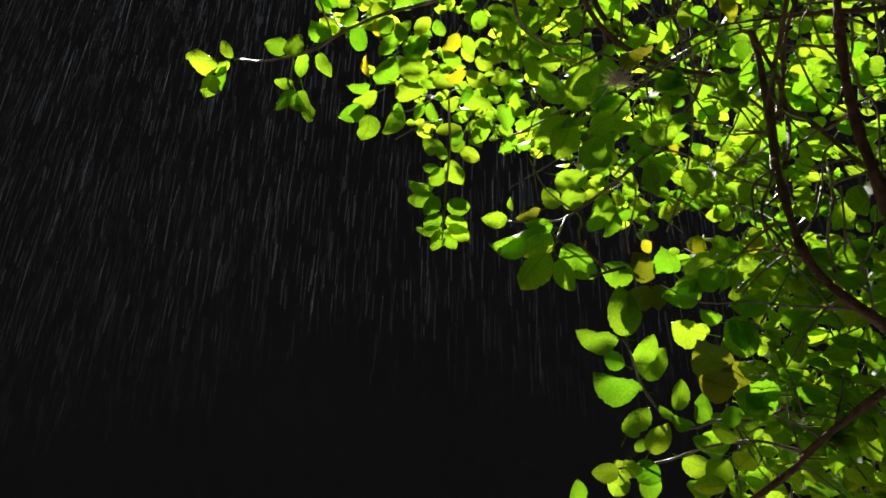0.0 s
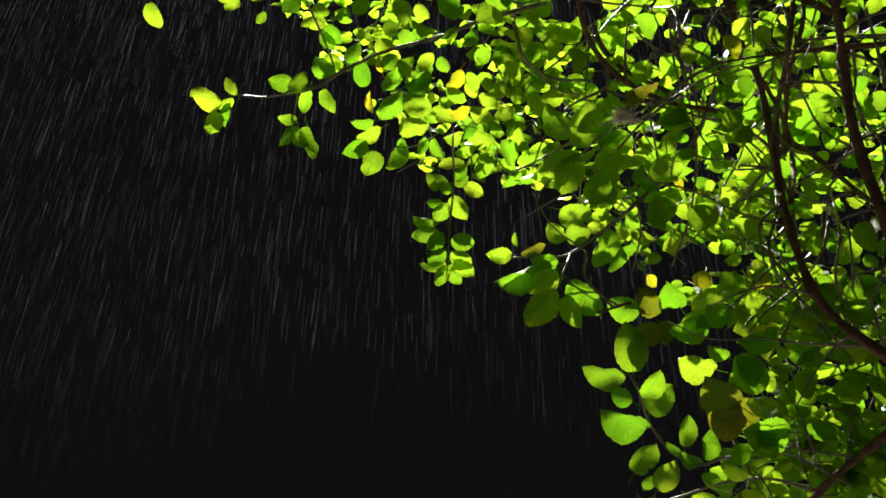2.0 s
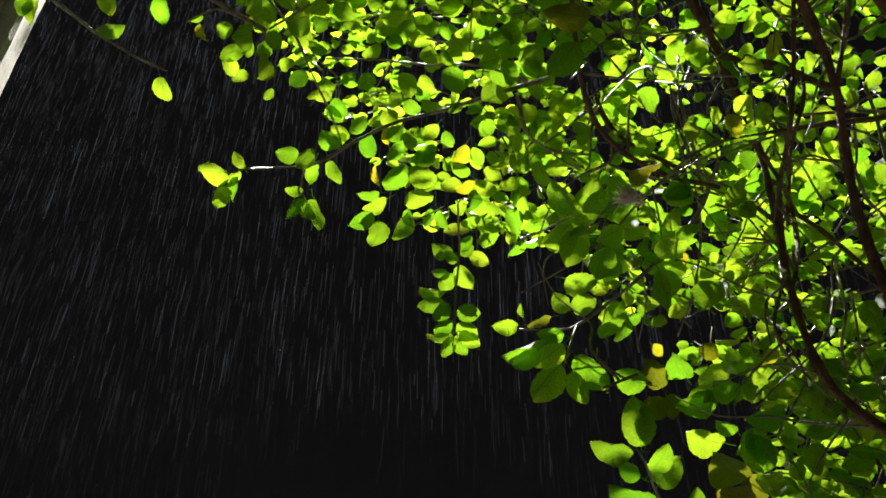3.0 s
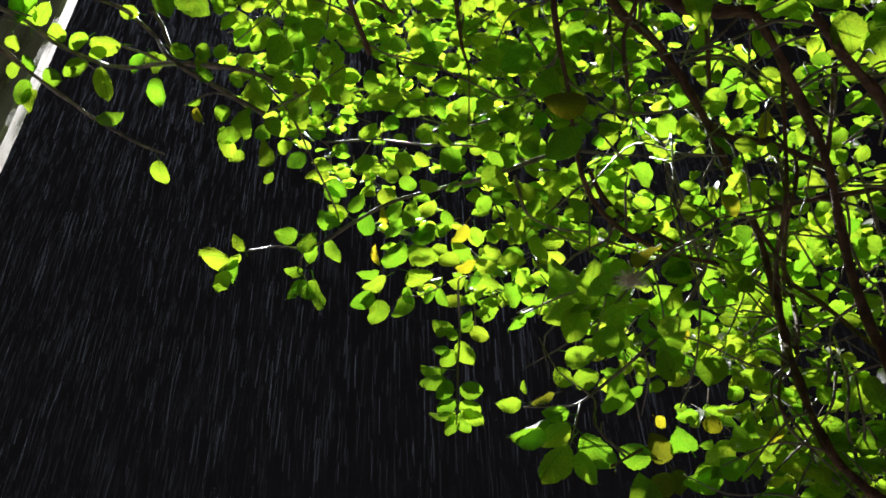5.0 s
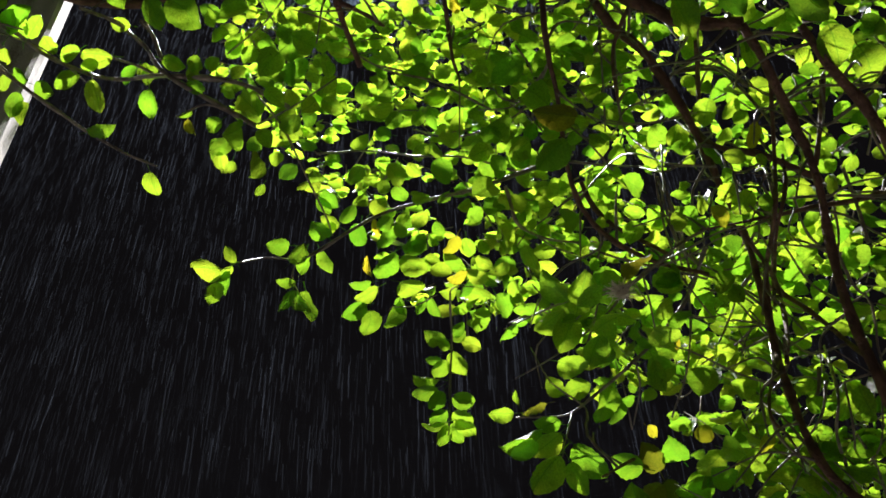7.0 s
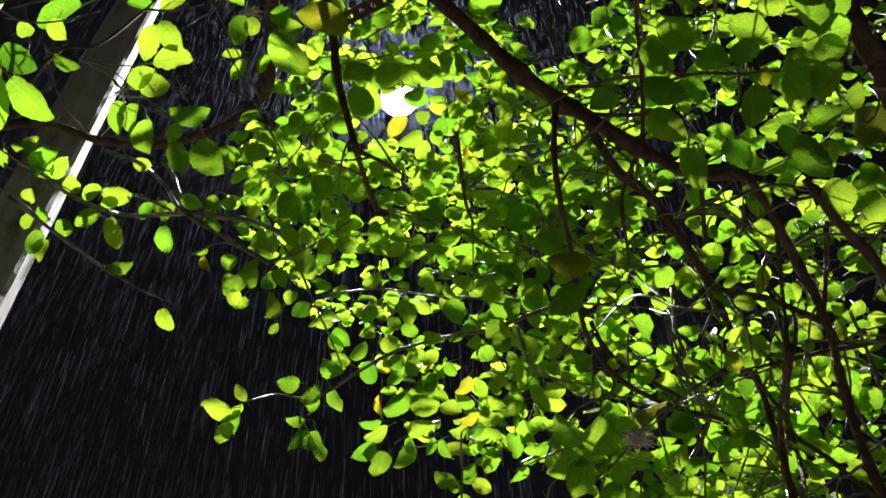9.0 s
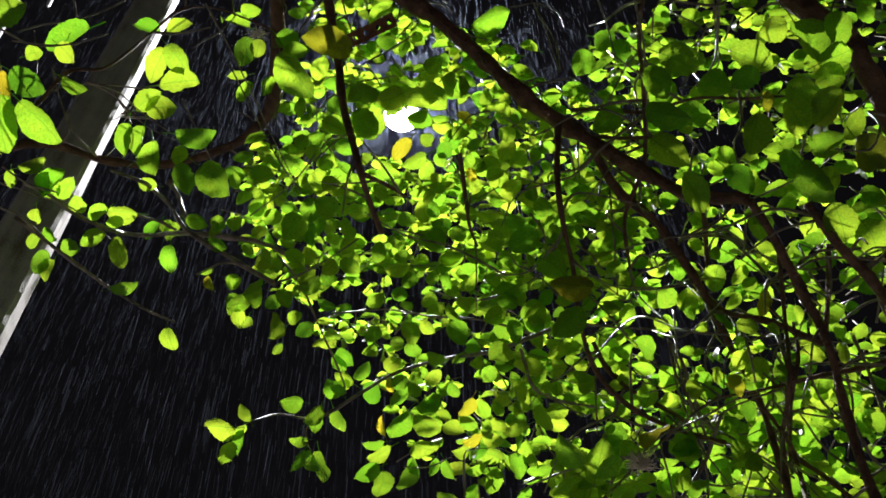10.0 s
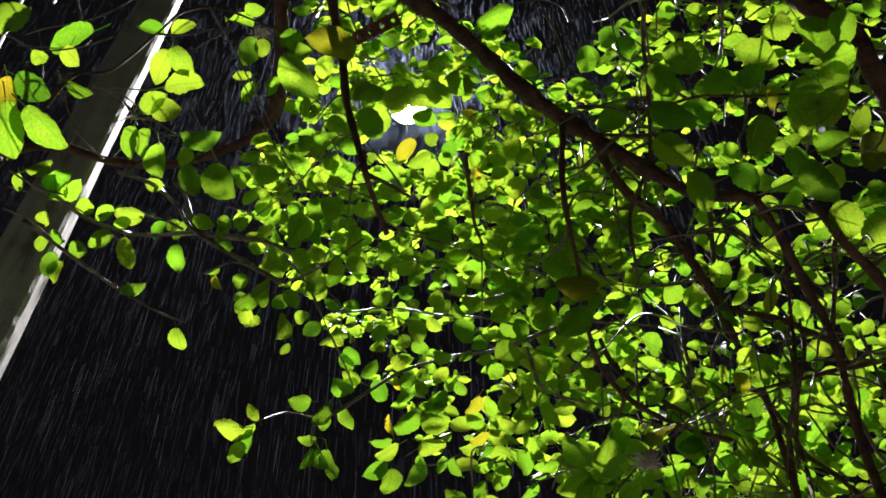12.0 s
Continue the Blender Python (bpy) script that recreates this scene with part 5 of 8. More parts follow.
blade((0.122, 1.007, 2.893), (0.166, 1.028, 2.885), 0.039, 58)
blade((-0.069, 0.977, 2.859), (-0.053, 1.011, 2.861), 0.033, 36)
blade((-0.029, 0.945, 2.756), (0.004, 0.950, 2.718), 0.048, -21)
blade((-0.031, 1.069, 3.020), (-0.029, 1.116, 2.996), 0.039, 0)
blade((0.005, 1.110, 2.874), (0.048, 1.089, 2.866), 0.042, 47)
blade((0.044, 0.997, 2.774), (0.080, 1.012, 2.776), 0.030, 40)
blade((0.070, 0.918, 2.709), (0.096, 0.916, 2.679), 0.035, -17)
blade((0.031, 1.041, 2.948), (0.075, 1.054, 2.946), 0.034, 0)
blade((0.084, 0.968, 2.793), (0.110, 0.979, 2.791), 0.028, 49)
blade((0.137, 0.906, 2.672), (0.145, 0.885, 2.675), 0.022, 29)
blade((0.159, 0.896, 2.792), (0.191, 0.905, 2.772), 0.035, 34)
blade((0.121, 1.001, 2.937), (0.155, 0.973, 2.956), 0.036, 0)
blade((0.198, 0.943, 2.794), (0.190, 0.971, 2.779), 0.022, -16)
blade((0.205, 0.933, 2.722), (0.181, 0.971, 2.737), 0.048, -44)
blade((0.224, 0.912, 2.748), (0.240, 0.935, 2.738), 0.021, -24)
blade((0.219, 0.919, 2.794), (0.254, 0.915, 2.805), 0.033, 40)
blade((0.149, 0.849, 2.588), (0.176, 0.839, 2.539), 0.044, 16)
blade((0.150, 0.862, 2.674), (0.104, 0.889, 2.655), 0.042, 0)
blade((0.116, 0.913, 2.635), (0.108, 0.897, 2.657), 0.018, 40)
blade((0.144, 0.913, 2.644), (0.136, 0.896, 2.653), 0.014, 10)
blade((0.160, 0.869, 2.604), (0.144, 0.885, 2.602), 0.015, -4)
blade((0.088, 0.948, 2.673), (0.079, 0.926, 2.668), 0.020, -43)
blade((0.098, 0.970, 2.670), (0.069, 0.963, 2.668), 0.024, -9)
blade((0.051, 1.097, 2.779), (0.067, 1.060, 2.792), 0.028, 36)
blade((0.010, 1.127, 2.867), (0.024, 1.152, 2.840), 0.029, 47)
blade((-0.044, 1.101, 2.830), (-0.071, 1.122, 2.813), 0.039, -44)
blade((-0.018, 1.168, 2.871), (-0.004, 1.139, 2.882), 0.029, 34)
blade((-0.058, 1.090, 2.756), (-0.089, 1.096, 2.769), 0.028, -7)
blade((-0.082, 1.212, 3.066), (-0.088, 1.253, 3.046), 0.033, 0)
blade((-0.053, 1.239, 2.890), (-0.077, 1.260, 2.894), 0.030, -38)
blade((-0.030, 1.209, 2.850), (-0.007, 1.183, 2.863), 0.034, 35)
blade((-0.018, 1.190, 2.799), (0.010, 1.162, 2.817), 0.037, 34)
blade((0.028, 1.066, 2.673), (0.014, 1.036, 2.684), 0.028, -47)
blade((0.053, 0.975, 2.600), (0.032, 0.979, 2.638), 0.041, 29)
blade((0.042, 1.094, 2.882), (-0.002, 1.107, 2.872), 0.034, 0)
blade((0.093, 1.044, 2.707), (0.069, 1.079, 2.708), 0.039, -33)
blade((0.110, 1.040, 2.667), (0.076, 1.037, 2.645), 0.034, -4)
blade((0.118, 0.940, 2.583), (0.083, 0.931, 2.587), 0.029, 12)
blade((0.134, 0.937, 2.615), (0.100, 0.918, 2.581), 0.038, -28)
blade((0.154, 0.930, 2.631), (0.146, 0.953, 2.629), 0.021, -27)
blade((0.162, 0.985, 2.632), (0.181, 0.969, 2.649), 0.030, 36)
blade((0.171, 0.989, 2.632), (0.134, 0.999, 2.610), 0.046, -39)
blade((0.170, 1.036, 2.621), (0.141, 1.011, 2.642), 0.038, -38)
blade((0.208, 1.028, 2.670), (0.195, 1.050, 2.665), 0.017, -17)
blade((0.106, 0.972, 2.579), (0.125, 1.005, 2.560), 0.031, -24)
blade((0.157, 1.105, 2.684), (0.183, 1.136, 2.671), 0.034, -31)
blade((0.088, 1.117, 2.688), (0.124, 1.142, 2.699), 0.033, 7)
blade((0.027, 1.123, 2.722), (0.048, 1.171, 2.726), 0.047, 36)
blade((0.111, 1.021, 2.565), (0.077, 1.006, 2.528), 0.042, 17)
blade((0.135, 1.072, 2.586), (0.155, 1.066, 2.542), 0.051, -28)
blade((0.105, 1.211, 2.695), (0.085, 1.242, 2.687), 0.031, 1)
blade((-0.010, 1.105, 2.599), (0.009, 1.122, 2.642), 0.041, -33)
blade((0.044, 1.136, 2.661), (0.025, 1.159, 2.655), 0.025, -41)
blade((0.005, 1.258, 2.727), (-0.022, 1.286, 2.715), 0.028, -21)
blade((0.020, 1.142, 2.595), (0.034, 1.167, 2.585), 0.023, 31)
blade((0.136, 1.218, 2.689), (0.147, 1.256, 2.654), 0.039, -54)
blade((0.166, 1.256, 2.710), (0.156, 1.289, 2.683), 0.033, -46)
blade((0.171, 1.160, 2.658), (0.186, 1.189, 2.636), 0.032, -36)
blade((0.176, 1.193, 2.629), (0.161, 1.175, 2.641), 0.019, 36)
blade((0.194, 1.155, 2.611), (0.178, 1.163, 2.590), 0.019, 34)
blade((0.235, 1.283, 2.718), (0.236, 1.309, 2.703), 0.023, 8)
blade((0.248, 1.227, 2.786), (0.284, 1.262, 2.780), 0.044, 39)
blade((0.235, 1.220, 2.760), (0.221, 1.258, 2.751), 0.040, -30)
blade((0.206, 1.243, 2.721), (0.233, 1.238, 2.730), 0.028, 29)
blade((0.188, 1.261, 2.691), (0.220, 1.278, 2.678), 0.024, 46)
blade((0.244, 1.354, 2.744), (0.279, 1.374, 2.738), 0.026, 44)
blade((0.182, 1.306, 2.701), (0.204, 1.340, 2.680), 0.029, -26)
blade((0.151, 1.242, 2.608), (0.136, 1.218, 2.614), 0.025, -5)
blade((0.076, 1.213, 2.620), (0.082, 1.241, 2.598), 0.029, 46)
blade((0.096, 1.163, 2.570), (0.111, 1.182, 2.556), 0.020, 23)
blade((-0.058, 1.299, 2.835), (-0.041, 1.337, 2.824), 0.036, 20)
blade((-0.090, 1.259, 2.809), (-0.068, 1.288, 2.805), 0.029, 2)
blade((-0.032, 1.240, 2.840), (-0.004, 1.260, 2.826), 0.029, 23)
blade((-0.059, 1.208, 2.667), (-0.082, 1.239, 2.659), 0.030, -4)
blade((-0.034, 1.305, 2.767), (-0.056, 1.325, 2.755), 0.021, -23)
blade((-0.251, 1.064, 2.754), (-0.218, 1.095, 2.756), 0.040, 40)
blade((-0.281, 1.034, 2.707), (-0.260, 1.050, 2.681), 0.029, -4)
blade((-0.253, 1.195, 2.956), (-0.276, 1.162, 2.972), 0.031, 0)
blade((-0.324, 1.076, 2.762), (-0.349, 1.054, 2.716), 0.052, -50)
blade((-0.327, 1.124, 2.922), (-0.324, 1.171, 2.899), 0.037, 0)
blade((-0.407, 1.255, 2.914), (-0.444, 1.297, 2.914), 0.048, 13)
blade((-0.352, 1.163, 2.792), (-0.341, 1.142, 2.810), 0.019, 13)
blade((-0.299, 1.108, 2.772), (-0.320, 1.128, 2.756), 0.029, -32)
blade((-0.272, 1.037, 2.643), (-0.282, 1.033, 2.593), 0.046, -53)
blade((-0.278, 1.166, 2.863), (-0.252, 1.127, 2.879), 0.036, 0)
blade((-0.271, 1.122, 2.713), (-0.251, 1.106, 2.725), 0.029, -26)
blade((-0.380, 1.243, 2.849), (-0.400, 1.271, 2.837), 0.035, -51)
blade((-0.234, 1.153, 2.745), (-0.265, 1.173, 2.728), 0.033, -29)
blade((-0.230, 1.243, 2.770), (-0.203, 1.196, 2.761), 0.048, 51)
blade((-0.192, 1.182, 2.732), (-0.204, 1.152, 2.732), 0.035, -33)
blade((-0.275, 1.104, 2.647), (-0.290, 1.122, 2.638), 0.016, -32)
blade((-0.189, 1.238, 2.736), (-0.200, 1.259, 2.727), 0.019, -55)
blade((0.300, 0.892, 2.911), (0.261, 0.871, 2.911), 0.032, -64)
blade((0.321, 0.942, 2.928), (0.293, 0.932, 2.932), 0.024, 25)
blade((0.279, 0.941, 2.854), (0.262, 0.919, 2.862), 0.026, 19)
blade((0.295, 0.933, 2.828), (0.269, 0.906, 2.817), 0.037, 12)
blade((0.327, 0.986, 2.924), (0.347, 1.015, 2.920), 0.036, -17)
blade((0.362, 1.014, 2.918), (0.328, 1.021, 2.900), 0.038, -36)
blade((0.276, 0.935, 2.792), (0.239, 0.925, 2.794), 0.028, 15)
blade((0.334, 0.913, 2.906), (0.343, 0.921, 2.890), 0.016, -18)
blade((0.383, 0.983, 2.976), (0.372, 1.003, 2.957), 0.021, -49)
blade((0.393, 0.980, 2.943), (0.380, 0.985, 2.924), 0.021, -16)
blade((0.420, 1.000, 2.953), (0.409, 1.024, 2.931), 0.024, -40)
blade((0.368, 0.930, 2.851), (0.359, 0.940, 2.840), 0.017, -26)
blade((0.321, 0.959, 2.767), (0.286, 0.984, 2.782), 0.036, 10)
blade((0.396, 1.098, 2.918), (0.378, 1.083, 2.943), 0.034, 13)
blade((0.285, 0.930, 2.689), (0.262, 0.958, 2.699), 0.030, 14)
blade((0.236, 1.036, 2.936), (0.205, 1.074, 2.913), 0.039, 0)
blade((0.355, 1.043, 2.788), (0.380, 1.040, 2.816), 0.027, -3)
blade((0.444, 1.131, 2.904), (0.421, 1.127, 2.907), 0.019, 17)
blade((0.451, 1.086, 2.867), (0.467, 1.119, 2.839), 0.045, -12)
blade((0.500, 1.080, 2.946), (0.535, 1.088, 2.943), 0.026, 62)
blade((0.515, 1.128, 2.971), (0.541, 1.139, 2.956), 0.027, 18)
blade((0.498, 1.000, 2.865), (0.463, 0.986, 2.880), 0.028, -19)
blade((0.491, 0.995, 2.792), (0.501, 1.002, 2.769), 0.023, 41)
blade((0.536, 1.000, 2.848), (0.567, 1.011, 2.839), 0.022, -13)
blade((0.527, 1.003, 2.771), (0.542, 1.026, 2.751), 0.023, -16)
blade((0.535, 0.990, 2.741), (0.515, 1.024, 2.726), 0.027, -10)
blade((0.541, 0.988, 2.708), (0.526, 1.012, 2.706), 0.027, -20)
blade((0.591, 1.025, 2.765), (0.564, 1.008, 2.776), 0.027, 25)
blade((0.481, 0.980, 2.729), (0.473, 1.021, 2.703), 0.042, 36)
blade((0.548, 1.071, 2.755), (0.524, 1.090, 2.731), 0.024, -12)
blade((0.396, 0.854, 2.813), (0.415, 0.844, 2.817), 0.017, 51)
blade((0.420, 0.801, 2.798), (0.408, 0.818, 2.788), 0.017, 4)
blade((0.469, 0.811, 2.838), (0.499, 0.831, 2.818), 0.032, -21)
blade((0.556, 0.872, 2.850), (0.524, 0.887, 2.827), 0.042, -28)
blade((0.456, 0.920, 2.845), (0.474, 0.955, 2.824), 0.032, 1)
blade((0.487, 0.818, 2.679), (0.486, 0.849, 2.682), 0.028, 53)
blade((0.246, 0.973, 2.640), (0.237, 0.996, 2.624), 0.028, -22)
blade((0.318, 1.146, 2.794), (0.296, 1.157, 2.782), 0.028, -36)
blade((0.294, 0.996, 2.693), (0.270, 0.988, 2.697), 0.021, -49)
blade((0.343, 1.060, 2.762), (0.322, 1.042, 2.774), 0.025, 15)
blade((0.379, 1.123, 2.799), (0.390, 1.140, 2.786), 0.026, -22)
blade((0.457, 1.146, 2.851), (0.435, 1.179, 2.823), 0.050, -20)
blade((0.443, 1.109, 2.764), (0.485, 1.111, 2.766), 0.039, 26)
blade((0.456, 1.068, 2.766), (0.451, 1.111, 2.750), 0.043, -14)
blade((0.435, 1.033, 2.656), (0.413, 1.018, 2.653), 0.026, 15)
blade((0.404, 1.080, 2.669), (0.375, 1.070, 2.682), 0.024, -41)
blade((0.413, 1.092, 2.707), (0.421, 1.102, 2.690), 0.020, -21)
blade((0.379, 1.080, 2.668), (0.394, 1.091, 2.659), 0.013, -10)
blade((0.430, 0.985, 2.592), (0.410, 0.993, 2.582), 0.016, -17)
blade((0.457, 1.010, 2.646), (0.492, 1.034, 2.617), 0.038, -46)
blade((0.455, 0.956, 2.535), (0.468, 0.973, 2.522), 0.020, -10)
blade((0.461, 1.008, 2.541), (0.501, 1.027, 2.541), 0.035, 11)
blade((0.512, 1.003, 2.533), (0.488, 1.037, 2.517), 0.037, 15)
blade((0.417, 1.010, 2.548), (0.401, 0.997, 2.547), 0.019, -34)
blade((0.412, 0.961, 2.451), (0.393, 0.943, 2.456), 0.028, 21)
blade((0.382, 0.995, 2.491), (0.397, 1.008, 2.492), 0.018, 43)
blade((0.413, 1.062, 2.515), (0.392, 1.046, 2.513), 0.021, -10)
blade((0.439, 1.074, 2.537), (0.457, 1.087, 2.523), 0.025, 43)
blade((0.452, 1.054, 2.494), (0.468, 1.072, 2.476), 0.021, -7)
blade((0.491, 1.090, 2.513), (0.510, 1.111, 2.496), 0.031, -13)
blade((0.530, 1.101, 2.546), (0.557, 1.131, 2.547), 0.033, -10)
blade((0.299, 1.225, 2.755), (0.326, 1.272, 2.753), 0.041, 33)
blade((0.360, 1.281, 2.822), (0.380, 1.319, 2.811), 0.035, 14)
blade((0.265, 1.240, 2.739), (0.292, 1.250, 2.726), 0.029, 44)
blade((0.278, 1.204, 2.778), (0.262, 1.233, 2.760), 0.025, 6)
blade((0.351, 1.181, 2.656), (0.325, 1.203, 2.635), 0.033, -11)
blade((0.370, 1.233, 2.660), (0.352, 1.266, 2.654), 0.037, -19)
blade((0.360, 1.114, 2.570), (0.344, 1.138, 2.541), 0.043, 49)
blade((0.422, 1.203, 2.631), (0.402, 1.230, 2.614), 0.030, -35)
blade((0.313, 1.311, 2.713), (0.296, 1.347, 2.715), 0.037, -27)
blade((0.297, 1.147, 2.600), (0.312, 1.136, 2.579), 0.022, 10)
blade((0.433, 1.088, 2.502), (0.422, 1.102, 2.497), 0.019, -17)
blade((0.611, 0.983, 2.703), (0.596, 0.960, 2.721), 0.026, 16)
blade((0.614, 0.965, 2.669), (0.587, 0.945, 2.675), 0.029, -42)
blade((0.649, 0.975, 2.739), (0.623, 0.987, 2.739), 0.030, -21)
blade((0.685, 0.998, 2.738), (0.668, 0.973, 2.753), 0.030, 10)
blade((0.721, 1.021, 2.763), (0.751, 1.044, 2.744), 0.038, -5)
blade((0.717, 1.069, 2.741), (0.688, 1.064, 2.751), 0.033, -45)
blade((0.688, 1.095, 2.724), (0.733, 1.074, 2.724), 0.044, 28)
blade((0.590, 0.986, 2.638), (0.590, 1.003, 2.608), 0.023, -18)
blade((0.506, 0.940, 2.549), (0.516, 0.947, 2.532), 0.017, 41)
blade((0.477, 0.924, 2.520), (0.448, 0.929, 2.538), 0.024, -12)
blade((0.596, 1.024, 2.560), (0.581, 1.041, 2.556), 0.017, 12)
blade((0.542, 0.985, 2.513), (0.533, 0.970, 2.521), 0.018, -3)
blade((0.686, 1.061, 2.662), (0.706, 1.076, 2.650), 0.025, -8)
blade((0.700, 1.028, 2.669), (0.720, 1.017, 2.672), 0.025, 15)
blade((0.700, 1.003, 2.616), (0.693, 1.035, 2.609), 0.026, -4)
blade((0.781, 1.135, 2.698), (0.786, 1.174, 2.707), 0.039, 22)
blade((0.644, 1.002, 2.568), (0.649, 1.009, 2.526), 0.027, 64)
blade((0.493, 0.940, 2.464), (0.499, 0.949, 2.439), 0.023, 52)
blade((0.635, 1.116, 2.605), (0.654, 1.100, 2.616), 0.023, 5)
blade((0.629, 1.046, 2.531), (0.610, 1.067, 2.514), 0.021, 11)
blade((0.565, 1.089, 2.547), (0.551, 1.118, 2.536), 0.030, -11)
blade((0.688, 1.108, 2.550), (0.653, 1.104, 2.535), 0.030, 8)
blade((0.699, 1.212, 2.576), (0.660, 1.197, 2.589), 0.032, -11)
blade((0.664, 1.270, 2.572), (0.695, 1.287, 2.560), 0.044, 48)
blade((0.645, 1.151, 2.471), (0.651, 1.175, 2.444), 0.031, -6)
blade((0.747, 1.177, 2.598), (0.732, 1.209, 2.586), 0.031, 4)
blade((0.579, 1.065, 2.500), (0.598, 1.088, 2.485), 0.026, 1)
blade((0.530, 1.177, 2.516), (0.545, 1.183, 2.496), 0.023, 14)
blade((0.478, 1.194, 2.487), (0.458, 1.169, 2.503), 0.030, -14)
blade((0.497, 1.223, 2.503), (0.486, 1.268, 2.501), 0.038, 5)
blade((0.491, 1.118, 2.433), (0.500, 1.118, 2.402), 0.030, 39)
blade((0.574, 1.245, 2.520), (0.545, 1.278, 2.498), 0.037, 18)
blade((0.585, 1.236, 2.474), (0.548, 1.231, 2.448), 0.038, -2)
blade((0.402, 1.097, 2.414), (0.367, 1.116, 2.438), 0.042, 29)
blade((0.366, 1.061, 2.357), (0.336, 1.059, 2.336), 0.035, -17)
blade((0.242, 0.975, 2.324), (0.213, 1.007, 2.311), 0.029, -8)
blade((0.272, 0.987, 2.352), (0.245, 0.984, 2.331), 0.033, 39)
blade((-0.217, 0.855, 2.887), (-0.235, 0.891, 2.897), 0.031, -7)
blade((-0.193, 0.875, 2.936), (-0.163, 0.895, 2.922), 0.031, 9)
blade((-0.230, 0.794, 2.828), (-0.243, 0.810, 2.803), 0.024, -16)
blade((-0.250, 0.904, 2.952), (-0.215, 0.880, 2.965), 0.033, 0)
blade((-0.187, 0.868, 3.105), (-0.163, 0.876, 3.077), 0.034, 40)
blade((-0.146, 0.810, 3.010), (-0.173, 0.834, 3.008), 0.024, -22)
blade((-0.171, 0.966, 3.185), (-0.141, 0.934, 3.206), 0.035, 0)
blade((-0.209, 0.879, 3.101), (-0.197, 0.907, 3.074), 0.042, 36)
blade((-0.217, 0.851, 2.972), (-0.179, 0.864, 2.947), 0.033, 11)
blade((-0.262, 0.855, 3.048), (-0.275, 0.894, 3.041), 0.034, 26)
blade((-0.250, 0.857, 3.029), (-0.241, 0.880, 3.029), 0.016, 39)
blade((-0.117, 0.884, 3.258), (-0.147, 0.877, 3.269), 0.027, -39)
blade((-0.099, 0.827, 3.129), (-0.077, 0.843, 3.114), 0.023, -6)
blade((-0.149, 0.840, 3.214), (-0.132, 0.824, 3.219), 0.024, -9)
blade((-0.156, 0.807, 3.150), (-0.166, 0.823, 3.133), 0.021, 15)
blade((-0.058, 0.861, 3.294), (-0.045, 0.849, 3.318), 0.025, 15)
blade((-0.086, 0.846, 3.216), (-0.062, 0.819, 3.200), 0.038, -3)
blade((-0.033, 0.786, 3.040), (-0.002, 0.764, 3.041), 0.035, 40)
blade((-0.038, 0.956, 3.245), (-0.024, 0.917, 3.273), 0.036, 0)
blade((0.012, 0.842, 3.162), (-0.006, 0.818, 3.159), 0.030, 17)
blade((0.028, 0.769, 2.968), (0.047, 0.758, 2.930), 0.044, 66)
blade((0.003, 0.831, 3.051), (0.052, 0.839, 3.049), 0.036, 0)
blade((0.045, 0.869, 3.104), (0.035, 0.880, 3.080), 0.023, -8)
blade((0.088, 0.833, 3.103), (0.061, 0.825, 3.120), 0.027, 9)
blade((0.084, 0.814, 3.022), (0.068, 0.830, 2.999), 0.033, -45)
blade((0.040, 0.824, 2.900), (0.020, 0.829, 2.871), 0.031, 6)
blade((0.010, 0.802, 2.830), (-0.008, 0.831, 2.822), 0.028, -10)
blade((-0.039, 0.798, 2.840), (-0.019, 0.824, 2.853), 0.025, 24)
blade((0.065, 0.790, 2.814), (0.037, 0.802, 2.813), 0.022, 3)
blade((0.024, 0.986, 3.075), (0.033, 0.948, 3.097), 0.034, 0)
blade((0.056, 0.916, 2.966), (0.068, 0.944, 2.962), 0.024, -9)
blade((0.088, 0.871, 3.055), (0.131, 0.875, 3.024), 0.042, -28)
blade((0.101, 0.832, 2.916), (0.132, 0.855, 2.915), 0.030, 19)
blade((0.151, 0.885, 3.084), (0.191, 0.903, 3.071), 0.035, 0)
blade((0.117, 0.836, 3.044), (0.106, 0.815, 3.070), 0.030, 26)
blade((0.211, 0.889, 3.074), (0.233, 0.878, 3.087), 0.018, 53)
blade((0.237, 0.894, 3.103), (0.250, 0.913, 3.094), 0.020, -30)
blade((0.149, 0.830, 3.193), (0.113, 0.818, 3.191), 0.024, 16)
blade((0.158, 0.825, 3.171), (0.130, 0.838, 3.171), 0.019, 2)
blade((0.177, 0.762, 3.081), (0.144, 0.747, 3.075), 0.024, 21)
blade((0.139, 1.184, 2.613), (0.128, 1.162, 2.630), 0.026, 31)
blade((0.152, 1.217, 2.619), (0.129, 1.241, 2.615), 0.026, -46)
blade((0.169, 1.230, 2.648), (0.155, 1.251, 2.640), 0.020, 0)
blade((0.185, 1.228, 2.683), (0.162, 1.212, 2.685), 0.018, -10)
blade((0.212, 1.205, 2.681), (0.226, 1.169, 2.657), 0.041, -17)
blade((0.192, 1.209, 2.783), (0.157, 1.174, 2.795), 0.037, 0)
blade((0.286, 1.287, 2.790), (0.270, 1.326, 2.801), 0.034, 0)
blade((0.251, 1.179, 2.628), (0.272, 1.133, 2.607), 0.046, -16)
blade((0.196, 1.230, 2.873), (0.230, 1.273, 2.857), 0.041, 0)
blade((0.236, 1.300, 2.739), (0.223, 1.311, 2.713), 0.023, 3)
blade((0.295, 1.301, 2.722), (0.308, 1.277, 2.719), 0.023, -3)
blade((0.263, 1.280, 2.675), (0.239, 1.256, 2.671), 0.035, -48)
blade((0.271, 1.201, 2.569), (0.289, 1.187, 2.576), 0.021, 28)
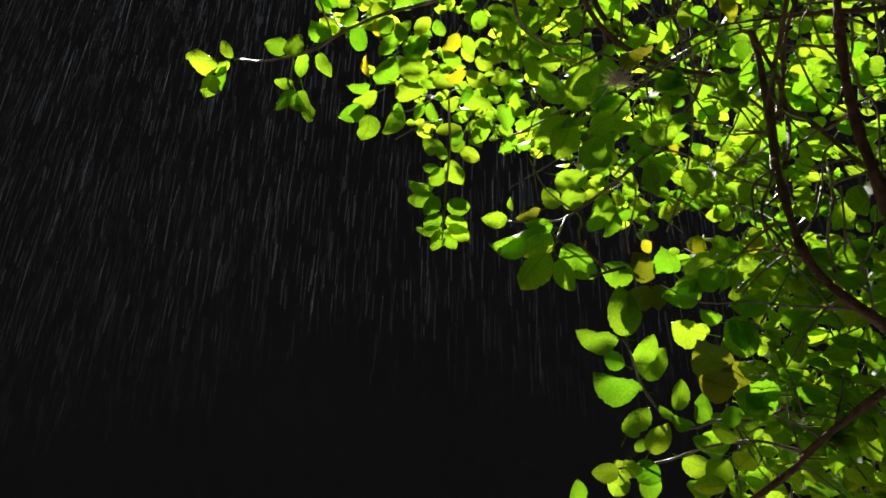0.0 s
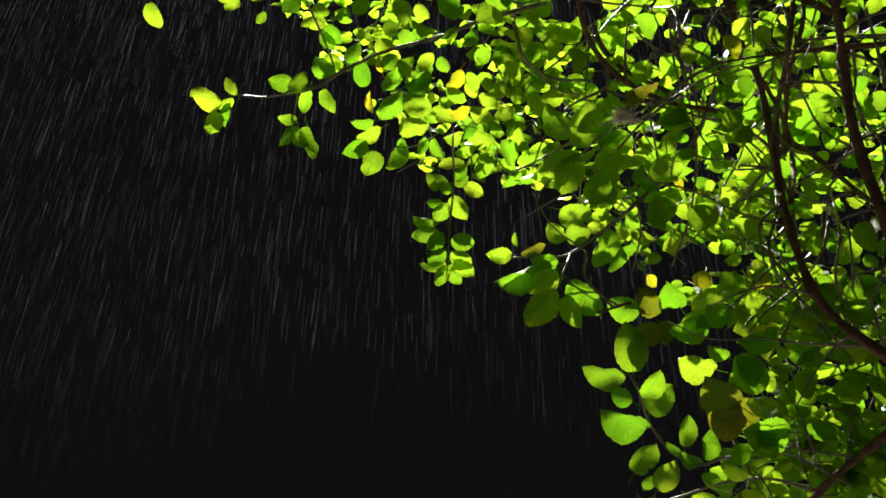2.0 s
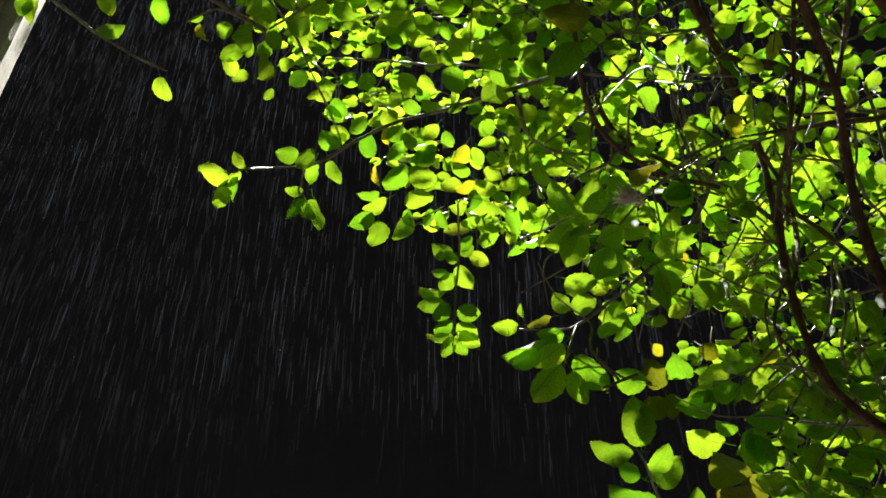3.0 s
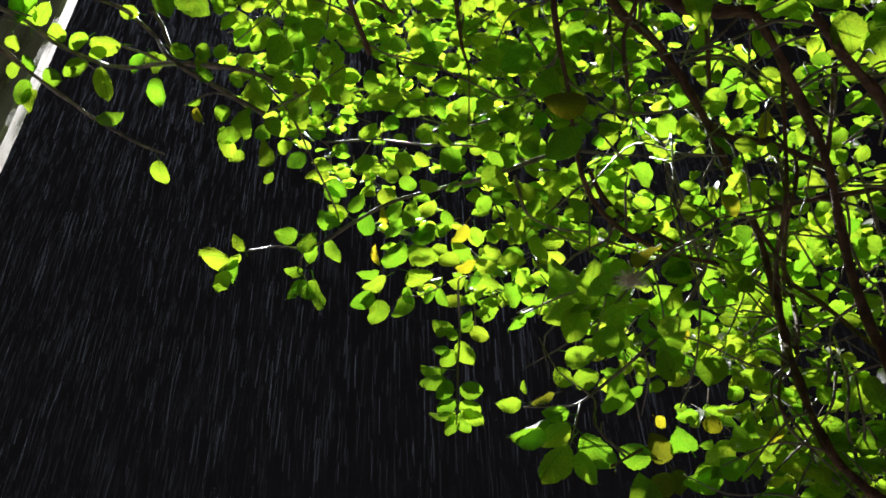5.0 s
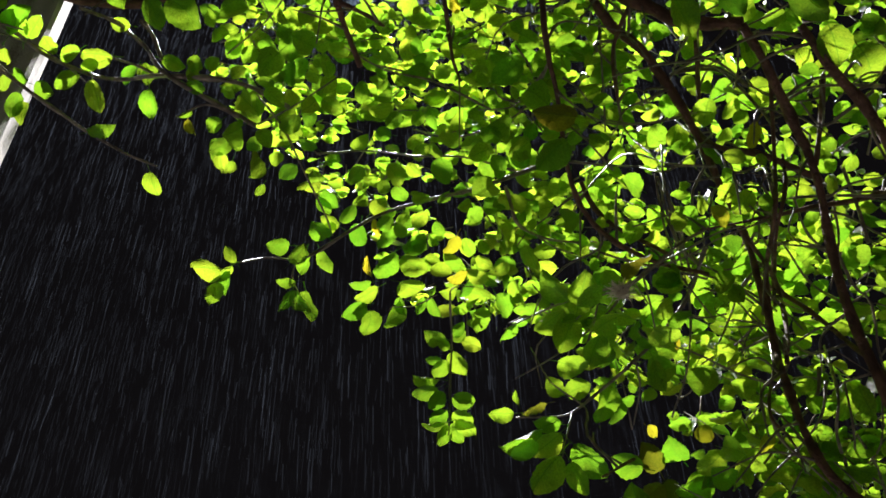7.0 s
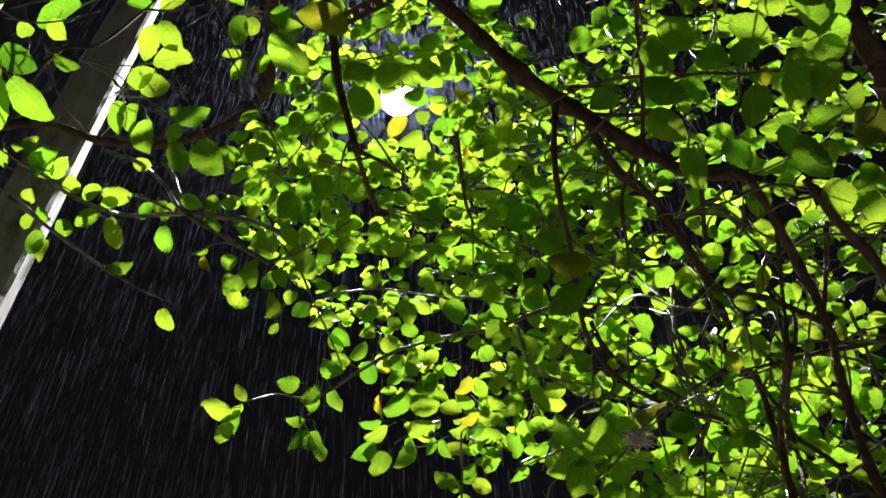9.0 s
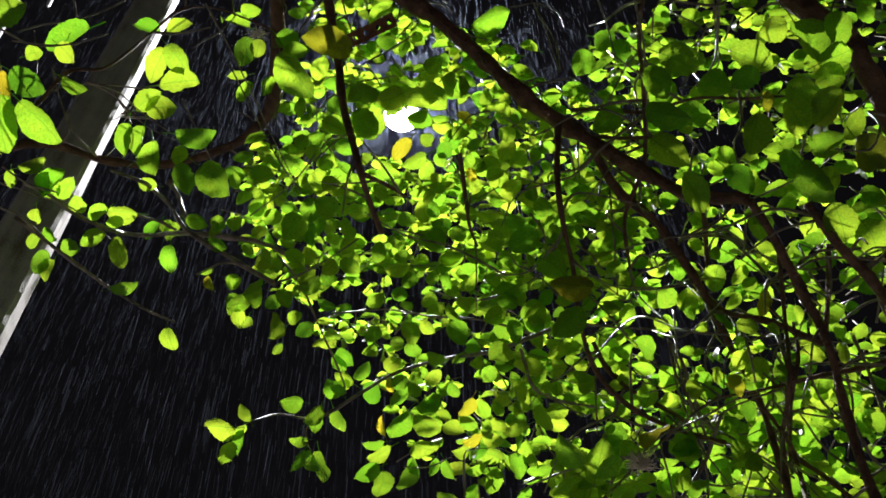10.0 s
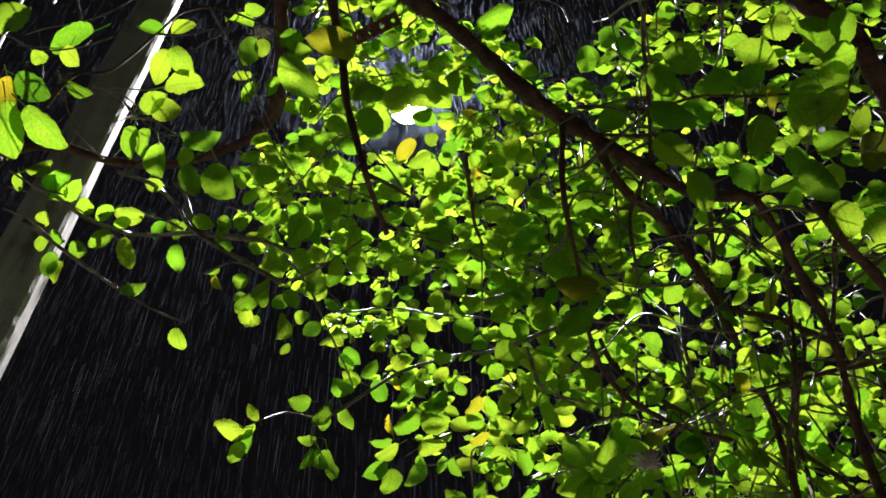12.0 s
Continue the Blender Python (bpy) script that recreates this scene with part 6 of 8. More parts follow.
blade((0.290, 1.158, 2.527), (0.282, 1.172, 2.509), 0.021, -12)
blade((0.310, 1.161, 2.544), (0.291, 1.131, 2.538), 0.030, 2)
blade((0.382, 1.255, 2.715), (0.356, 1.264, 2.701), 0.029, -37)
blade((0.340, 1.244, 2.746), (0.339, 1.268, 2.748), 0.021, -23)
blade((0.392, 1.161, 2.523), (0.371, 1.142, 2.535), 0.022, -14)
blade((0.400, 1.093, 2.422), (0.375, 1.130, 2.468), 0.049, 4)
blade((0.319, 1.336, 2.829), (0.363, 1.295, 2.856), 0.048, 0)
blade((0.331, 1.061, 2.312), (0.370, 1.093, 2.309), 0.049, 39)
blade((0.412, 1.142, 2.387), (0.375, 1.116, 2.379), 0.041, -28)
blade((0.394, 1.184, 2.331), (0.362, 1.233, 2.332), 0.050, 32)
blade((0.378, 1.321, 2.579), (0.314, 1.317, 2.570), 0.047, 0)
blade((0.356, 1.171, 2.329), (0.367, 1.182, 2.279), 0.042, 56)
blade((0.339, 1.295, 2.617), (0.310, 1.341, 2.594), 0.042, 0)
blade((0.431, 1.132, 2.292), (0.406, 1.147, 2.250), 0.057, 53)
blade((0.385, 1.279, 2.474), (0.422, 1.239, 2.496), 0.042, 0)
blade((0.399, 1.148, 2.449), (0.419, 1.163, 2.440), 0.021, 32)
blade((0.395, 0.994, 2.461), (0.382, 1.025, 2.482), 0.032, 12)
blade((0.350, 1.305, 2.926), (0.390, 1.272, 2.950), 0.041, 0)
blade((0.446, 1.066, 2.504), (0.425, 1.049, 2.510), 0.025, -17)
blade((0.495, 1.095, 2.537), (0.473, 1.069, 2.534), 0.030, -5)
blade((0.488, 1.047, 2.530), (0.526, 1.062, 2.522), 0.032, 45)
blade((0.538, 1.056, 2.547), (0.557, 1.067, 2.537), 0.021, 0)
blade((0.555, 1.045, 2.571), (0.574, 1.068, 2.559), 0.025, 23)
blade((0.613, 1.082, 2.568), (0.606, 1.114, 2.563), 0.031, 1)
blade((0.677, 1.163, 2.592), (0.649, 1.140, 2.593), 0.027, -23)
blade((0.735, 1.171, 2.577), (0.713, 1.150, 2.587), 0.029, -6)
blade((0.743, 1.181, 2.560), (0.717, 1.183, 2.522), 0.043, -7)
blade((0.729, 1.121, 2.489), (0.702, 1.114, 2.506), 0.038, 19)
blade((0.703, 1.126, 2.607), (0.727, 1.133, 2.596), 0.028, -11)
blade((0.752, 1.111, 2.607), (0.723, 1.089, 2.602), 0.028, -26)
blade((0.520, 1.156, 2.577), (0.549, 1.190, 2.572), 0.037, 41)
blade((0.472, 1.086, 2.465), (0.441, 1.054, 2.462), 0.034, -39)
blade((0.471, 1.152, 2.505), (0.499, 1.162, 2.491), 0.029, 42)
blade((0.542, 1.201, 2.570), (0.566, 1.206, 2.589), 0.027, 25)
blade((0.457, 1.110, 2.429), (0.483, 1.084, 2.423), 0.040, -34)
blade((0.461, 1.281, 2.713), (0.431, 1.238, 2.726), 0.039, 0)
blade((0.472, 1.143, 2.436), (0.504, 1.121, 2.430), 0.035, -2)
blade((0.462, 1.318, 2.728), (0.449, 1.269, 2.746), 0.039, 0)
blade((0.503, 1.260, 2.519), (0.467, 1.248, 2.531), 0.038, -29)
blade((0.500, 1.234, 2.482), (0.467, 1.229, 2.452), 0.037, -9)
blade((0.557, 1.334, 2.532), (0.596, 1.324, 2.539), 0.047, 33)
blade((0.601, 1.299, 2.558), (0.594, 1.338, 2.564), 0.033, 6)
blade((0.634, 1.309, 2.554), (0.601, 1.295, 2.566), 0.035, -49)
blade((0.606, 1.312, 2.503), (0.572, 1.330, 2.504), 0.032, 6)
blade((0.642, 1.326, 2.503), (0.610, 1.319, 2.515), 0.035, -46)
blade((0.505, 1.212, 2.369), (0.463, 1.191, 2.367), 0.040, -25)
blade((0.462, 1.228, 2.415), (0.476, 1.251, 2.409), 0.025, -20)
blade((0.525, 1.194, 2.356), (0.518, 1.208, 2.343), 0.019, -1)
blade((0.523, 1.238, 2.378), (0.520, 1.262, 2.361), 0.022, -27)
blade((0.530, 1.222, 2.332), (0.513, 1.232, 2.316), 0.023, -3)
blade((0.503, 1.155, 2.250), (0.484, 1.145, 2.252), 0.022, -42)
blade((0.500, 1.254, 2.310), (0.478, 1.270, 2.303), 0.025, 13)
blade((0.502, 1.244, 2.281), (0.475, 1.250, 2.273), 0.021, -19)
blade((0.685, 1.273, 2.620), (0.719, 1.288, 2.614), 0.035, 33)
blade((0.638, 1.217, 2.590), (0.668, 1.221, 2.582), 0.030, 48)
blade((0.676, 1.242, 2.535), (0.650, 1.237, 2.511), 0.027, 15)
blade((0.656, 1.169, 2.481), (0.683, 1.190, 2.477), 0.031, -10)
blade((0.675, 1.172, 2.522), (0.697, 1.186, 2.511), 0.024, 39)
blade((0.673, 1.250, 2.505), (0.697, 1.260, 2.502), 0.023, 31)
blade((0.666, 1.323, 2.475), (0.697, 1.334, 2.460), 0.035, 48)
blade((0.594, 1.172, 2.298), (0.588, 1.203, 2.298), 0.026, 10)
blade((0.562, 1.211, 2.282), (0.584, 1.207, 2.269), 0.028, 32)
blade((0.575, 1.165, 2.260), (0.594, 1.181, 2.241), 0.030, -13)
blade((0.589, 1.146, 2.238), (0.607, 1.153, 2.232), 0.017, 7)
blade((0.630, 1.154, 2.265), (0.635, 1.200, 2.236), 0.036, -14)
blade((0.594, 1.055, 2.211), (0.601, 1.061, 2.168), 0.031, 46)
blade((0.639, 1.259, 2.468), (0.589, 1.236, 2.467), 0.041, 0)
blade((0.760, 1.254, 2.450), (0.711, 1.228, 2.414), 0.069, -24)
blade((0.631, 1.053, 2.211), (0.630, 1.087, 2.246), 0.037, -68)
blade((0.578, 1.189, 2.543), (0.532, 1.207, 2.525), 0.037, 0)
blade((0.546, 1.155, 2.212), (0.537, 1.180, 2.208), 0.026, -4)
blade((0.613, 1.233, 2.235), (0.576, 1.208, 2.229), 0.033, -1)
blade((0.545, 1.228, 2.251), (0.535, 1.257, 2.238), 0.027, -7)
blade((0.532, 1.175, 2.235), (0.547, 1.186, 2.223), 0.023, -23)
blade((0.667, 1.189, 2.251), (0.684, 1.195, 2.235), 0.025, 52)
blade((0.693, 1.167, 2.258), (0.673, 1.171, 2.238), 0.026, 5)
blade((0.672, 1.144, 2.210), (0.682, 1.164, 2.194), 0.027, -5)
blade((0.485, 1.176, 2.146), (0.467, 1.165, 2.158), 0.022, -45)
blade((0.582, 1.235, 2.165), (0.599, 1.249, 2.136), 0.024, 11)
blade((0.665, 1.366, 2.192), (0.639, 1.363, 2.211), 0.037, -41)
blade((0.639, 1.310, 2.223), (0.648, 1.287, 2.219), 0.022, -12)
blade((0.568, 1.270, 2.206), (0.545, 1.254, 2.205), 0.026, -22)
blade((0.731, 1.283, 2.200), (0.736, 1.333, 2.187), 0.049, 5)
blade((0.551, 1.151, 2.161), (0.548, 1.187, 2.165), 0.037, 77)
blade((0.503, 1.168, 2.277), (0.457, 1.149, 2.277), 0.036, 0)
blade((0.438, 1.189, 2.190), (0.456, 1.153, 2.158), 0.038, -8)
blade((0.406, 1.354, 2.454), (0.460, 1.328, 2.473), 0.044, 0)
blade((0.542, 1.344, 2.165), (0.578, 1.360, 2.186), 0.035, -2)
blade((0.585, 1.278, 2.094), (0.577, 1.315, 2.073), 0.043, 64)
blade((0.487, 1.271, 2.212), (0.482, 1.223, 2.229), 0.037, 0)
blade((0.555, 1.372, 2.109), (0.561, 1.354, 2.126), 0.016, -3)
blade((0.615, 1.385, 2.138), (0.592, 1.403, 2.131), 0.020, -18)
blade((0.648, 1.433, 2.122), (0.618, 1.456, 2.116), 0.035, 23)
blade((0.665, 1.446, 2.139), (0.649, 1.436, 2.149), 0.020, -26)
blade((0.674, 1.445, 2.088), (0.657, 1.463, 2.084), 0.023, 8)
blade((0.703, 1.399, 2.098), (0.677, 1.399, 2.102), 0.028, -26)
blade((0.742, 1.392, 2.157), (0.760, 1.402, 2.142), 0.022, 10)
blade((0.473, 1.235, 2.104), (0.483, 1.243, 2.054), 0.037, 16)
blade((0.445, 1.211, 2.196), (0.413, 1.250, 2.176), 0.039, 0)
blade((0.529, 1.324, 2.020), (0.492, 1.306, 1.985), 0.039, 36)
blade((0.421, 1.327, 2.181), (0.446, 1.283, 2.202), 0.039, 0)
blade((0.505, 1.407, 2.036), (0.516, 1.426, 2.006), 0.035, -6)
blade((0.627, 1.511, 2.062), (0.613, 1.536, 2.047), 0.025, -1)
blade((0.590, 1.554, 2.047), (0.574, 1.574, 2.034), 0.025, -2)
blade((0.572, 1.477, 2.028), (0.592, 1.498, 1.997), 0.029, 10)
blade((0.636, 1.530, 2.020), (0.644, 1.540, 1.995), 0.029, 34)
blade((0.654, 1.378, 1.993), (0.654, 1.334, 1.959), 0.042, -130)
blade((0.532, 1.291, 2.182), (0.547, 1.341, 2.167), 0.039, 0)
blade((0.685, 1.367, 1.998), (0.690, 1.336, 1.969), 0.042, 27)
blade((0.536, 1.288, 2.237), (0.552, 1.334, 2.223), 0.037, 0)
blade((0.700, 1.510, 2.006), (0.721, 1.530, 1.974), 0.039, -24)
blade((0.763, 1.566, 2.007), (0.744, 1.581, 1.982), 0.034, 12)
blade((0.640, 1.413, 1.942), (0.620, 1.449, 1.945), 0.036, 39)
blade((0.563, 1.417, 2.175), (0.522, 1.447, 2.158), 0.039, 0)
blade((0.570, 1.523, 1.986), (0.553, 1.542, 1.963), 0.028, 8)
blade((0.604, 1.524, 1.959), (0.578, 1.529, 1.964), 0.022, 19)
blade((0.689, 1.572, 1.967), (0.666, 1.590, 1.962), 0.022, 30)
blade((0.646, 1.614, 1.969), (0.633, 1.641, 1.957), 0.032, 3)
blade((0.546, 1.576, 1.973), (0.586, 1.582, 1.967), 0.033, 20)
blade((0.508, 1.314, 2.070), (0.512, 1.295, 2.025), 0.042, 5)
blade((0.441, 1.297, 2.179), (0.433, 1.249, 2.195), 0.037, 0)
blade((0.664, 1.344, 2.024), (0.657, 1.373, 2.056), 0.032, -2)
blade((0.519, 1.296, 2.201), (0.569, 1.306, 2.207), 0.037, 0)
blade((0.697, 1.388, 1.937), (0.674, 1.428, 1.914), 0.042, 71)
blade((0.610, 1.469, 2.109), (0.659, 1.447, 2.128), 0.041, 0)
blade((-0.173, 0.833, 3.056), (-0.117, 0.864, 3.064), 0.054, 57)
blade((-0.172, 0.932, 3.172), (-0.116, 0.924, 3.177), 0.041, 0)
blade((-0.044, 0.792, 3.000), (0.006, 0.835, 2.980), 0.053, 34)
blade((-0.161, 0.828, 2.958), (-0.118, 0.874, 2.947), 0.058, -27)
blade((-0.300, 0.778, 3.099), (-0.251, 0.794, 3.116), 0.042, 65)
blade((-0.266, 0.951, 3.280), (-0.247, 0.907, 3.310), 0.041, 0)
blade((-0.027, 0.814, 2.943), (-0.062, 0.815, 2.923), 0.028, -56)
blade((0.648, 0.950, 2.825), (0.676, 0.981, 2.806), 0.038, -11)
blade((0.763, 0.998, 2.856), (0.751, 1.029, 2.831), 0.030, 21)
blade((0.415, 1.048, 2.540), (0.437, 1.074, 2.524), 0.032, -4)
blade((0.645, 1.170, 2.525), (0.615, 1.190, 2.506), 0.034, -3)
blade((0.618, 1.389, 2.599), (0.606, 1.438, 2.575), 0.037, 0)
blade((0.437, 1.195, 2.578), (0.421, 1.216, 2.551), 0.034, -5)
blade((0.619, 1.303, 2.591), (0.636, 1.328, 2.568), 0.044, -19)
blade((0.635, 1.177, 3.032), (0.609, 1.219, 3.004), 0.041, -8)
blade((0.572, 1.143, 3.032), (0.591, 1.196, 3.011), 0.038, 1)
blade((0.597, 0.865, 2.776), (0.566, 0.879, 2.759), 0.027, 3)
blade((0.624, 0.903, 2.866), (0.589, 0.924, 2.865), 0.041, -41)
blade((0.398, 1.123, 2.967), (0.398, 1.163, 2.942), 0.037, -17)
blade((0.397, 1.244, 2.902), (0.388, 1.291, 2.871), 0.045, -26)
blade((0.542, 1.129, 2.506), (0.509, 1.152, 2.489), 0.037, -24)
blade((0.686, 1.145, 2.594), (0.651, 1.169, 2.576), 0.040, -15)

spur(0.740, 1.370, 2.400, 7)
spur(0.340, 1.240, 2.840, 6)
spur(0.910, 1.690, 2.670, 7)
spur(-0.490, 2.170, 3.980, 6)
spur(0.442, 0.866, 3.203, 5)
spur(-0.377, 1.359, 3.778, 7)
spur(0.590, 1.590, 2.060, 5)
spur(0.320, 1.850, 3.210, 6)
spur(1.110, 1.530, 3.489, 5)
spur(0.610, 1.440, 2.620, 6)
spur(-0.407, 1.817, 4.004, 5)
spur(0.360, 2.160, 3.150, 7)
spur(0.940, 1.269, 3.179, 5)
spur(0.690, 1.430, 2.150, 5)
spur(-0.180, 1.400, 3.170, 8)
spur(1.060, 1.730, 2.540, 7)
spur(0.677, 0.607, 2.966, 4)
spur(0.600, 1.970, 3.220, 6)
spur(0.900, 1.270, 2.520, 6)
spur(0.788, 0.682, 2.845, 6)
spur(1.048, 1.061, 3.143, 5)
spur(0.070, 1.530, 3.180, 5)
spur(0.800, 1.810, 2.140, 7)
spur(0.320, 1.430, 2.650, 5)
spur(-0.010, 2.180, 3.380, 5)
spur(0.982, 0.884, 3.120, 7)
spur(0.180, 1.360, 2.870, 8)
spur(1.132, 1.245, 3.883, 4)
spur(0.850, 1.840, 2.220, 7)
spur(0.581, 0.820, 3.023, 4)
spur(1.151, 1.334, 3.550, 6)
spur(0.160, 1.780, 3.310, 8)
spur(0.915, 0.944, 3.590, 7)
spur(1.229, 1.114, 3.905, 4)
spur(0.600, 1.200, 3.040, 4)
spur(0.930, 1.840, 3.330, 7)
spur(1.300, 2.440, 3.070, 4)
spur(0.590, 1.460, 2.400, 7)
spur(0.160, 1.400, 2.770, 6)
spur(0.060, 1.300, 3.000, 7)
spur(1.023, 1.880, 4.045, 4)
spur(0.186, 1.010, 3.173, 8)
spur(1.200, 1.880, 3.790, 4)
spur(1.100, 1.167, 3.088, 4)
spur(0.840, 1.260, 2.740, 7)
spur(1.070, 1.620, 2.710, 4)
spur(0.650, 1.920, 2.070, 5)
spur(-0.390, 1.690, 3.430, 7)
spur(0.742, 0.817, 2.914, 4)
spur(-0.170, 2.130, 3.930, 6)
spur(0.710, 1.740, 2.030, 4)
spur(-0.559, 1.691, 3.699, 7)
spur(0.890, 2.070, 3.100, 6)
spur(-0.409, 1.355, 3.425, 8)
spur(0.270, 1.300, 2.680, 7)
spur(0.928, 1.071, 3.212, 6)
spur(1.163, 0.849, 3.580, 4)
spur(-0.225, 0.990, 3.323, 6)
spur(0.660, 1.280, 2.260, 7)
spur(0.850, 1.660, 2.990, 5)
spur(1.166, 1.537, 4.003, 6)
spur(1.032, 1.437, 3.602, 6)
spur(0.900, 1.440, 3.070, 7)
spur(1.089, 1.079, 4.057, 7)
spur(0.182, 1.434, 3.632, 6)
spur(0.560, 1.330, 2.110, 7)
spur(0.871, 1.579, 3.617, 5)
spur(0.880, 1.770, 2.300, 5)
spur(0.000, 1.360, 3.140, 5)
spur(0.911, 1.145, 4.186, 7)
spur(0.960, 2.430, 3.550, 4)
spur(0.380, 1.340, 3.259, 6)
spur(0.640, 1.570, 2.000, 6)
spur(1.504, 1.503, 3.817, 7)
spur(0.390, 1.470, 2.970, 6)
spur(0.640, 1.460, 2.090, 5)
spur(0.380, 1.260, 2.550, 4)
spur(1.630, 1.740, 3.680, 4)
spur(0.110, 1.670, 3.440, 7)
spur(1.053, 0.861, 3.591, 5)
spur(0.716, 0.942, 3.810, 4)
spur(1.430, 2.300, 3.240, 7)
spur(0.850, 1.610, 2.160, 7)
spur(0.450, 2.080, 3.410, 6)
spur(0.980, 2.080, 3.980, 7)
spur(0.903, 1.284, 4.114, 7)
spur(0.000, 1.900, 3.230, 8)
spur(0.732, 0.833, 3.362, 5)
spur(0.769, 1.007, 2.898, 6)
spur(0.171, 1.492, 3.566, 6)
spur(0.179, 1.039, 2.909, 5)
spur(0.859, 1.626, 4.221, 6)
spur(0.823, 0.928, 3.170, 4)
spur(-0.448, 1.557, 3.685, 7)
spur(0.266, 1.521, 4.005, 7)
spur(1.500, 2.350, 3.010, 6)
spur(1.620, 2.040, 3.380, 5)
spur(1.390, 2.180, 3.530, 4)
spur(0.760, 1.260, 2.190, 7)
spur(1.290, 2.060, 2.750, 6)
spur(-0.080, 1.370, 3.170, 7)
spur(1.090, 1.520, 2.890, 4)
spur(0.980, 2.680, 3.070, 7)
spur(0.380, 1.970, 3.480, 5)
spur(1.470, 1.820, 3.770, 5)
spur(0.290, 1.190, 2.460, 5)
spur(-0.140, 1.710, 3.410, 6)
spur(0.515, 1.428, 3.983, 8)
spur(0.730, 1.610, 2.230, 7)
spur(0.780, 1.870, 2.230, 4)
spur(-0.010, 1.430, 2.840, 8)
spur(-0.457, 1.452, 3.682, 8)
spur(0.061, 1.511, 3.537, 7)
spur(0.680, 1.750, 2.720, 5)
spur(0.550, 1.410, 2.060, 4)
spur(1.070, 2.150, 3.740, 7)
spur(1.207, 1.056, 3.466, 7)
spur(-0.239, 0.752, 3.387, 7)
spur(-0.184, 0.980, 3.893, 5)
spur(0.770, 2.330, 3.650, 6)
spur(1.351, 1.324, 3.423, 4)
spur(1.310, 1.970, 3.630, 4)
spur(0.781, 1.248, 3.675, 7)
spur(1.120, 2.470, 3.150, 6)
spur(0.196, 1.446, 4.053, 5)
spur(0.990, 1.610, 2.820, 5)
spur(0.410, 1.600, 2.610, 8)
spur(0.738, 0.714, 2.894, 7)
spur(0.693, 1.510, 3.721, 6)
spur(1.570, 1.980, 3.520, 6)
spur(0.820, 1.320, 2.600, 6)
spur(1.202, 1.312, 3.773, 6)
spur(0.573, 0.829, 3.523, 4)
spur(0.670, 1.670, 2.080, 4)
spur(0.630, 1.510, 3.010, 5)
spur(1.340, 1.151, 3.894, 6)
spur(0.700, 1.110, 2.930, 5)
spur(1.120, 2.050, 2.760, 7)
spur(0.660, 1.370, 2.020, 6)
spur(1.290, 2.390, 3.280, 5)
spur(1.046, 1.000, 3.508, 4)
spur(-0.510, 1.960, 3.700, 5)
spur(0.750, 1.600, 2.170, 7)
spur(0.180, 1.222, 3.383, 5)
spur(0.956, 0.911, 2.886, 7)
spur(0.414, 0.959, 3.341, 6)
spur(-0.197, 0.910, 3.324, 7)
spur(0.255, 0.968, 3.123, 7)
spur(1.364, 1.596, 3.879, 4)
spur(0.359, 1.029, 2.879, 5)
spur(0.258, 1.038, 3.065, 5)
spur(1.391, 1.218, 3.773, 5)
spur(1.100, 2.060, 2.930, 7)
spur(-0.277, 1.250, 4.328, 7)
spur(0.659, 0.708, 3.005, 6)
spur(0.129, 1.100, 3.106, 6)
spur(-0.200, 1.510, 3.340, 8)
spur(0.790, 1.050, 2.790, 4)
spur(0.270, 1.270, 2.800, 6)
spur(0.960, 1.030, 2.840, 5)
spur(0.540, 1.750, 3.230, 8)
spur(0.331, 1.382, 3.562, 7)
spur(0.053, 0.885, 3.324, 8)
spur(1.150, 1.850, 3.120, 7)
spur(0.610, 1.440, 2.510, 7)
spur(-0.170, 2.000, 3.600, 6)
spur(0.660, 1.217, 3.382, 7)
spur(-0.605, 1.811, 4.062, 5)
spur(0.784, 1.901, 4.123, 5)
spur(0.075, 1.688, 3.980, 5)
spur(-0.160, 2.010, 3.990, 7)
spur(0.760, 1.650, 2.120, 5)
spur(0.770, 1.500, 2.040, 6)
spur(-0.090, 1.391, 3.348, 7)
spur(1.429, 1.108, 3.805, 7)
spur(-0.072, 1.078, 3.911, 7)
spur(-0.340, 1.950, 3.700, 5)
spur(0.690, 1.310, 2.780, 7)
spur(0.457, 1.054, 3.659, 8)
spur(0.961, 1.255, 3.626, 4)
spur(0.270, 2.210, 3.510, 5)
spur(0.051, 1.244, 3.777, 5)
spur(0.670, 1.310, 2.120, 6)
spur(0.800, 1.310, 2.480, 5)
spur(0.453, 0.904, 3.122, 4)
spur(0.890, 2.520, 3.270, 5)
spur(0.420, 1.780, 3.100, 5)
spur(0.840, 1.490, 2.260, 5)
spur(-0.258, 1.291, 3.878, 8)
spur(0.770, 1.460, 2.300, 5)
spur(0.800, 1.650, 2.070, 7)
spur(0.250, 1.180, 2.880, 6)
spur(0.508, 1.131, 3.538, 5)
spur(1.030, 0.725, 3.213, 6)
spur(-0.168, 0.821, 3.396, 8)
spur(1.283, 1.758, 3.953, 5)
spur(0.594, 1.367, 3.953, 6)
spur(1.261, 1.448, 3.457, 6)
spur(1.220, 2.520, 2.930, 5)
spur(0.381, 1.320, 3.414, 8)
spur(0.960, 1.730, 2.300, 7)
spur(0.289, 1.169, 3.127, 6)
spur(0.730, 1.450, 3.160, 6)
spur(0.920, 1.760, 3.490, 4)
spur(0.330, 1.220, 2.410, 7)
spur(0.210, 0.950, 2.650, 6)
spur(0.279, 0.989, 2.839, 8)
spur(0.880, 1.700, 2.390, 5)
spur(0.693, 0.894, 3.351, 7)
spur(-0.263, 1.448, 4.265, 8)
spur(0.210, 1.360, 2.630, 5)
spur(1.000, 1.430, 2.990, 4)
spur(-0.124, 1.454, 4.154, 5)
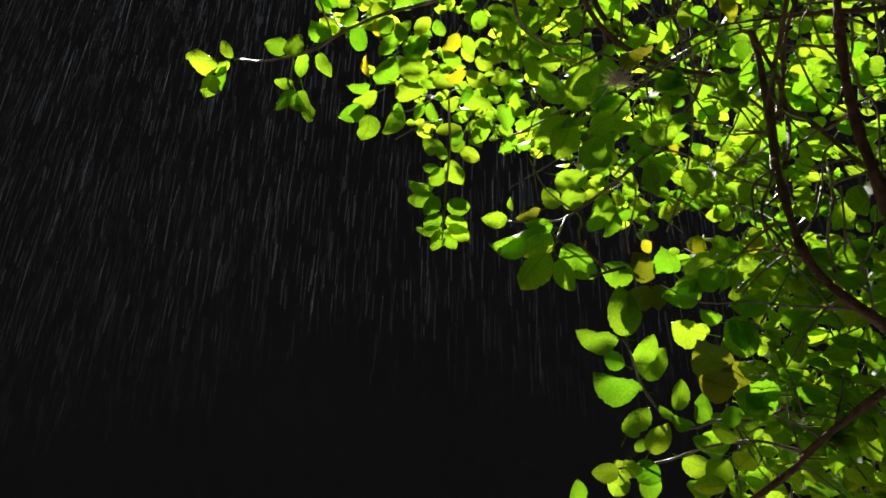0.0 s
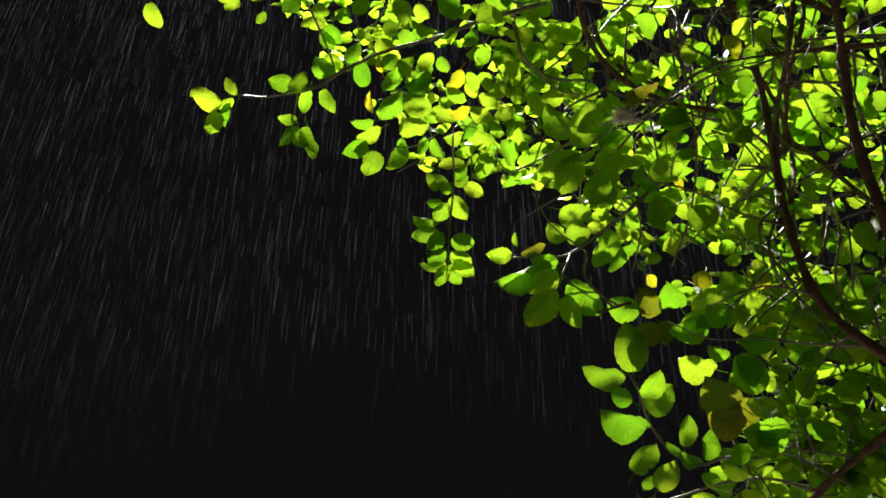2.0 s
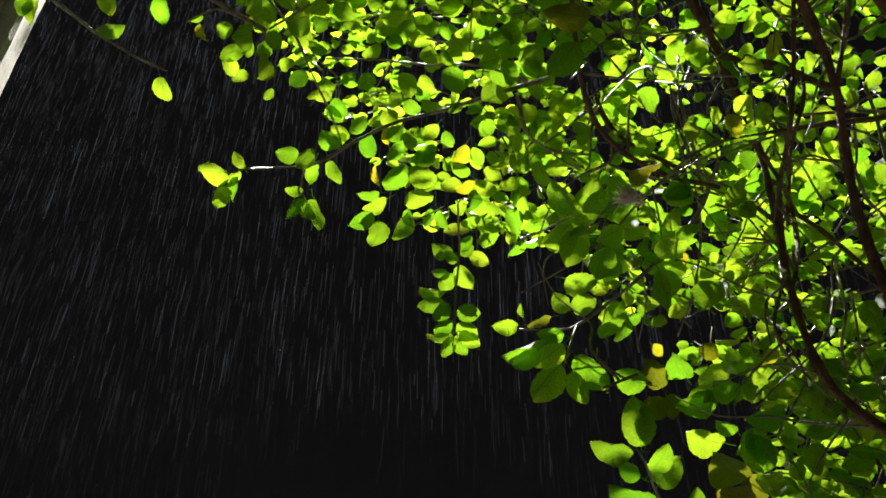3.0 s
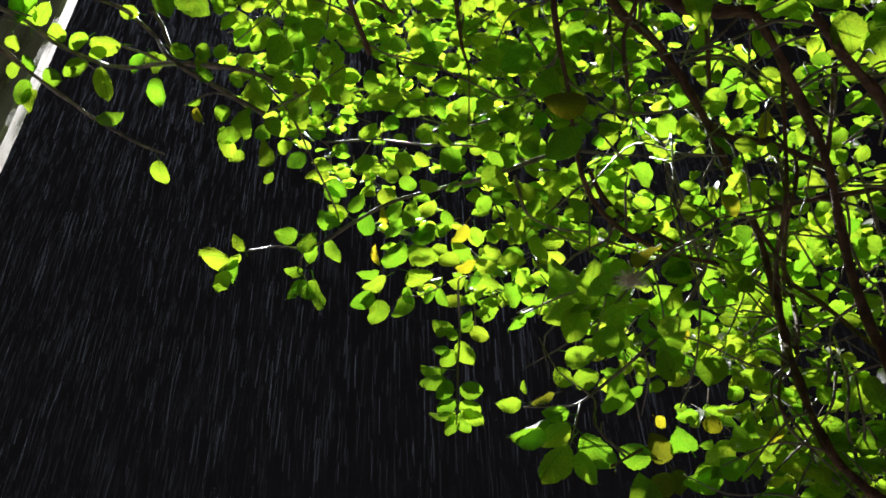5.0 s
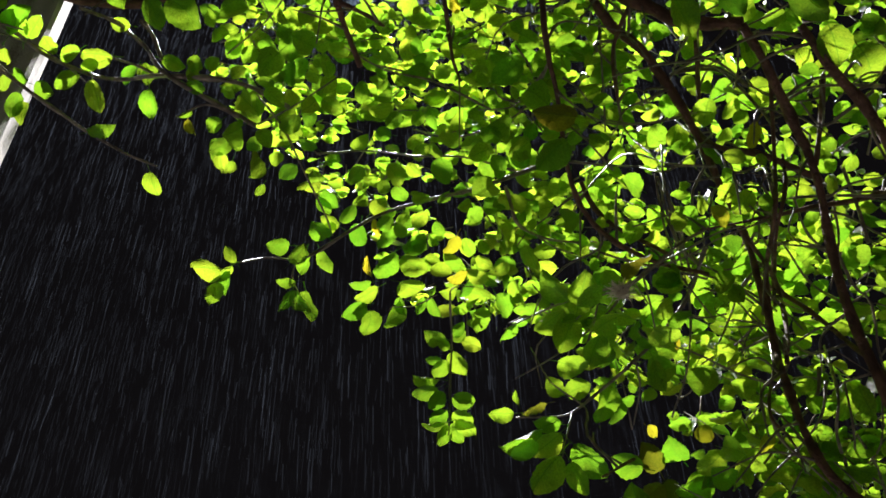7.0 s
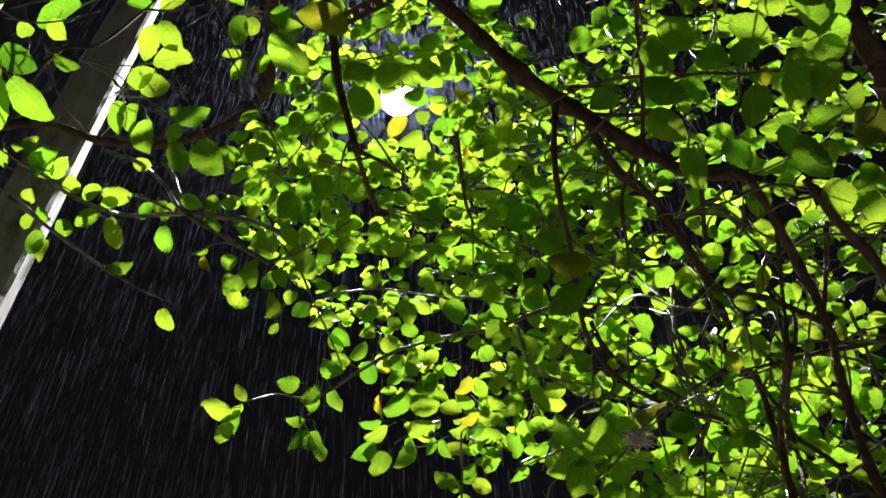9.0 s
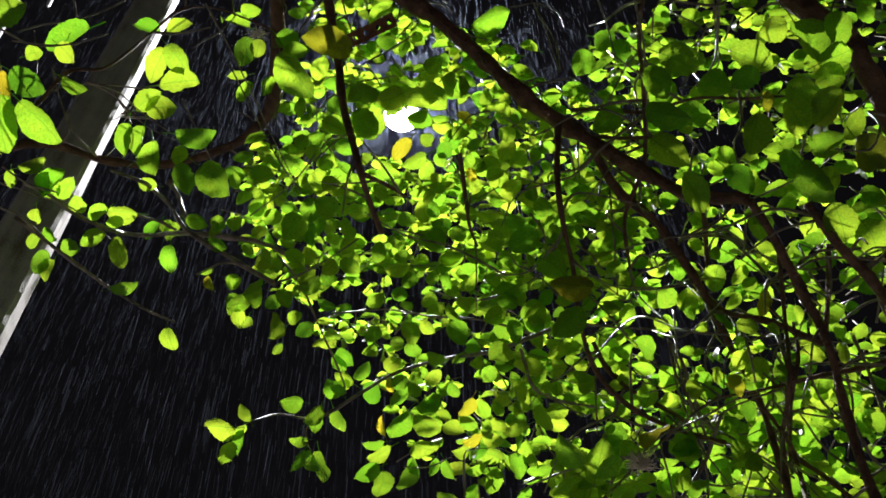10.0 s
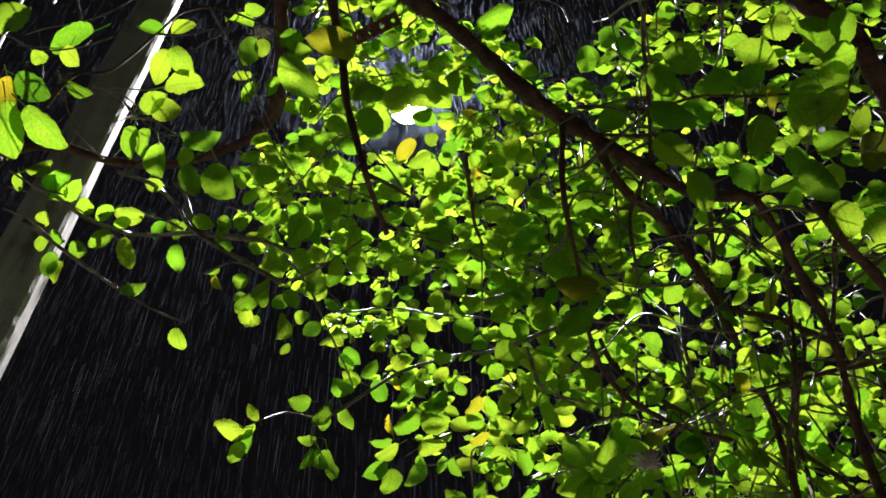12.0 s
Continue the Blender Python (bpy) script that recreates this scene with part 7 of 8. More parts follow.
spur(0.780, 1.900, 3.310, 5)
spur(-0.414, 1.724, 4.050, 6)
spur(0.370, 1.360, 2.570, 8)
spur(1.438, 1.060, 3.926, 6)
spur(0.196, 1.640, 4.047, 8)
spur(0.810, 1.370, 2.240, 5)
spur(-0.131, 1.151, 3.078, 8)
spur(0.800, 1.247, 3.246, 6)
spur(0.959, 0.698, 3.304, 4)
spur(0.900, 1.360, 2.430, 6)
spur(0.708, 1.091, 3.748, 4)
spur(0.080, 1.200, 3.099, 5)
spur(-0.290, 1.900, 3.940, 7)
spur(0.350, 1.530, 2.870, 8)
spur(0.764, 0.960, 3.230, 6)
spur(0.950, 1.800, 2.170, 5)
spur(0.150, 1.620, 2.800, 8)
spur(0.115, 0.977, 3.462, 6)
spur(0.072, 1.301, 3.717, 7)
spur(-0.312, 1.548, 4.203, 7)
spur(-0.116, 0.938, 3.293, 6)
spur(0.657, 0.630, 3.116, 5)
spur(0.740, 1.770, 2.940, 5)
spur(0.657, 0.975, 2.936, 5)
spur(0.510, 1.630, 2.910, 5)
spur(0.891, 0.798, 3.242, 4)
spur(-0.230, 1.109, 4.331, 6)
spur(0.046, 1.012, 3.183, 5)
spur(1.356, 0.942, 3.948, 6)
spur(-0.192, 1.084, 3.155, 5)
spur(0.360, 1.670, 3.200, 8)
spur(0.020, 1.263, 3.374, 5)
spur(-0.412, 1.606, 4.155, 5)
spur(-0.071, 1.132, 3.185, 7)
spur(-0.480, 1.970, 3.960, 8)
spur(-0.291, 1.194, 3.510, 7)
spur(-0.160, 1.750, 3.270, 8)
spur(-0.450, 1.430, 3.300, 8)
spur(-0.270, 1.382, 3.348, 5)
spur(0.970, 1.670, 2.380, 7)
spur(0.230, 1.310, 3.080, 5)
spur(-0.118, 1.484, 3.604, 6)
spur(0.556, 0.998, 3.470, 6)
spur(0.580, 1.390, 2.010, 7)
spur(0.150, 1.020, 2.760, 8)
spur(1.122, 0.780, 3.622, 5)
spur(0.650, 1.240, 2.230, 4)
spur(-0.321, 1.164, 3.206, 8)
spur(0.564, 1.523, 3.829, 8)
spur(-0.086, 1.767, 4.002, 6)
spur(0.048, 1.135, 3.381, 6)
spur(-0.258, 0.862, 3.355, 8)
spur(0.270, 1.080, 2.850, 5)
spur(1.271, 1.260, 3.538, 6)
spur(0.569, 0.731, 3.075, 4)
spur(0.499, 0.714, 3.155, 4)
spur(1.550, 2.240, 3.140, 4)
spur(0.610, 1.450, 1.960, 5)
spur(-0.350, 1.510, 3.260, 7)
spur(-0.420, 2.460, 4.050, 6)
spur(0.140, 1.500, 3.390, 8)
spur(0.790, 1.840, 2.070, 6)
spur(-0.045, 0.951, 3.543, 8)
spur(0.760, 1.450, 2.100, 7)
spur(0.700, 1.490, 2.300, 6)
spur(0.910, 1.820, 2.070, 7)
spur(0.470, 1.800, 2.770, 7)
spur(-0.584, 1.688, 4.069, 5)
spur(0.500, 1.300, 2.970, 5)
spur(-0.097, 0.833, 3.605, 7)
spur(0.741, 0.764, 3.423, 5)
spur(0.360, 1.080, 2.820, 8)
spur(1.150, 2.280, 3.580, 4)
spur(0.550, 1.200, 2.160, 5)
spur(1.511, 1.226, 3.782, 7)
spur(-0.286, 0.888, 3.685, 5)
spur(0.770, 1.910, 2.170, 7)
spur(0.811, 1.139, 4.317, 7)
spur(0.429, 1.138, 3.146, 8)
spur(0.490, 1.530, 2.540, 5)
spur(1.330, 1.750, 3.110, 6)
spur(-0.330, 1.330, 3.220, 7)
spur(0.130, 1.860, 3.860, 8)
spur(1.187, 0.988, 4.078, 6)
spur(-0.050, 1.293, 3.365, 5)
spur(0.660, 1.810, 3.600, 7)
spur(0.940, 1.720, 2.220, 6)
spur(-0.211, 1.183, 3.530, 7)
spur(0.860, 0.700, 3.344, 5)
spur(0.440, 1.310, 3.040, 5)
spur(1.060, 1.950, 3.260, 4)
spur(0.695, 0.973, 3.320, 7)
spur(0.641, 0.767, 3.504, 5)
spur(0.500, 1.940, 2.990, 7)
spur(0.250, 1.590, 3.040, 7)
spur(0.770, 1.400, 2.140, 6)
spur(0.780, 1.740, 2.370, 7)
spur(-0.240, 1.920, 3.480, 5)
spur(0.298, 1.131, 3.361, 6)
spur(-0.120, 0.739, 3.347, 5)
spur(0.550, 1.340, 2.290, 7)
spur(0.690, 1.130, 2.800, 5)
spur(0.450, 0.756, 3.255, 5)
spur(0.690, 1.900, 2.140, 6)
spur(0.500, 0.783, 3.134, 6)
spur(1.050, 2.020, 3.080, 5)
spur(1.310, 1.500, 3.320, 5)
spur(-0.060, 1.480, 3.110, 7)
spur(0.840, 2.180, 2.790, 4)
spur(0.110, 2.000, 3.680, 6)
spur(1.100, 1.310, 3.050, 6)
spur(0.130, 1.630, 3.070, 5)
spur(0.650, 1.750, 2.160, 4)
spur(1.080, 1.610, 2.600, 7)
spur(0.680, 1.390, 2.200, 5)
spur(1.190, 1.930, 2.990, 4)
spur(0.320, 1.800, 2.960, 5)
spur(1.281, 1.231, 3.823, 5)
spur(1.165, 0.978, 3.508, 6)
spur(0.981, 0.825, 3.171, 7)
spur(0.470, 1.440, 3.270, 8)
spur(0.650, 1.300, 2.060, 4)
spur(0.050, 1.990, 3.850, 5)
spur(0.580, 1.440, 2.120, 6)
spur(0.555, 0.933, 2.994, 5)
spur(0.086, 1.441, 4.194, 6)
spur(0.049, 1.141, 3.127, 5)
spur(0.180, 1.860, 3.700, 7)
spur(0.092, 1.444, 3.593, 7)
spur(0.540, 1.970, 3.570, 7)
spur(0.700, 1.270, 2.060, 6)
spur(0.700, 1.470, 2.040, 4)
spur(0.957, 1.091, 3.487, 7)
spur(-0.242, 1.105, 3.571, 8)
spur(0.600, 1.310, 2.260, 7)
spur(0.700, 1.389, 3.339, 7)
spur(0.905, 1.431, 3.991, 7)
spur(0.402, 1.621, 3.725, 5)
spur(0.757, 0.644, 2.915, 6)
spur(0.530, 1.240, 2.220, 7)
spur(-0.229, 1.493, 3.546, 8)
spur(0.630, 1.740, 2.030, 4)
spur(0.050, 1.630, 3.540, 6)
spur(1.190, 1.750, 3.240, 6)
spur(-0.280, 1.285, 3.385, 5)
spur(0.834, 0.878, 3.741, 6)
spur(0.190, 1.880, 3.210, 7)
spur(-0.281, 1.103, 3.941, 8)
spur(0.736, 0.556, 3.007, 5)
spur(1.030, 1.660, 3.410, 5)
spur(0.934, 0.846, 3.751, 5)
spur(1.300, 1.920, 2.850, 4)
spur(0.639, 0.766, 2.904, 6)
spur(-0.253, 1.047, 3.632, 5)
spur(0.113, 0.932, 3.203, 7)
spur(0.792, 0.830, 3.252, 7)
spur(0.818, 1.087, 3.637, 7)
spur(-0.290, 1.650, 3.600, 8)
spur(0.650, 1.350, 1.940, 6)
spur(-0.070, 1.710, 3.000, 7)
spur(-0.285, 1.730, 4.001, 5)
spur(0.537, 0.593, 3.147, 7)
spur(-0.120, 1.650, 3.600, 6)
spur(0.538, 1.108, 3.429, 7)
spur(0.190, 0.970, 2.750, 6)
spur(0.806, 0.584, 2.926, 5)
spur(0.150, 1.250, 3.227, 7)
spur(0.458, 0.656, 3.226, 6)
spur(0.010, 2.170, 3.560, 5)
spur(-0.134, 1.023, 3.562, 6)
spur(-0.350, 1.440, 3.370, 7)
spur(0.910, 1.220, 2.640, 5)
spur(0.374, 0.884, 2.964, 7)
spur(1.253, 0.818, 3.621, 7)
spur(-0.449, 1.290, 3.473, 6)
spur(0.811, 0.751, 3.333, 6)
spur(0.160, 1.180, 3.708, 6)
spur(0.160, 1.350, 3.090, 8)
spur(-0.258, 1.478, 3.673, 5)
spur(-0.230, 1.780, 3.600, 8)
spur(-0.333, 1.669, 4.126, 6)
spur(0.044, 1.322, 4.246, 7)
spur(0.190, 1.100, 2.860, 7)
spur(0.108, 1.117, 3.459, 8)
spur(-0.640, 2.040, 4.030, 5)
spur(-0.020, 1.580, 3.360, 5)
spur(-0.140, 1.244, 3.354, 8)
spur(-0.180, 2.340, 3.880, 6)
spur(0.635, 1.014, 3.319, 5)
spur(-0.430, 1.820, 3.660, 5)
spur(0.063, 1.388, 3.699, 7)
spur(0.250, 1.210, 3.294, 5)
spur(1.070, 2.490, 3.370, 6)
spur(0.490, 1.260, 2.730, 4)
spur(-0.126, 1.315, 4.217, 8)
spur(0.760, 1.730, 2.290, 7)
spur(-0.170, 2.160, 3.480, 6)
spur(0.041, 1.822, 3.907, 6)
spur(0.765, 1.377, 4.152, 6)
spur(0.443, 0.889, 3.372, 7)
spur(0.630, 1.200, 2.130, 4)
spur(0.306, 0.947, 2.965, 8)
spur(0.730, 1.400, 2.550, 6)
spur(-0.083, 1.091, 3.520, 8)
spur(-0.409, 1.631, 3.629, 8)
spur(0.610, 1.370, 2.080, 5)
spur(-0.338, 1.505, 3.605, 5)
spur(0.448, 1.077, 3.193, 6)
spur(-0.250, 1.300, 3.170, 5)
spur(-0.273, 1.078, 3.263, 8)
spur(1.108, 1.098, 3.476, 5)
spur(0.220, 1.430, 3.040, 8)
spur(0.830, 1.570, 2.200, 4)
spur(0.220, 2.130, 3.640, 7)
spur(-0.257, 1.359, 3.817, 6)
spur(-0.310, 1.500, 3.340, 7)
spur(-0.548, 1.597, 3.735, 8)
spur(1.022, 1.259, 3.984, 6)
spur(0.440, 1.229, 3.139, 5)
spur(0.090, 1.301, 3.346, 7)
spur(0.624, 0.937, 3.471, 6)
spur(0.980, 2.140, 2.870, 4)
spur(-0.185, 0.956, 3.653, 5)
spur(0.070, 1.330, 2.900, 7)
spur(-0.269, 1.202, 3.909, 7)
spur(1.410, 2.480, 2.910, 4)
spur(0.682, 1.291, 3.735, 4)
spur(0.750, 1.480, 1.980, 4)
spur(0.378, 0.987, 2.937, 6)
spur(0.640, 1.800, 3.650, 5)
spur(0.000, 1.361, 3.308, 7)
spur(0.724, 1.320, 4.294, 5)
spur(0.379, 1.149, 3.214, 7)
spur(0.601, 1.670, 3.688, 7)
spur(0.396, 1.491, 4.053, 6)
spur(-0.360, 1.251, 3.472, 7)
spur(1.350, 1.660, 3.260, 6)
spur(-0.078, 0.858, 3.355, 6)
spur(-0.060, 1.730, 3.190, 7)
spur(0.880, 1.870, 2.120, 6)
spur(0.860, 2.140, 2.930, 4)
spur(0.140, 1.260, 3.110, 5)
spur(-0.170, 1.323, 3.346, 5)
spur(1.340, 1.840, 2.970, 4)
spur(0.440, 1.600, 2.790, 6)
spur(1.028, 0.646, 3.275, 6)
spur(0.360, 1.215, 3.647, 6)
spur(0.608, 0.660, 3.046, 5)
spur(0.680, 1.310, 2.010, 5)
spur(0.870, 1.140, 2.730, 4)
spur(0.720, 1.350, 2.190, 7)
spur(0.028, 1.092, 3.184, 5)
spur(-0.548, 1.934, 4.057, 8)
spur(0.509, 1.169, 3.459, 6)
spur(-0.018, 1.427, 3.661, 8)
spur(-0.306, 1.329, 4.267, 7)
spur(0.223, 0.929, 3.172, 7)
spur(0.830, 1.740, 2.760, 7)
spur(0.707, 0.589, 3.097, 5)
spur(-0.068, 1.195, 4.259, 7)
spur(1.150, 1.540, 2.780, 4)
spur(0.439, 1.183, 3.597, 8)
spur(-0.348, 1.302, 3.848, 6)
spur(0.090, 1.560, 2.860, 6)
spur(-0.270, 1.259, 3.472, 8)
spur(-0.010, 1.890, 3.510, 8)
spur(0.650, 1.530, 2.360, 7)
spur(0.610, 1.460, 2.190, 6)
spur(1.050, 1.750, 3.280, 4)
spur(-0.039, 1.571, 3.578, 7)
spur(-0.109, 1.237, 3.798, 7)
spur(0.331, 1.314, 3.609, 6)
spur(0.760, 1.540, 2.270, 5)
spur(0.340, 2.180, 3.330, 5)
spur(0.260, 0.930, 2.660, 5)
spur(0.950, 0.736, 3.213, 5)
spur(0.190, 1.930, 3.100, 8)
spur(-0.190, 1.239, 3.481, 8)
spur(0.231, 1.278, 3.697, 5)
spur(0.060, 1.380, 2.680, 7)
spur(0.230, 1.590, 2.880, 5)
spur(0.780, 0.713, 3.434, 4)
spur(0.902, 0.856, 3.131, 7)
spur(1.018, 1.022, 4.168, 6)
spur(0.102, 0.873, 3.264, 5)
spur(0.220, 2.230, 3.260, 8)
spur(-0.221, 1.142, 3.137, 7)
spur(0.590, 1.260, 2.120, 6)
spur(0.167, 1.076, 3.470, 8)
spur(0.847, 0.933, 2.896, 7)
spur(-0.179, 1.210, 3.889, 7)
spur(0.242, 1.365, 3.659, 7)
spur(0.769, 1.165, 3.341, 4)
spur(0.866, 0.544, 3.037, 5)
spur(0.634, 1.463, 3.876, 6)
spur(1.362, 1.320, 3.773, 5)
spur(0.250, 1.610, 2.760, 6)
spur(0.858, 0.721, 2.844, 5)
spur(0.662, 0.836, 3.432, 7)
spur(0.700, 1.350, 2.660, 6)
spur(-0.303, 1.003, 3.923, 8)
spur(1.450, 2.170, 3.360, 6)
spur(0.826, 0.978, 3.729, 7)
spur(0.890, 1.440, 2.320, 7)
spur(0.341, 0.816, 3.124, 5)
spur(0.650, 1.940, 2.680, 7)
spur(-0.490, 1.521, 3.489, 7)
spur(0.700, 2.120, 2.950, 4)
spur(0.690, 1.550, 1.990, 7)
spur(0.820, 2.200, 3.820, 7)
spur(0.710, 1.250, 2.110, 4)
spur(-0.011, 1.126, 3.850, 5)
spur(-0.013, 1.060, 3.501, 5)
spur(0.300, 1.300, 3.209, 7)
spur(-0.254, 0.953, 3.984, 8)
spur(0.572, 1.249, 4.075, 5)
spur(-0.431, 1.167, 3.255, 8)
spur(1.487, 0.960, 3.977, 4)
spur(0.820, 1.650, 2.010, 7)
spur(0.126, 1.535, 4.044, 7)
spur(0.570, 1.610, 2.000, 4)
spur(0.530, 1.450, 2.020, 5)
spur(-0.188, 1.188, 4.299, 8)
spur(-0.347, 1.431, 3.681, 7)
spur(1.180, 1.380, 2.980, 5)
spur(0.760, 1.660, 2.010, 7)
spur(0.670, 1.640, 2.200, 6)
spur(0.680, 1.420, 2.450, 5)
spur(-0.530, 1.800, 3.680, 7)
spur(0.610, 1.760, 2.080, 4)
spur(0.542, 0.792, 3.634, 5)
spur(0.230, 1.170, 3.049, 7)
spur(-0.173, 1.077, 3.273, 7)
spur(1.225, 0.927, 3.519, 6)
spur(-0.197, 0.856, 3.645, 8)
spur(0.833, 1.237, 4.215, 6)
spur(0.346, 1.060, 3.350, 5)
spur(0.810, 1.800, 2.640, 6)
spur(0.361, 0.814, 3.024, 7)
spur(1.250, 2.370, 3.460, 6)
spur(0.359, 1.139, 3.077, 7)
spur(1.288, 1.034, 3.987, 5)
spur(0.640, 1.510, 2.050, 4)
spur(0.680, 2.560, 3.210, 7)
spur(1.001, 1.161, 4.055, 5)
spur(0.510, 1.450, 1.970, 5)
spur(0.700, 1.660, 2.440, 6)
spur(-0.160, 2.430, 3.730, 7)
spur(-0.080, 1.231, 3.158, 8)
spur(0.184, 1.357, 4.125, 7)
spur(-0.010, 1.190, 3.089, 5)
spur(-0.175, 1.661, 3.980, 6)
spur(0.178, 1.134, 3.430, 8)
spur(0.680, 1.560, 2.270, 6)
spur(0.014, 0.935, 3.293, 8)
spur(0.660, 1.190, 2.180, 5)
spur(-0.059, 0.788, 3.366, 7)
spur(0.532, 0.872, 3.092, 5)
spur(0.816, 0.556, 3.057, 6)
spur(-0.295, 0.958, 3.644, 5)
spur(0.920, 1.067, 4.307, 5)
spur(0.360, 1.150, 2.950, 6)
spur(0.117, 1.020, 3.124, 7)
spur(0.572, 1.581, 3.733, 8)
spur(0.668, 1.044, 3.909, 7)
spur(-0.410, 1.264, 3.286, 5)
spur(-0.270, 1.630, 3.270, 6)
spur(0.109, 1.112, 3.749, 8)
spur(0.650, 1.172, 3.776, 5)
spur(0.246, 1.063, 3.380, 7)
spur(0.090, 1.420, 3.210, 7)
spur(0.580, 2.010, 3.200, 5)
spur(-0.110, 1.560, 3.410, 6)
spur(1.105, 0.950, 3.559, 6)
spur(0.312, 0.866, 3.083, 8)
spur(0.870, 1.650, 2.100, 5)
spur(0.857, 0.662, 2.915, 4)
spur(0.690, 1.430, 2.080, 7)
spur(-0.217, 1.785, 3.955, 8)
spur(1.063, 0.893, 3.130, 4)
spur(0.877, 1.074, 3.537, 7)
spur(0.370, 0.745, 3.125, 8)
spur(-0.294, 1.031, 3.302, 5)
spur(0.260, 1.400, 2.570, 6)
spur(1.053, 0.813, 3.681, 5)
spur(0.690, 1.670, 2.140, 6)
spur(0.045, 0.980, 3.562, 6)
spur(0.677, 0.646, 2.906, 4)
spur(0.626, 0.925, 3.921, 7)
spur(-0.095, 0.923, 3.624, 7)
spur(1.220, 1.600, 3.380, 7)
spur(-0.330, 2.000, 3.900, 6)
spur(0.710, 1.900, 2.220, 5)
spur(-0.040, 1.930, 3.930, 5)
spur(0.760, 1.700, 2.080, 4)
spur(0.558, 0.651, 3.096, 7)
spur(-0.014, 1.442, 4.154, 7)
spur(0.950, 1.080, 2.750, 7)
spur(0.198, 1.069, 3.037, 6)
spur(0.720, 1.880, 2.060, 4)
spur(0.100, 1.223, 3.392, 5)
spur(0.534, 1.329, 4.024, 7)
spur(-0.404, 1.451, 4.235, 6)
spur(0.800, 2.070, 3.220, 5)
spur(0.950, 1.560, 2.980, 6)
spur(0.220, 1.390, 3.290, 6)
spur(-0.420, 1.550, 3.380, 6)
spur(-0.162, 1.113, 3.550, 5)
spur(-0.330, 2.230, 3.740, 8)
spur(0.810, 1.320, 3.130, 6)
spur(0.740, 1.370, 2.270, 5)
spur(0.100, 1.180, 2.960, 7)
spur(0.056, 1.612, 4.037, 7)
spur(0.890, 1.550, 2.220, 6)
spur(-0.150, 1.330, 3.190, 6)
spur(0.239, 1.029, 2.938, 8)
spur(1.015, 0.942, 3.589, 4)
spur(-0.372, 1.128, 3.274, 8)
spur(-0.339, 1.142, 4.391, 8)
spur(0.570, 1.210, 2.220, 6)
spur(0.370, 1.830, 2.850, 6)
spur(0.599, 0.728, 2.945, 4)
spur(0.620, 1.370, 1.980, 4)
spur(-0.367, 1.261, 4.289, 6)
spur(1.024, 1.368, 3.902, 5)
spur(1.160, 1.157, 4.005, 7)
spur(-0.090, 1.790, 3.620, 6)
spur(0.142, 1.327, 3.649, 6)
spur(0.030, 1.940, 3.090, 6)
spur(0.630, 1.370, 2.230, 7)
spur(0.384, 0.931, 3.412, 7)
spur(0.406, 1.038, 3.291, 8)
spur(0.272, 1.702, 3.845, 6)
spur(0.832, 1.428, 3.680, 5)
spur(0.74, 0.91, 2.87, 7)
spur(0.86, 1.03, 2.96, 7)
spur(0.76, 1.02, 2.89, 7)
spur(0.88, 0.99, 3.03, 7)
spur(0.87, 1.12, 2.95, 7)
spur(0.65, 0.97, 2.73, 7)
spur(0.73, 0.93, 2.67, 7)
spur(0.54, 1.39, 2.44, 8)
spur(0.55, 1.50, 2.87, 8)
spur(0.58, 1.46, 2.62, 7)
spur(0.72, 1.59, 2.75, 7)
spur(0.46, 1.24, 2.58, 7)
spur(0.78, 1.55, 2.77, 8)
spur(0.61, 1.58, 2.89, 6)
spur(0.59, 1.35, 2.46, 6)
spur(0.64, 1.47, 2.61, 8)
spur(0.75, 1.46, 2.81, 8)
spur(0.53, 1.55, 2.56, 6)
spur(0.56, 1.51, 2.57, 8)
spur(0.79, 1.28, 2.61, 7)
spur(0.50, 1.36, 2.49, 8)
spur(0.64, 1.46, 2.74, 7)
spur(0.63, 1.24, 2.60, 8)
spur(0.66, 1.59, 2.71, 8)
spur(0.81, 1.32, 2.55, 6)
spur(0.54, 1.22, 2.57, 7)
spur(0.72, 1.64, 2.68, 6)
spur(0.83, 1.46, 2.86, 6)
spur(0.55, 1.43, 2.54, 6)
spur(0.32, 1.83, 2.97, 6)
spur(0.31, 1.71, 2.91, 8)
spur(-0.08, 1.12, 3.57, 7)
spur(0.12, 1.32, 3.10, 8)
spur(0.81, 1.14, 3.43, 7)
spur(0.53, 1.58, 2.57, 6)
spur(0.74, 1.51, 2.72, 7)
spur(0.90, 1.06, 3.21, 6)
spur(0.89, 1.52, 2.91, 6)
spur(0.19, 1.57, 3.21, 7)
spur(0.53, 1.67, 3.07, 6)
spur(1.01, 1.88, 2.48, 7)
spur(0.91, 1.68, 2.53, 7)
spur(-0.25, 1.28, 3.25, 8)
spur(0.41, 1.64, 2.66, 7)
spur(0.81, 1.44, 3.06, 6)
spur(0.52, 0.99, 3.25, 8)
spur(0.08, 1.51, 2.76, 7)
spur(0.13, 1.43, 3.22, 8)
spur(1.11, 1.61, 3.13, 6)
spur(0.26, 1.49, 2.89, 8)
spur(1.03, 1.92, 2.59, 6)
spur(-0.05, 0.94, 3.23, 8)
spur(-0.26, 1.48, 3.24, 6)
spur(0.78, 1.85, 2.69, 6)
spur(0.75, 1.51, 2.99, 7)
spur(0.81, 1.08, 3.14, 6)
spur(0.39, 1.87, 2.93, 6)
spur(0.59, 1.34, 2.79, 6)
spur(0.68, 1.30, 3.54, 7)
spur(-0.22, 1.28, 3.34, 6)
spur(0.49, 1.90, 3.10, 7)
spur(0.74, 1.48, 3.12, 7)
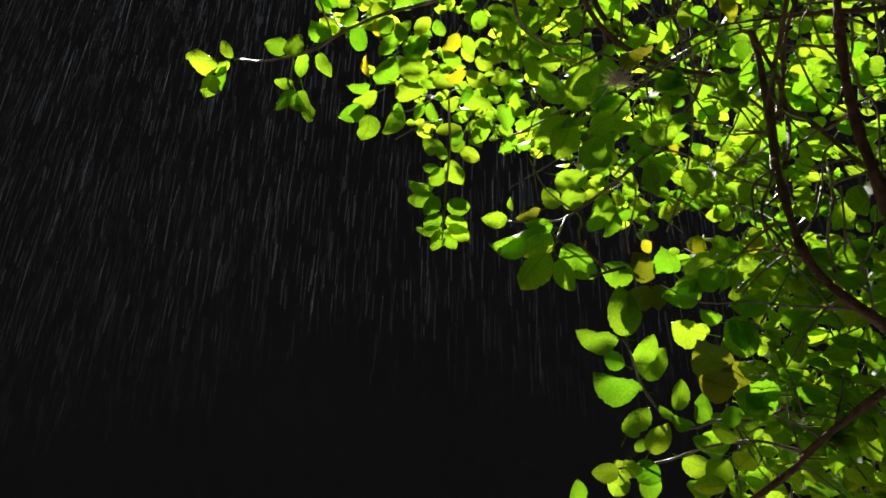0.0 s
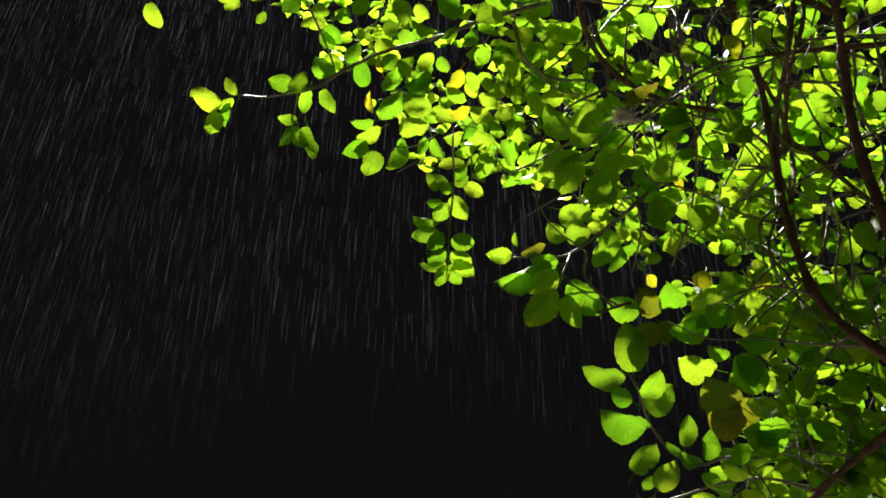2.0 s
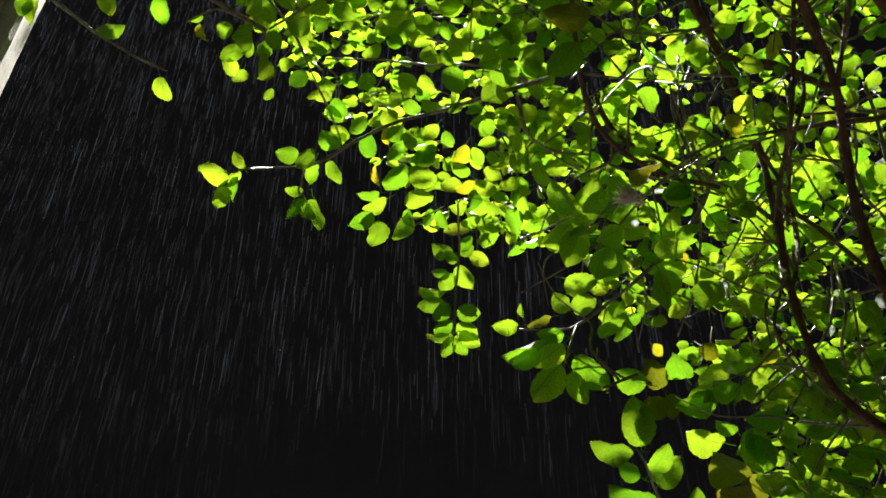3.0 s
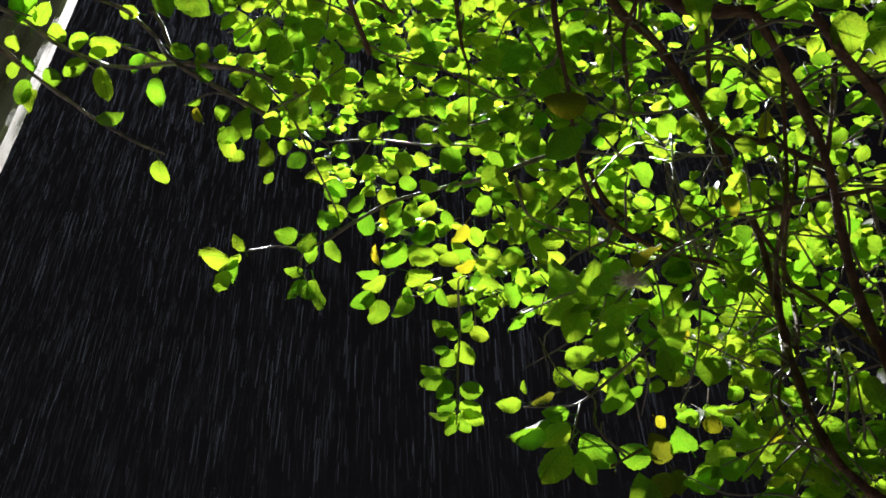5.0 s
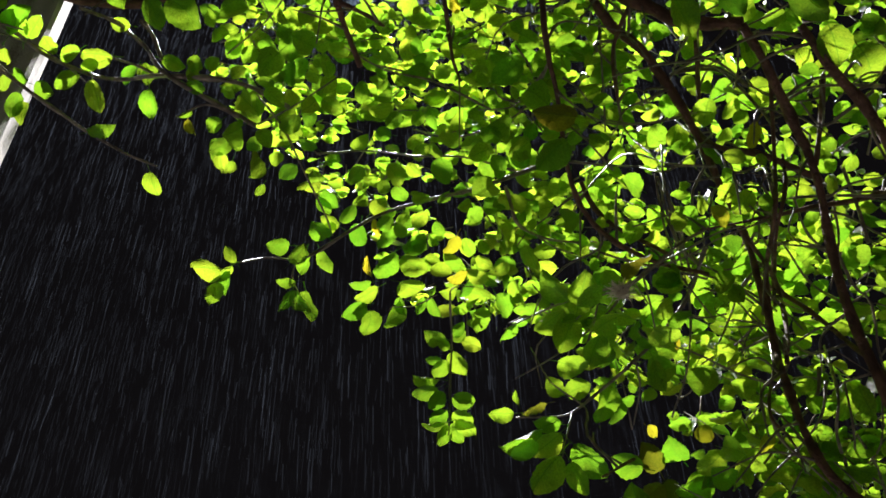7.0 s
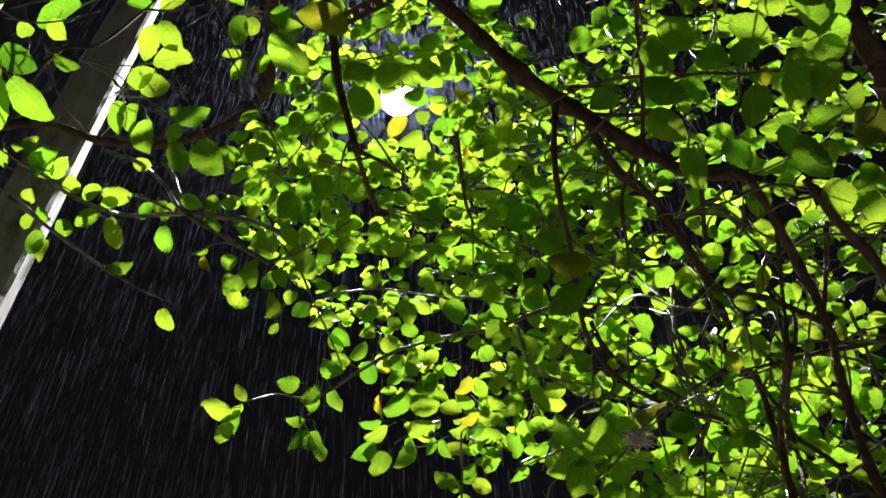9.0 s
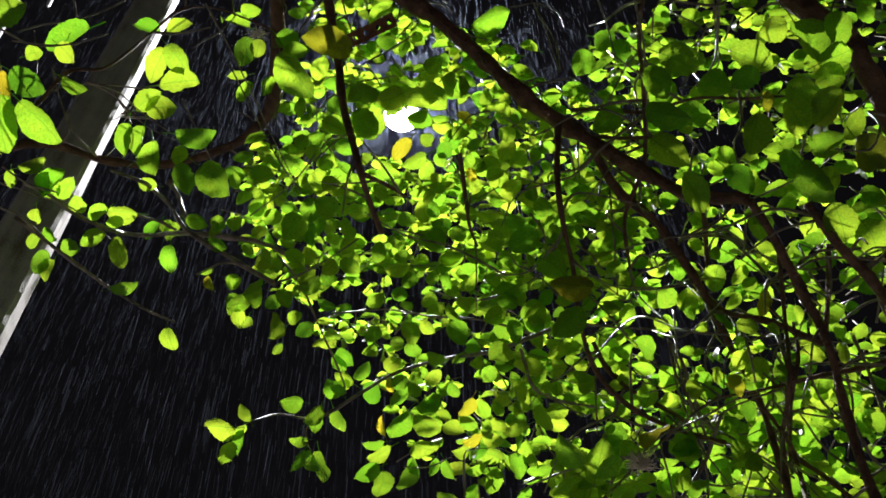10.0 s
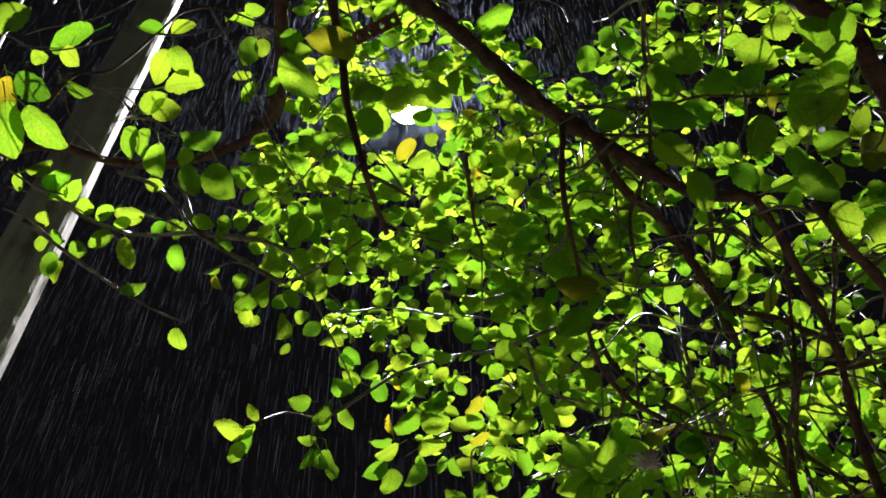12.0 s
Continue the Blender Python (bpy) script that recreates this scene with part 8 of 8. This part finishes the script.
spur(0.73, 1.51, 2.85, 7)
spur(0.49, 1.30, 2.99, 8)
spur(0.70, 2.02, 2.67, 6)
spur(1.00, 1.62, 3.03, 7)
spur(0.69, 1.54, 2.67, 7)
spur(0.96, 1.63, 2.77, 8)
spur(0.51, 1.31, 3.36, 8)
spur(0.17, 1.31, 3.27, 7)
spur(-0.33, 1.51, 3.33, 8)
spur(0.82, 1.87, 3.00, 7)
spur(-0.17, 1.35, 3.42, 7)
spur(0.09, 1.27, 3.24, 6)
spur(-0.00, 1.27, 3.33, 6)
spur(0.40, 1.36, 3.59, 7)
spur(-0.20, 1.62, 3.17, 8)
spur(-0.06, 1.74, 3.30, 6)
spur(0.75, 1.50, 2.95, 6)
spur(1.04, 1.56, 2.94, 7)
spur(0.74, 1.12, 3.54, 7)
spur(0.52, 1.22, 3.32, 8)
spur(0.22, 1.43, 3.17, 8)
spur(0.55, 1.62, 3.33, 8)
spur(0.06, 1.26, 3.49, 8)
spur(0.49, 1.77, 2.71, 8)
spur(0.62, 1.50, 3.31, 7)
spur(0.18, 1.64, 3.33, 6)
spur(0.66, 1.58, 2.52, 7)

me = bpy.data.meshes.new("foliage")
me.from_pydata(mass_verts, [], mass_faces)
layer = me.uv_layers.new(name="leaf")
loop_verts = np.empty(len(me.loops), dtype=np.int32)
me.loops.foreach_get("vertex_index", loop_verts)
layer.data.foreach_set("uv", np.array(mass_uvs, dtype=np.float32)[loop_verts].ravel())
me.polygons.foreach_set("use_smooth", [True] * len(me.polygons))
me.materials.append(foliage_mat)
foliage = new("foliage", me)
foliage.parent = tree
tagged(foliage, "dense small green leaves in tufts", kind="stuff")
# thin bare shoots off the limbs and boughs, and long crossing twigs on the trunk side
for line in GROWN:
    for q in line[4::9]:
        at = q.to_3d()
        run = Vector((tuft.gauss(-0.15, 0.7), tuft.gauss(0.1, 0.5), tuft.gauss(0.1, 0.8))).normalized()
        span = tuft.uniform(0.04, 0.13)
        mid = at + run * span * 0.5 + Vector((0, 0, tuft.uniform(-0.01, 0.03)))
        end = at + run * span + Vector((tuft.gauss(0, 0.02), 0, tuft.uniform(-0.05, 0.02)))
        spur_lines.append([Vector(v) for v in smooth_line([(*at, 0.0028), (*mid, 0.002), (*end, 0.0011)], 4)])
crossing = random.Random(21)
for line in GROWN:
    for q in line[3::14]:
        at = q.to_3d()
        if at.x < 0.25 or at.z < 2.0:
            continue
        run = Vector((crossing.gauss(-0.2, 0.6), crossing.gauss(0.35, 0.35), crossing.gauss(0.5, 0.6))).normalized()
        span = crossing.uniform(0.12, 0.34)
        way = [(*at, 0.0030)]
        for k in (1, 2, 3, 4):
            kink = Vector((crossing.gauss(0, 0.012), crossing.gauss(0, 0.012), crossing.gauss(0, 0.012)))
            way.append((*(at + run * span * k / 4 + kink), 0.0030 - 0.0005 * k))
        spur_lines.append([Vector(v) for v in smooth_line(way, 3)])
bm = bmesh.new()
for line in spur_lines:
    tube(bm, [Vector((q[0] - 1.35, q[1] - 1.25, q[2], q[3])) for q in line], 4)
part("spur_wood", bm, twig_bark, tree, "short thin brown fruiting spurs and shoots", kind="stuff")

# rain drops that hang from leaf tips
bm = bmesh.new()
for ob in [c for c in tree.children if c.name.startswith("leaf")][::3]:
    tip = ob.matrix_basis @ Vector((0, 1, 0))
    bmesh.ops.create_icosphere(bm, subdivisions=2, radius=tuft.uniform(0.0011, 0.002),
                               matrix=Matrix.Translation(tip + Vector((0, 0, -0.0012))) @ Matrix.Diagonal((1, 1, 1.25, 1)))
part("hanging_drops", bm, water, tree, "clear rain drops on leaf tips", kind="stuff")

# ---- the street lamp: a square concrete post beyond the crown, the lamp hung from its arm ----
street_lamp = tagged(new("street_lamp"), "tall square concrete street lamp with a glaring white lamp", "street lamp")
street_lamp.location = (-0.878, 1.208, 0)
post_turn = pose(0, 0, 0, 0, 0, 22)
bm = bmesh.new()
rings = []
for i in range(300):
    z = -0.1 + 8.9 * i / 299
    half_side = 0.0497 * (1.12 - 0.028 * z)
    ring = []
    for k, (cx, cy) in enumerate(((1, -0.84), (1, 0.84), (0.84, 1), (-0.84, 1), (-1, 0.84), (-1, -0.84), (-0.84, -1), (0.84, -1))):
        at = Vector((cx * half_side, cy * half_side, z))
        worn = 1 + 0.03 * noise.noise(Vector((k * 3.1, 0, z * 9))) + 0.025 * noise.noise(Vector((k * 5.7, 4, z * 31)))
        ring.append(bm.verts.new(post_turn @ Vector((at.x * worn, at.y * worn, z))))
    rings.append(ring)
for lower, upper in zip(rings, rings[1:]):
    for k in range(8):
        bm.faces.new((lower[k], lower[(k + 1) % 8], upper[(k + 1) % 8], upper[k]))
bm.faces.new(rings[0][::-1])
bm.faces.new(rings[-1])
part_flat("post", bm, concrete, street_lamp, "grey concrete post, one face brightly lit")
arm = [(0, 0, 8.7, 0.03), (0.213, 0.478, 8.95, 0.03), (0.498, 1.114, 9.0, 0.028), (0.669, 1.497, 8.9, 0.026), (0.711, 1.592, 8.6, 0.025), (0.711, 1.592, 6.235, 0.022)]
bm = bmesh.new()
tube(bm, smooth_line(arm, 6), 10)
part("arm", bm, steel, street_lamp, "galvanised steel arm")
bm = bmesh.new()
bmesh.ops.create_cone(bm, cap_ends=True, segments=24, radius1=0.12, radius2=0.05, depth=0.14, matrix=Matrix.Translation((0.711, 1.592, 6.165)))
housing = part("housing", bm, housing_mat, street_lamp, "grey lamp housing")
bm = bmesh.new()
bmesh.ops.create_uvsphere(bm, u_segments=24, v_segments=12, radius=0.105, matrix=Matrix.Translation((0.711, 1.592, 6.090)) @ Matrix.Diagonal((1, 1, 0.45, 1)))
part("lamp_bowl", bm, lamp_glass, housing, "glowing white glass bowl")

# ---- a slim steel pole beside the post ----
stay = tagged(new("steel_pole"), "slim bright steel pole leaning beside the concrete post", "pole")
stay.location = (-1.715, 2.406, 0)
bm = bmesh.new()
tube(bm, [Vector(q) for q in [(0.000, 0.0, 0.0, 0.011), (-0.566, -0.598, 8.200, 0.011)]], 10)
part("pipe", bm, steel, stay)
bm = bmesh.new()
bmesh.ops.create_cone(bm, cap_ends=True, segments=16, radius1=0.05, radius2=0.035, depth=0.3, matrix=Matrix.Translation((0, 0, 0.13)))
part("foot_sleeve", bm, steel, stay)
# a short pipe held beside it by a clamp bar
bm = bmesh.new()
tube(bm, [Vector(q) for q in ((-0.247, -0.403, 5.800, 0.006), (-0.248, -0.404, 5.812, 0.010), (-0.250, -0.406, 5.840, 0.011), (-0.354, -0.516, 7.350, 0.011))], 10)
part("hanging_pipe", bm, steel, stay)
bm = bmesh.new()
tube(bm, [Vector(q) for q in ((-0.490, -0.518, 7.100, 0.012), (-0.337, -0.498, 7.100, 0.012))], 8)
part("clamp_bar", bm, steel, stay)

# ---- rain: none under the crown, added drops round the lamp imitate its glow ----
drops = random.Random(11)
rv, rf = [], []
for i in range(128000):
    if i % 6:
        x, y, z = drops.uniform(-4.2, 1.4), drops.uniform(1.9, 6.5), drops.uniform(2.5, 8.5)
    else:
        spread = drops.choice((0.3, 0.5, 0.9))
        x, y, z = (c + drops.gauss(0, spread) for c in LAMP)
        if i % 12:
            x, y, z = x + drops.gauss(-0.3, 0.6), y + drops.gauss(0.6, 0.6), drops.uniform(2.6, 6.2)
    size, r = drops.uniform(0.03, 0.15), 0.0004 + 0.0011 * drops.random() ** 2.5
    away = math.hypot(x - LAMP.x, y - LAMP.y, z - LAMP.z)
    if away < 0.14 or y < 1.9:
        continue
    # drop width makes up for the lamp's light fading with distance
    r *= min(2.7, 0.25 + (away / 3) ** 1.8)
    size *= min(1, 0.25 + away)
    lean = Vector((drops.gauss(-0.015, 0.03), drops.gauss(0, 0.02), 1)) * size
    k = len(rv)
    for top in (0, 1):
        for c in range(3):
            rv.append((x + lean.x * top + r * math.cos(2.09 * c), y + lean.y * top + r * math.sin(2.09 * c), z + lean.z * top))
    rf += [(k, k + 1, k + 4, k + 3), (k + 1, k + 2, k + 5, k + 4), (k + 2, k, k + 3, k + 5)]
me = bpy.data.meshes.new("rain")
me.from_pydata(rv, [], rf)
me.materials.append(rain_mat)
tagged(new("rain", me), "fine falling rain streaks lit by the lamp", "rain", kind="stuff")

# ---- small things in the crown ----
strap = tagged(new("perforated_strap"), "rusty perforated steel strap caught among the branches", "metal strap")
STRAP_A, STRAP_B = Vector((-0.182, 0.801, 3.176)), Vector((-0.092, 0.747, 3.167))
strap.location = STRAP_A
along = (STRAP_B - STRAP_A)
cell = along.length / 4
along.normalize()
up = (Vector((0, 0.5, 0.85)) - along * along.dot(Vector((0, 0.5, 0.85)))).normalized()
side = along.cross(up)
half, thick = 0.0135, 0.0012
bm = bmesh.new()
for i in range(4):
    rim = []
    for k in range(8):
        a = math.pi / 4 * k
        c, s = math.cos(a), math.sin(a)
        big = max(abs(c), abs(s))
        flat = ((i + 0.5 + 0.5 * c / big) * cell, half * s / big), ((i + 0.5) * cell + 0.0055 * c, 0.0055 * s)
        rim.append([bm.verts.new(along * u + side * v + up * w) for (u, v) in flat for w in (thick, -thick)])
    for k in range(8):
        p, q = rim[k], rim[(k + 1) % 8]
        for a, b in ((0, 2), (3, 1), (2, 3), (1, 0)):
            bm.faces.new((p[a], q[a], q[b], p[b]))
bmesh.ops.recalc_face_normals(bm, faces=bm.faces)
part_flat("plate", bm, rust, strap)


def cobweb(at, size, threads, label, seed):
    """A loose tuft of silk threads with a curl of dead leaf in it."""
    rnd = random.Random(seed)
    web = tagged(new("cobweb"), label, "cobweb", "cobwebs in the tree")
    web.location = at
    bm = bmesh.new()
    for _ in range(threads):
        a = Vector((rnd.gauss(0, 1), rnd.gauss(0, 0.6), rnd.gauss(0, 0.8))) * size * 0.5
        b = Vector((rnd.gauss(0, 1), rnd.gauss(0, 0.6), rnd.gauss(0, 0.8))) * size * 0.5
        mid = (a + b) * 0.35 + Vector((0, 0, -0.12 * size))
        tube(bm, smooth_line([(*a, 0.0002), (*mid, 0.00035), (*b, 0.0002)], 4), 3)
    part("silk", bm, silk, web)
    bm = bmesh.new()
    tube(bm, smooth_line([(-0.3 * size, 0, 0, 0.001), (0, 0, 0.15 * size, 0.003), (0.3 * size, 0, -0.05 * size, 0.001)], 5), 6, 0.5)
    part("dead_leaf", bm, rust, web, "curled brown dead leaf")


cobweb((0.272, 0.980, 2.318), 0.021, 110, "pale cobweb tuft round a curled dead leaf among green leaves", 3)
cobweb((-0.362, 0.789, 3.178), 0.02, 50, "pale cobweb tuft on a twig beside a branch", 4)
cobweb((-0.593, 0.885, 3.028), 0.05, 12, "thin cobweb strands strung between twigs", 6)
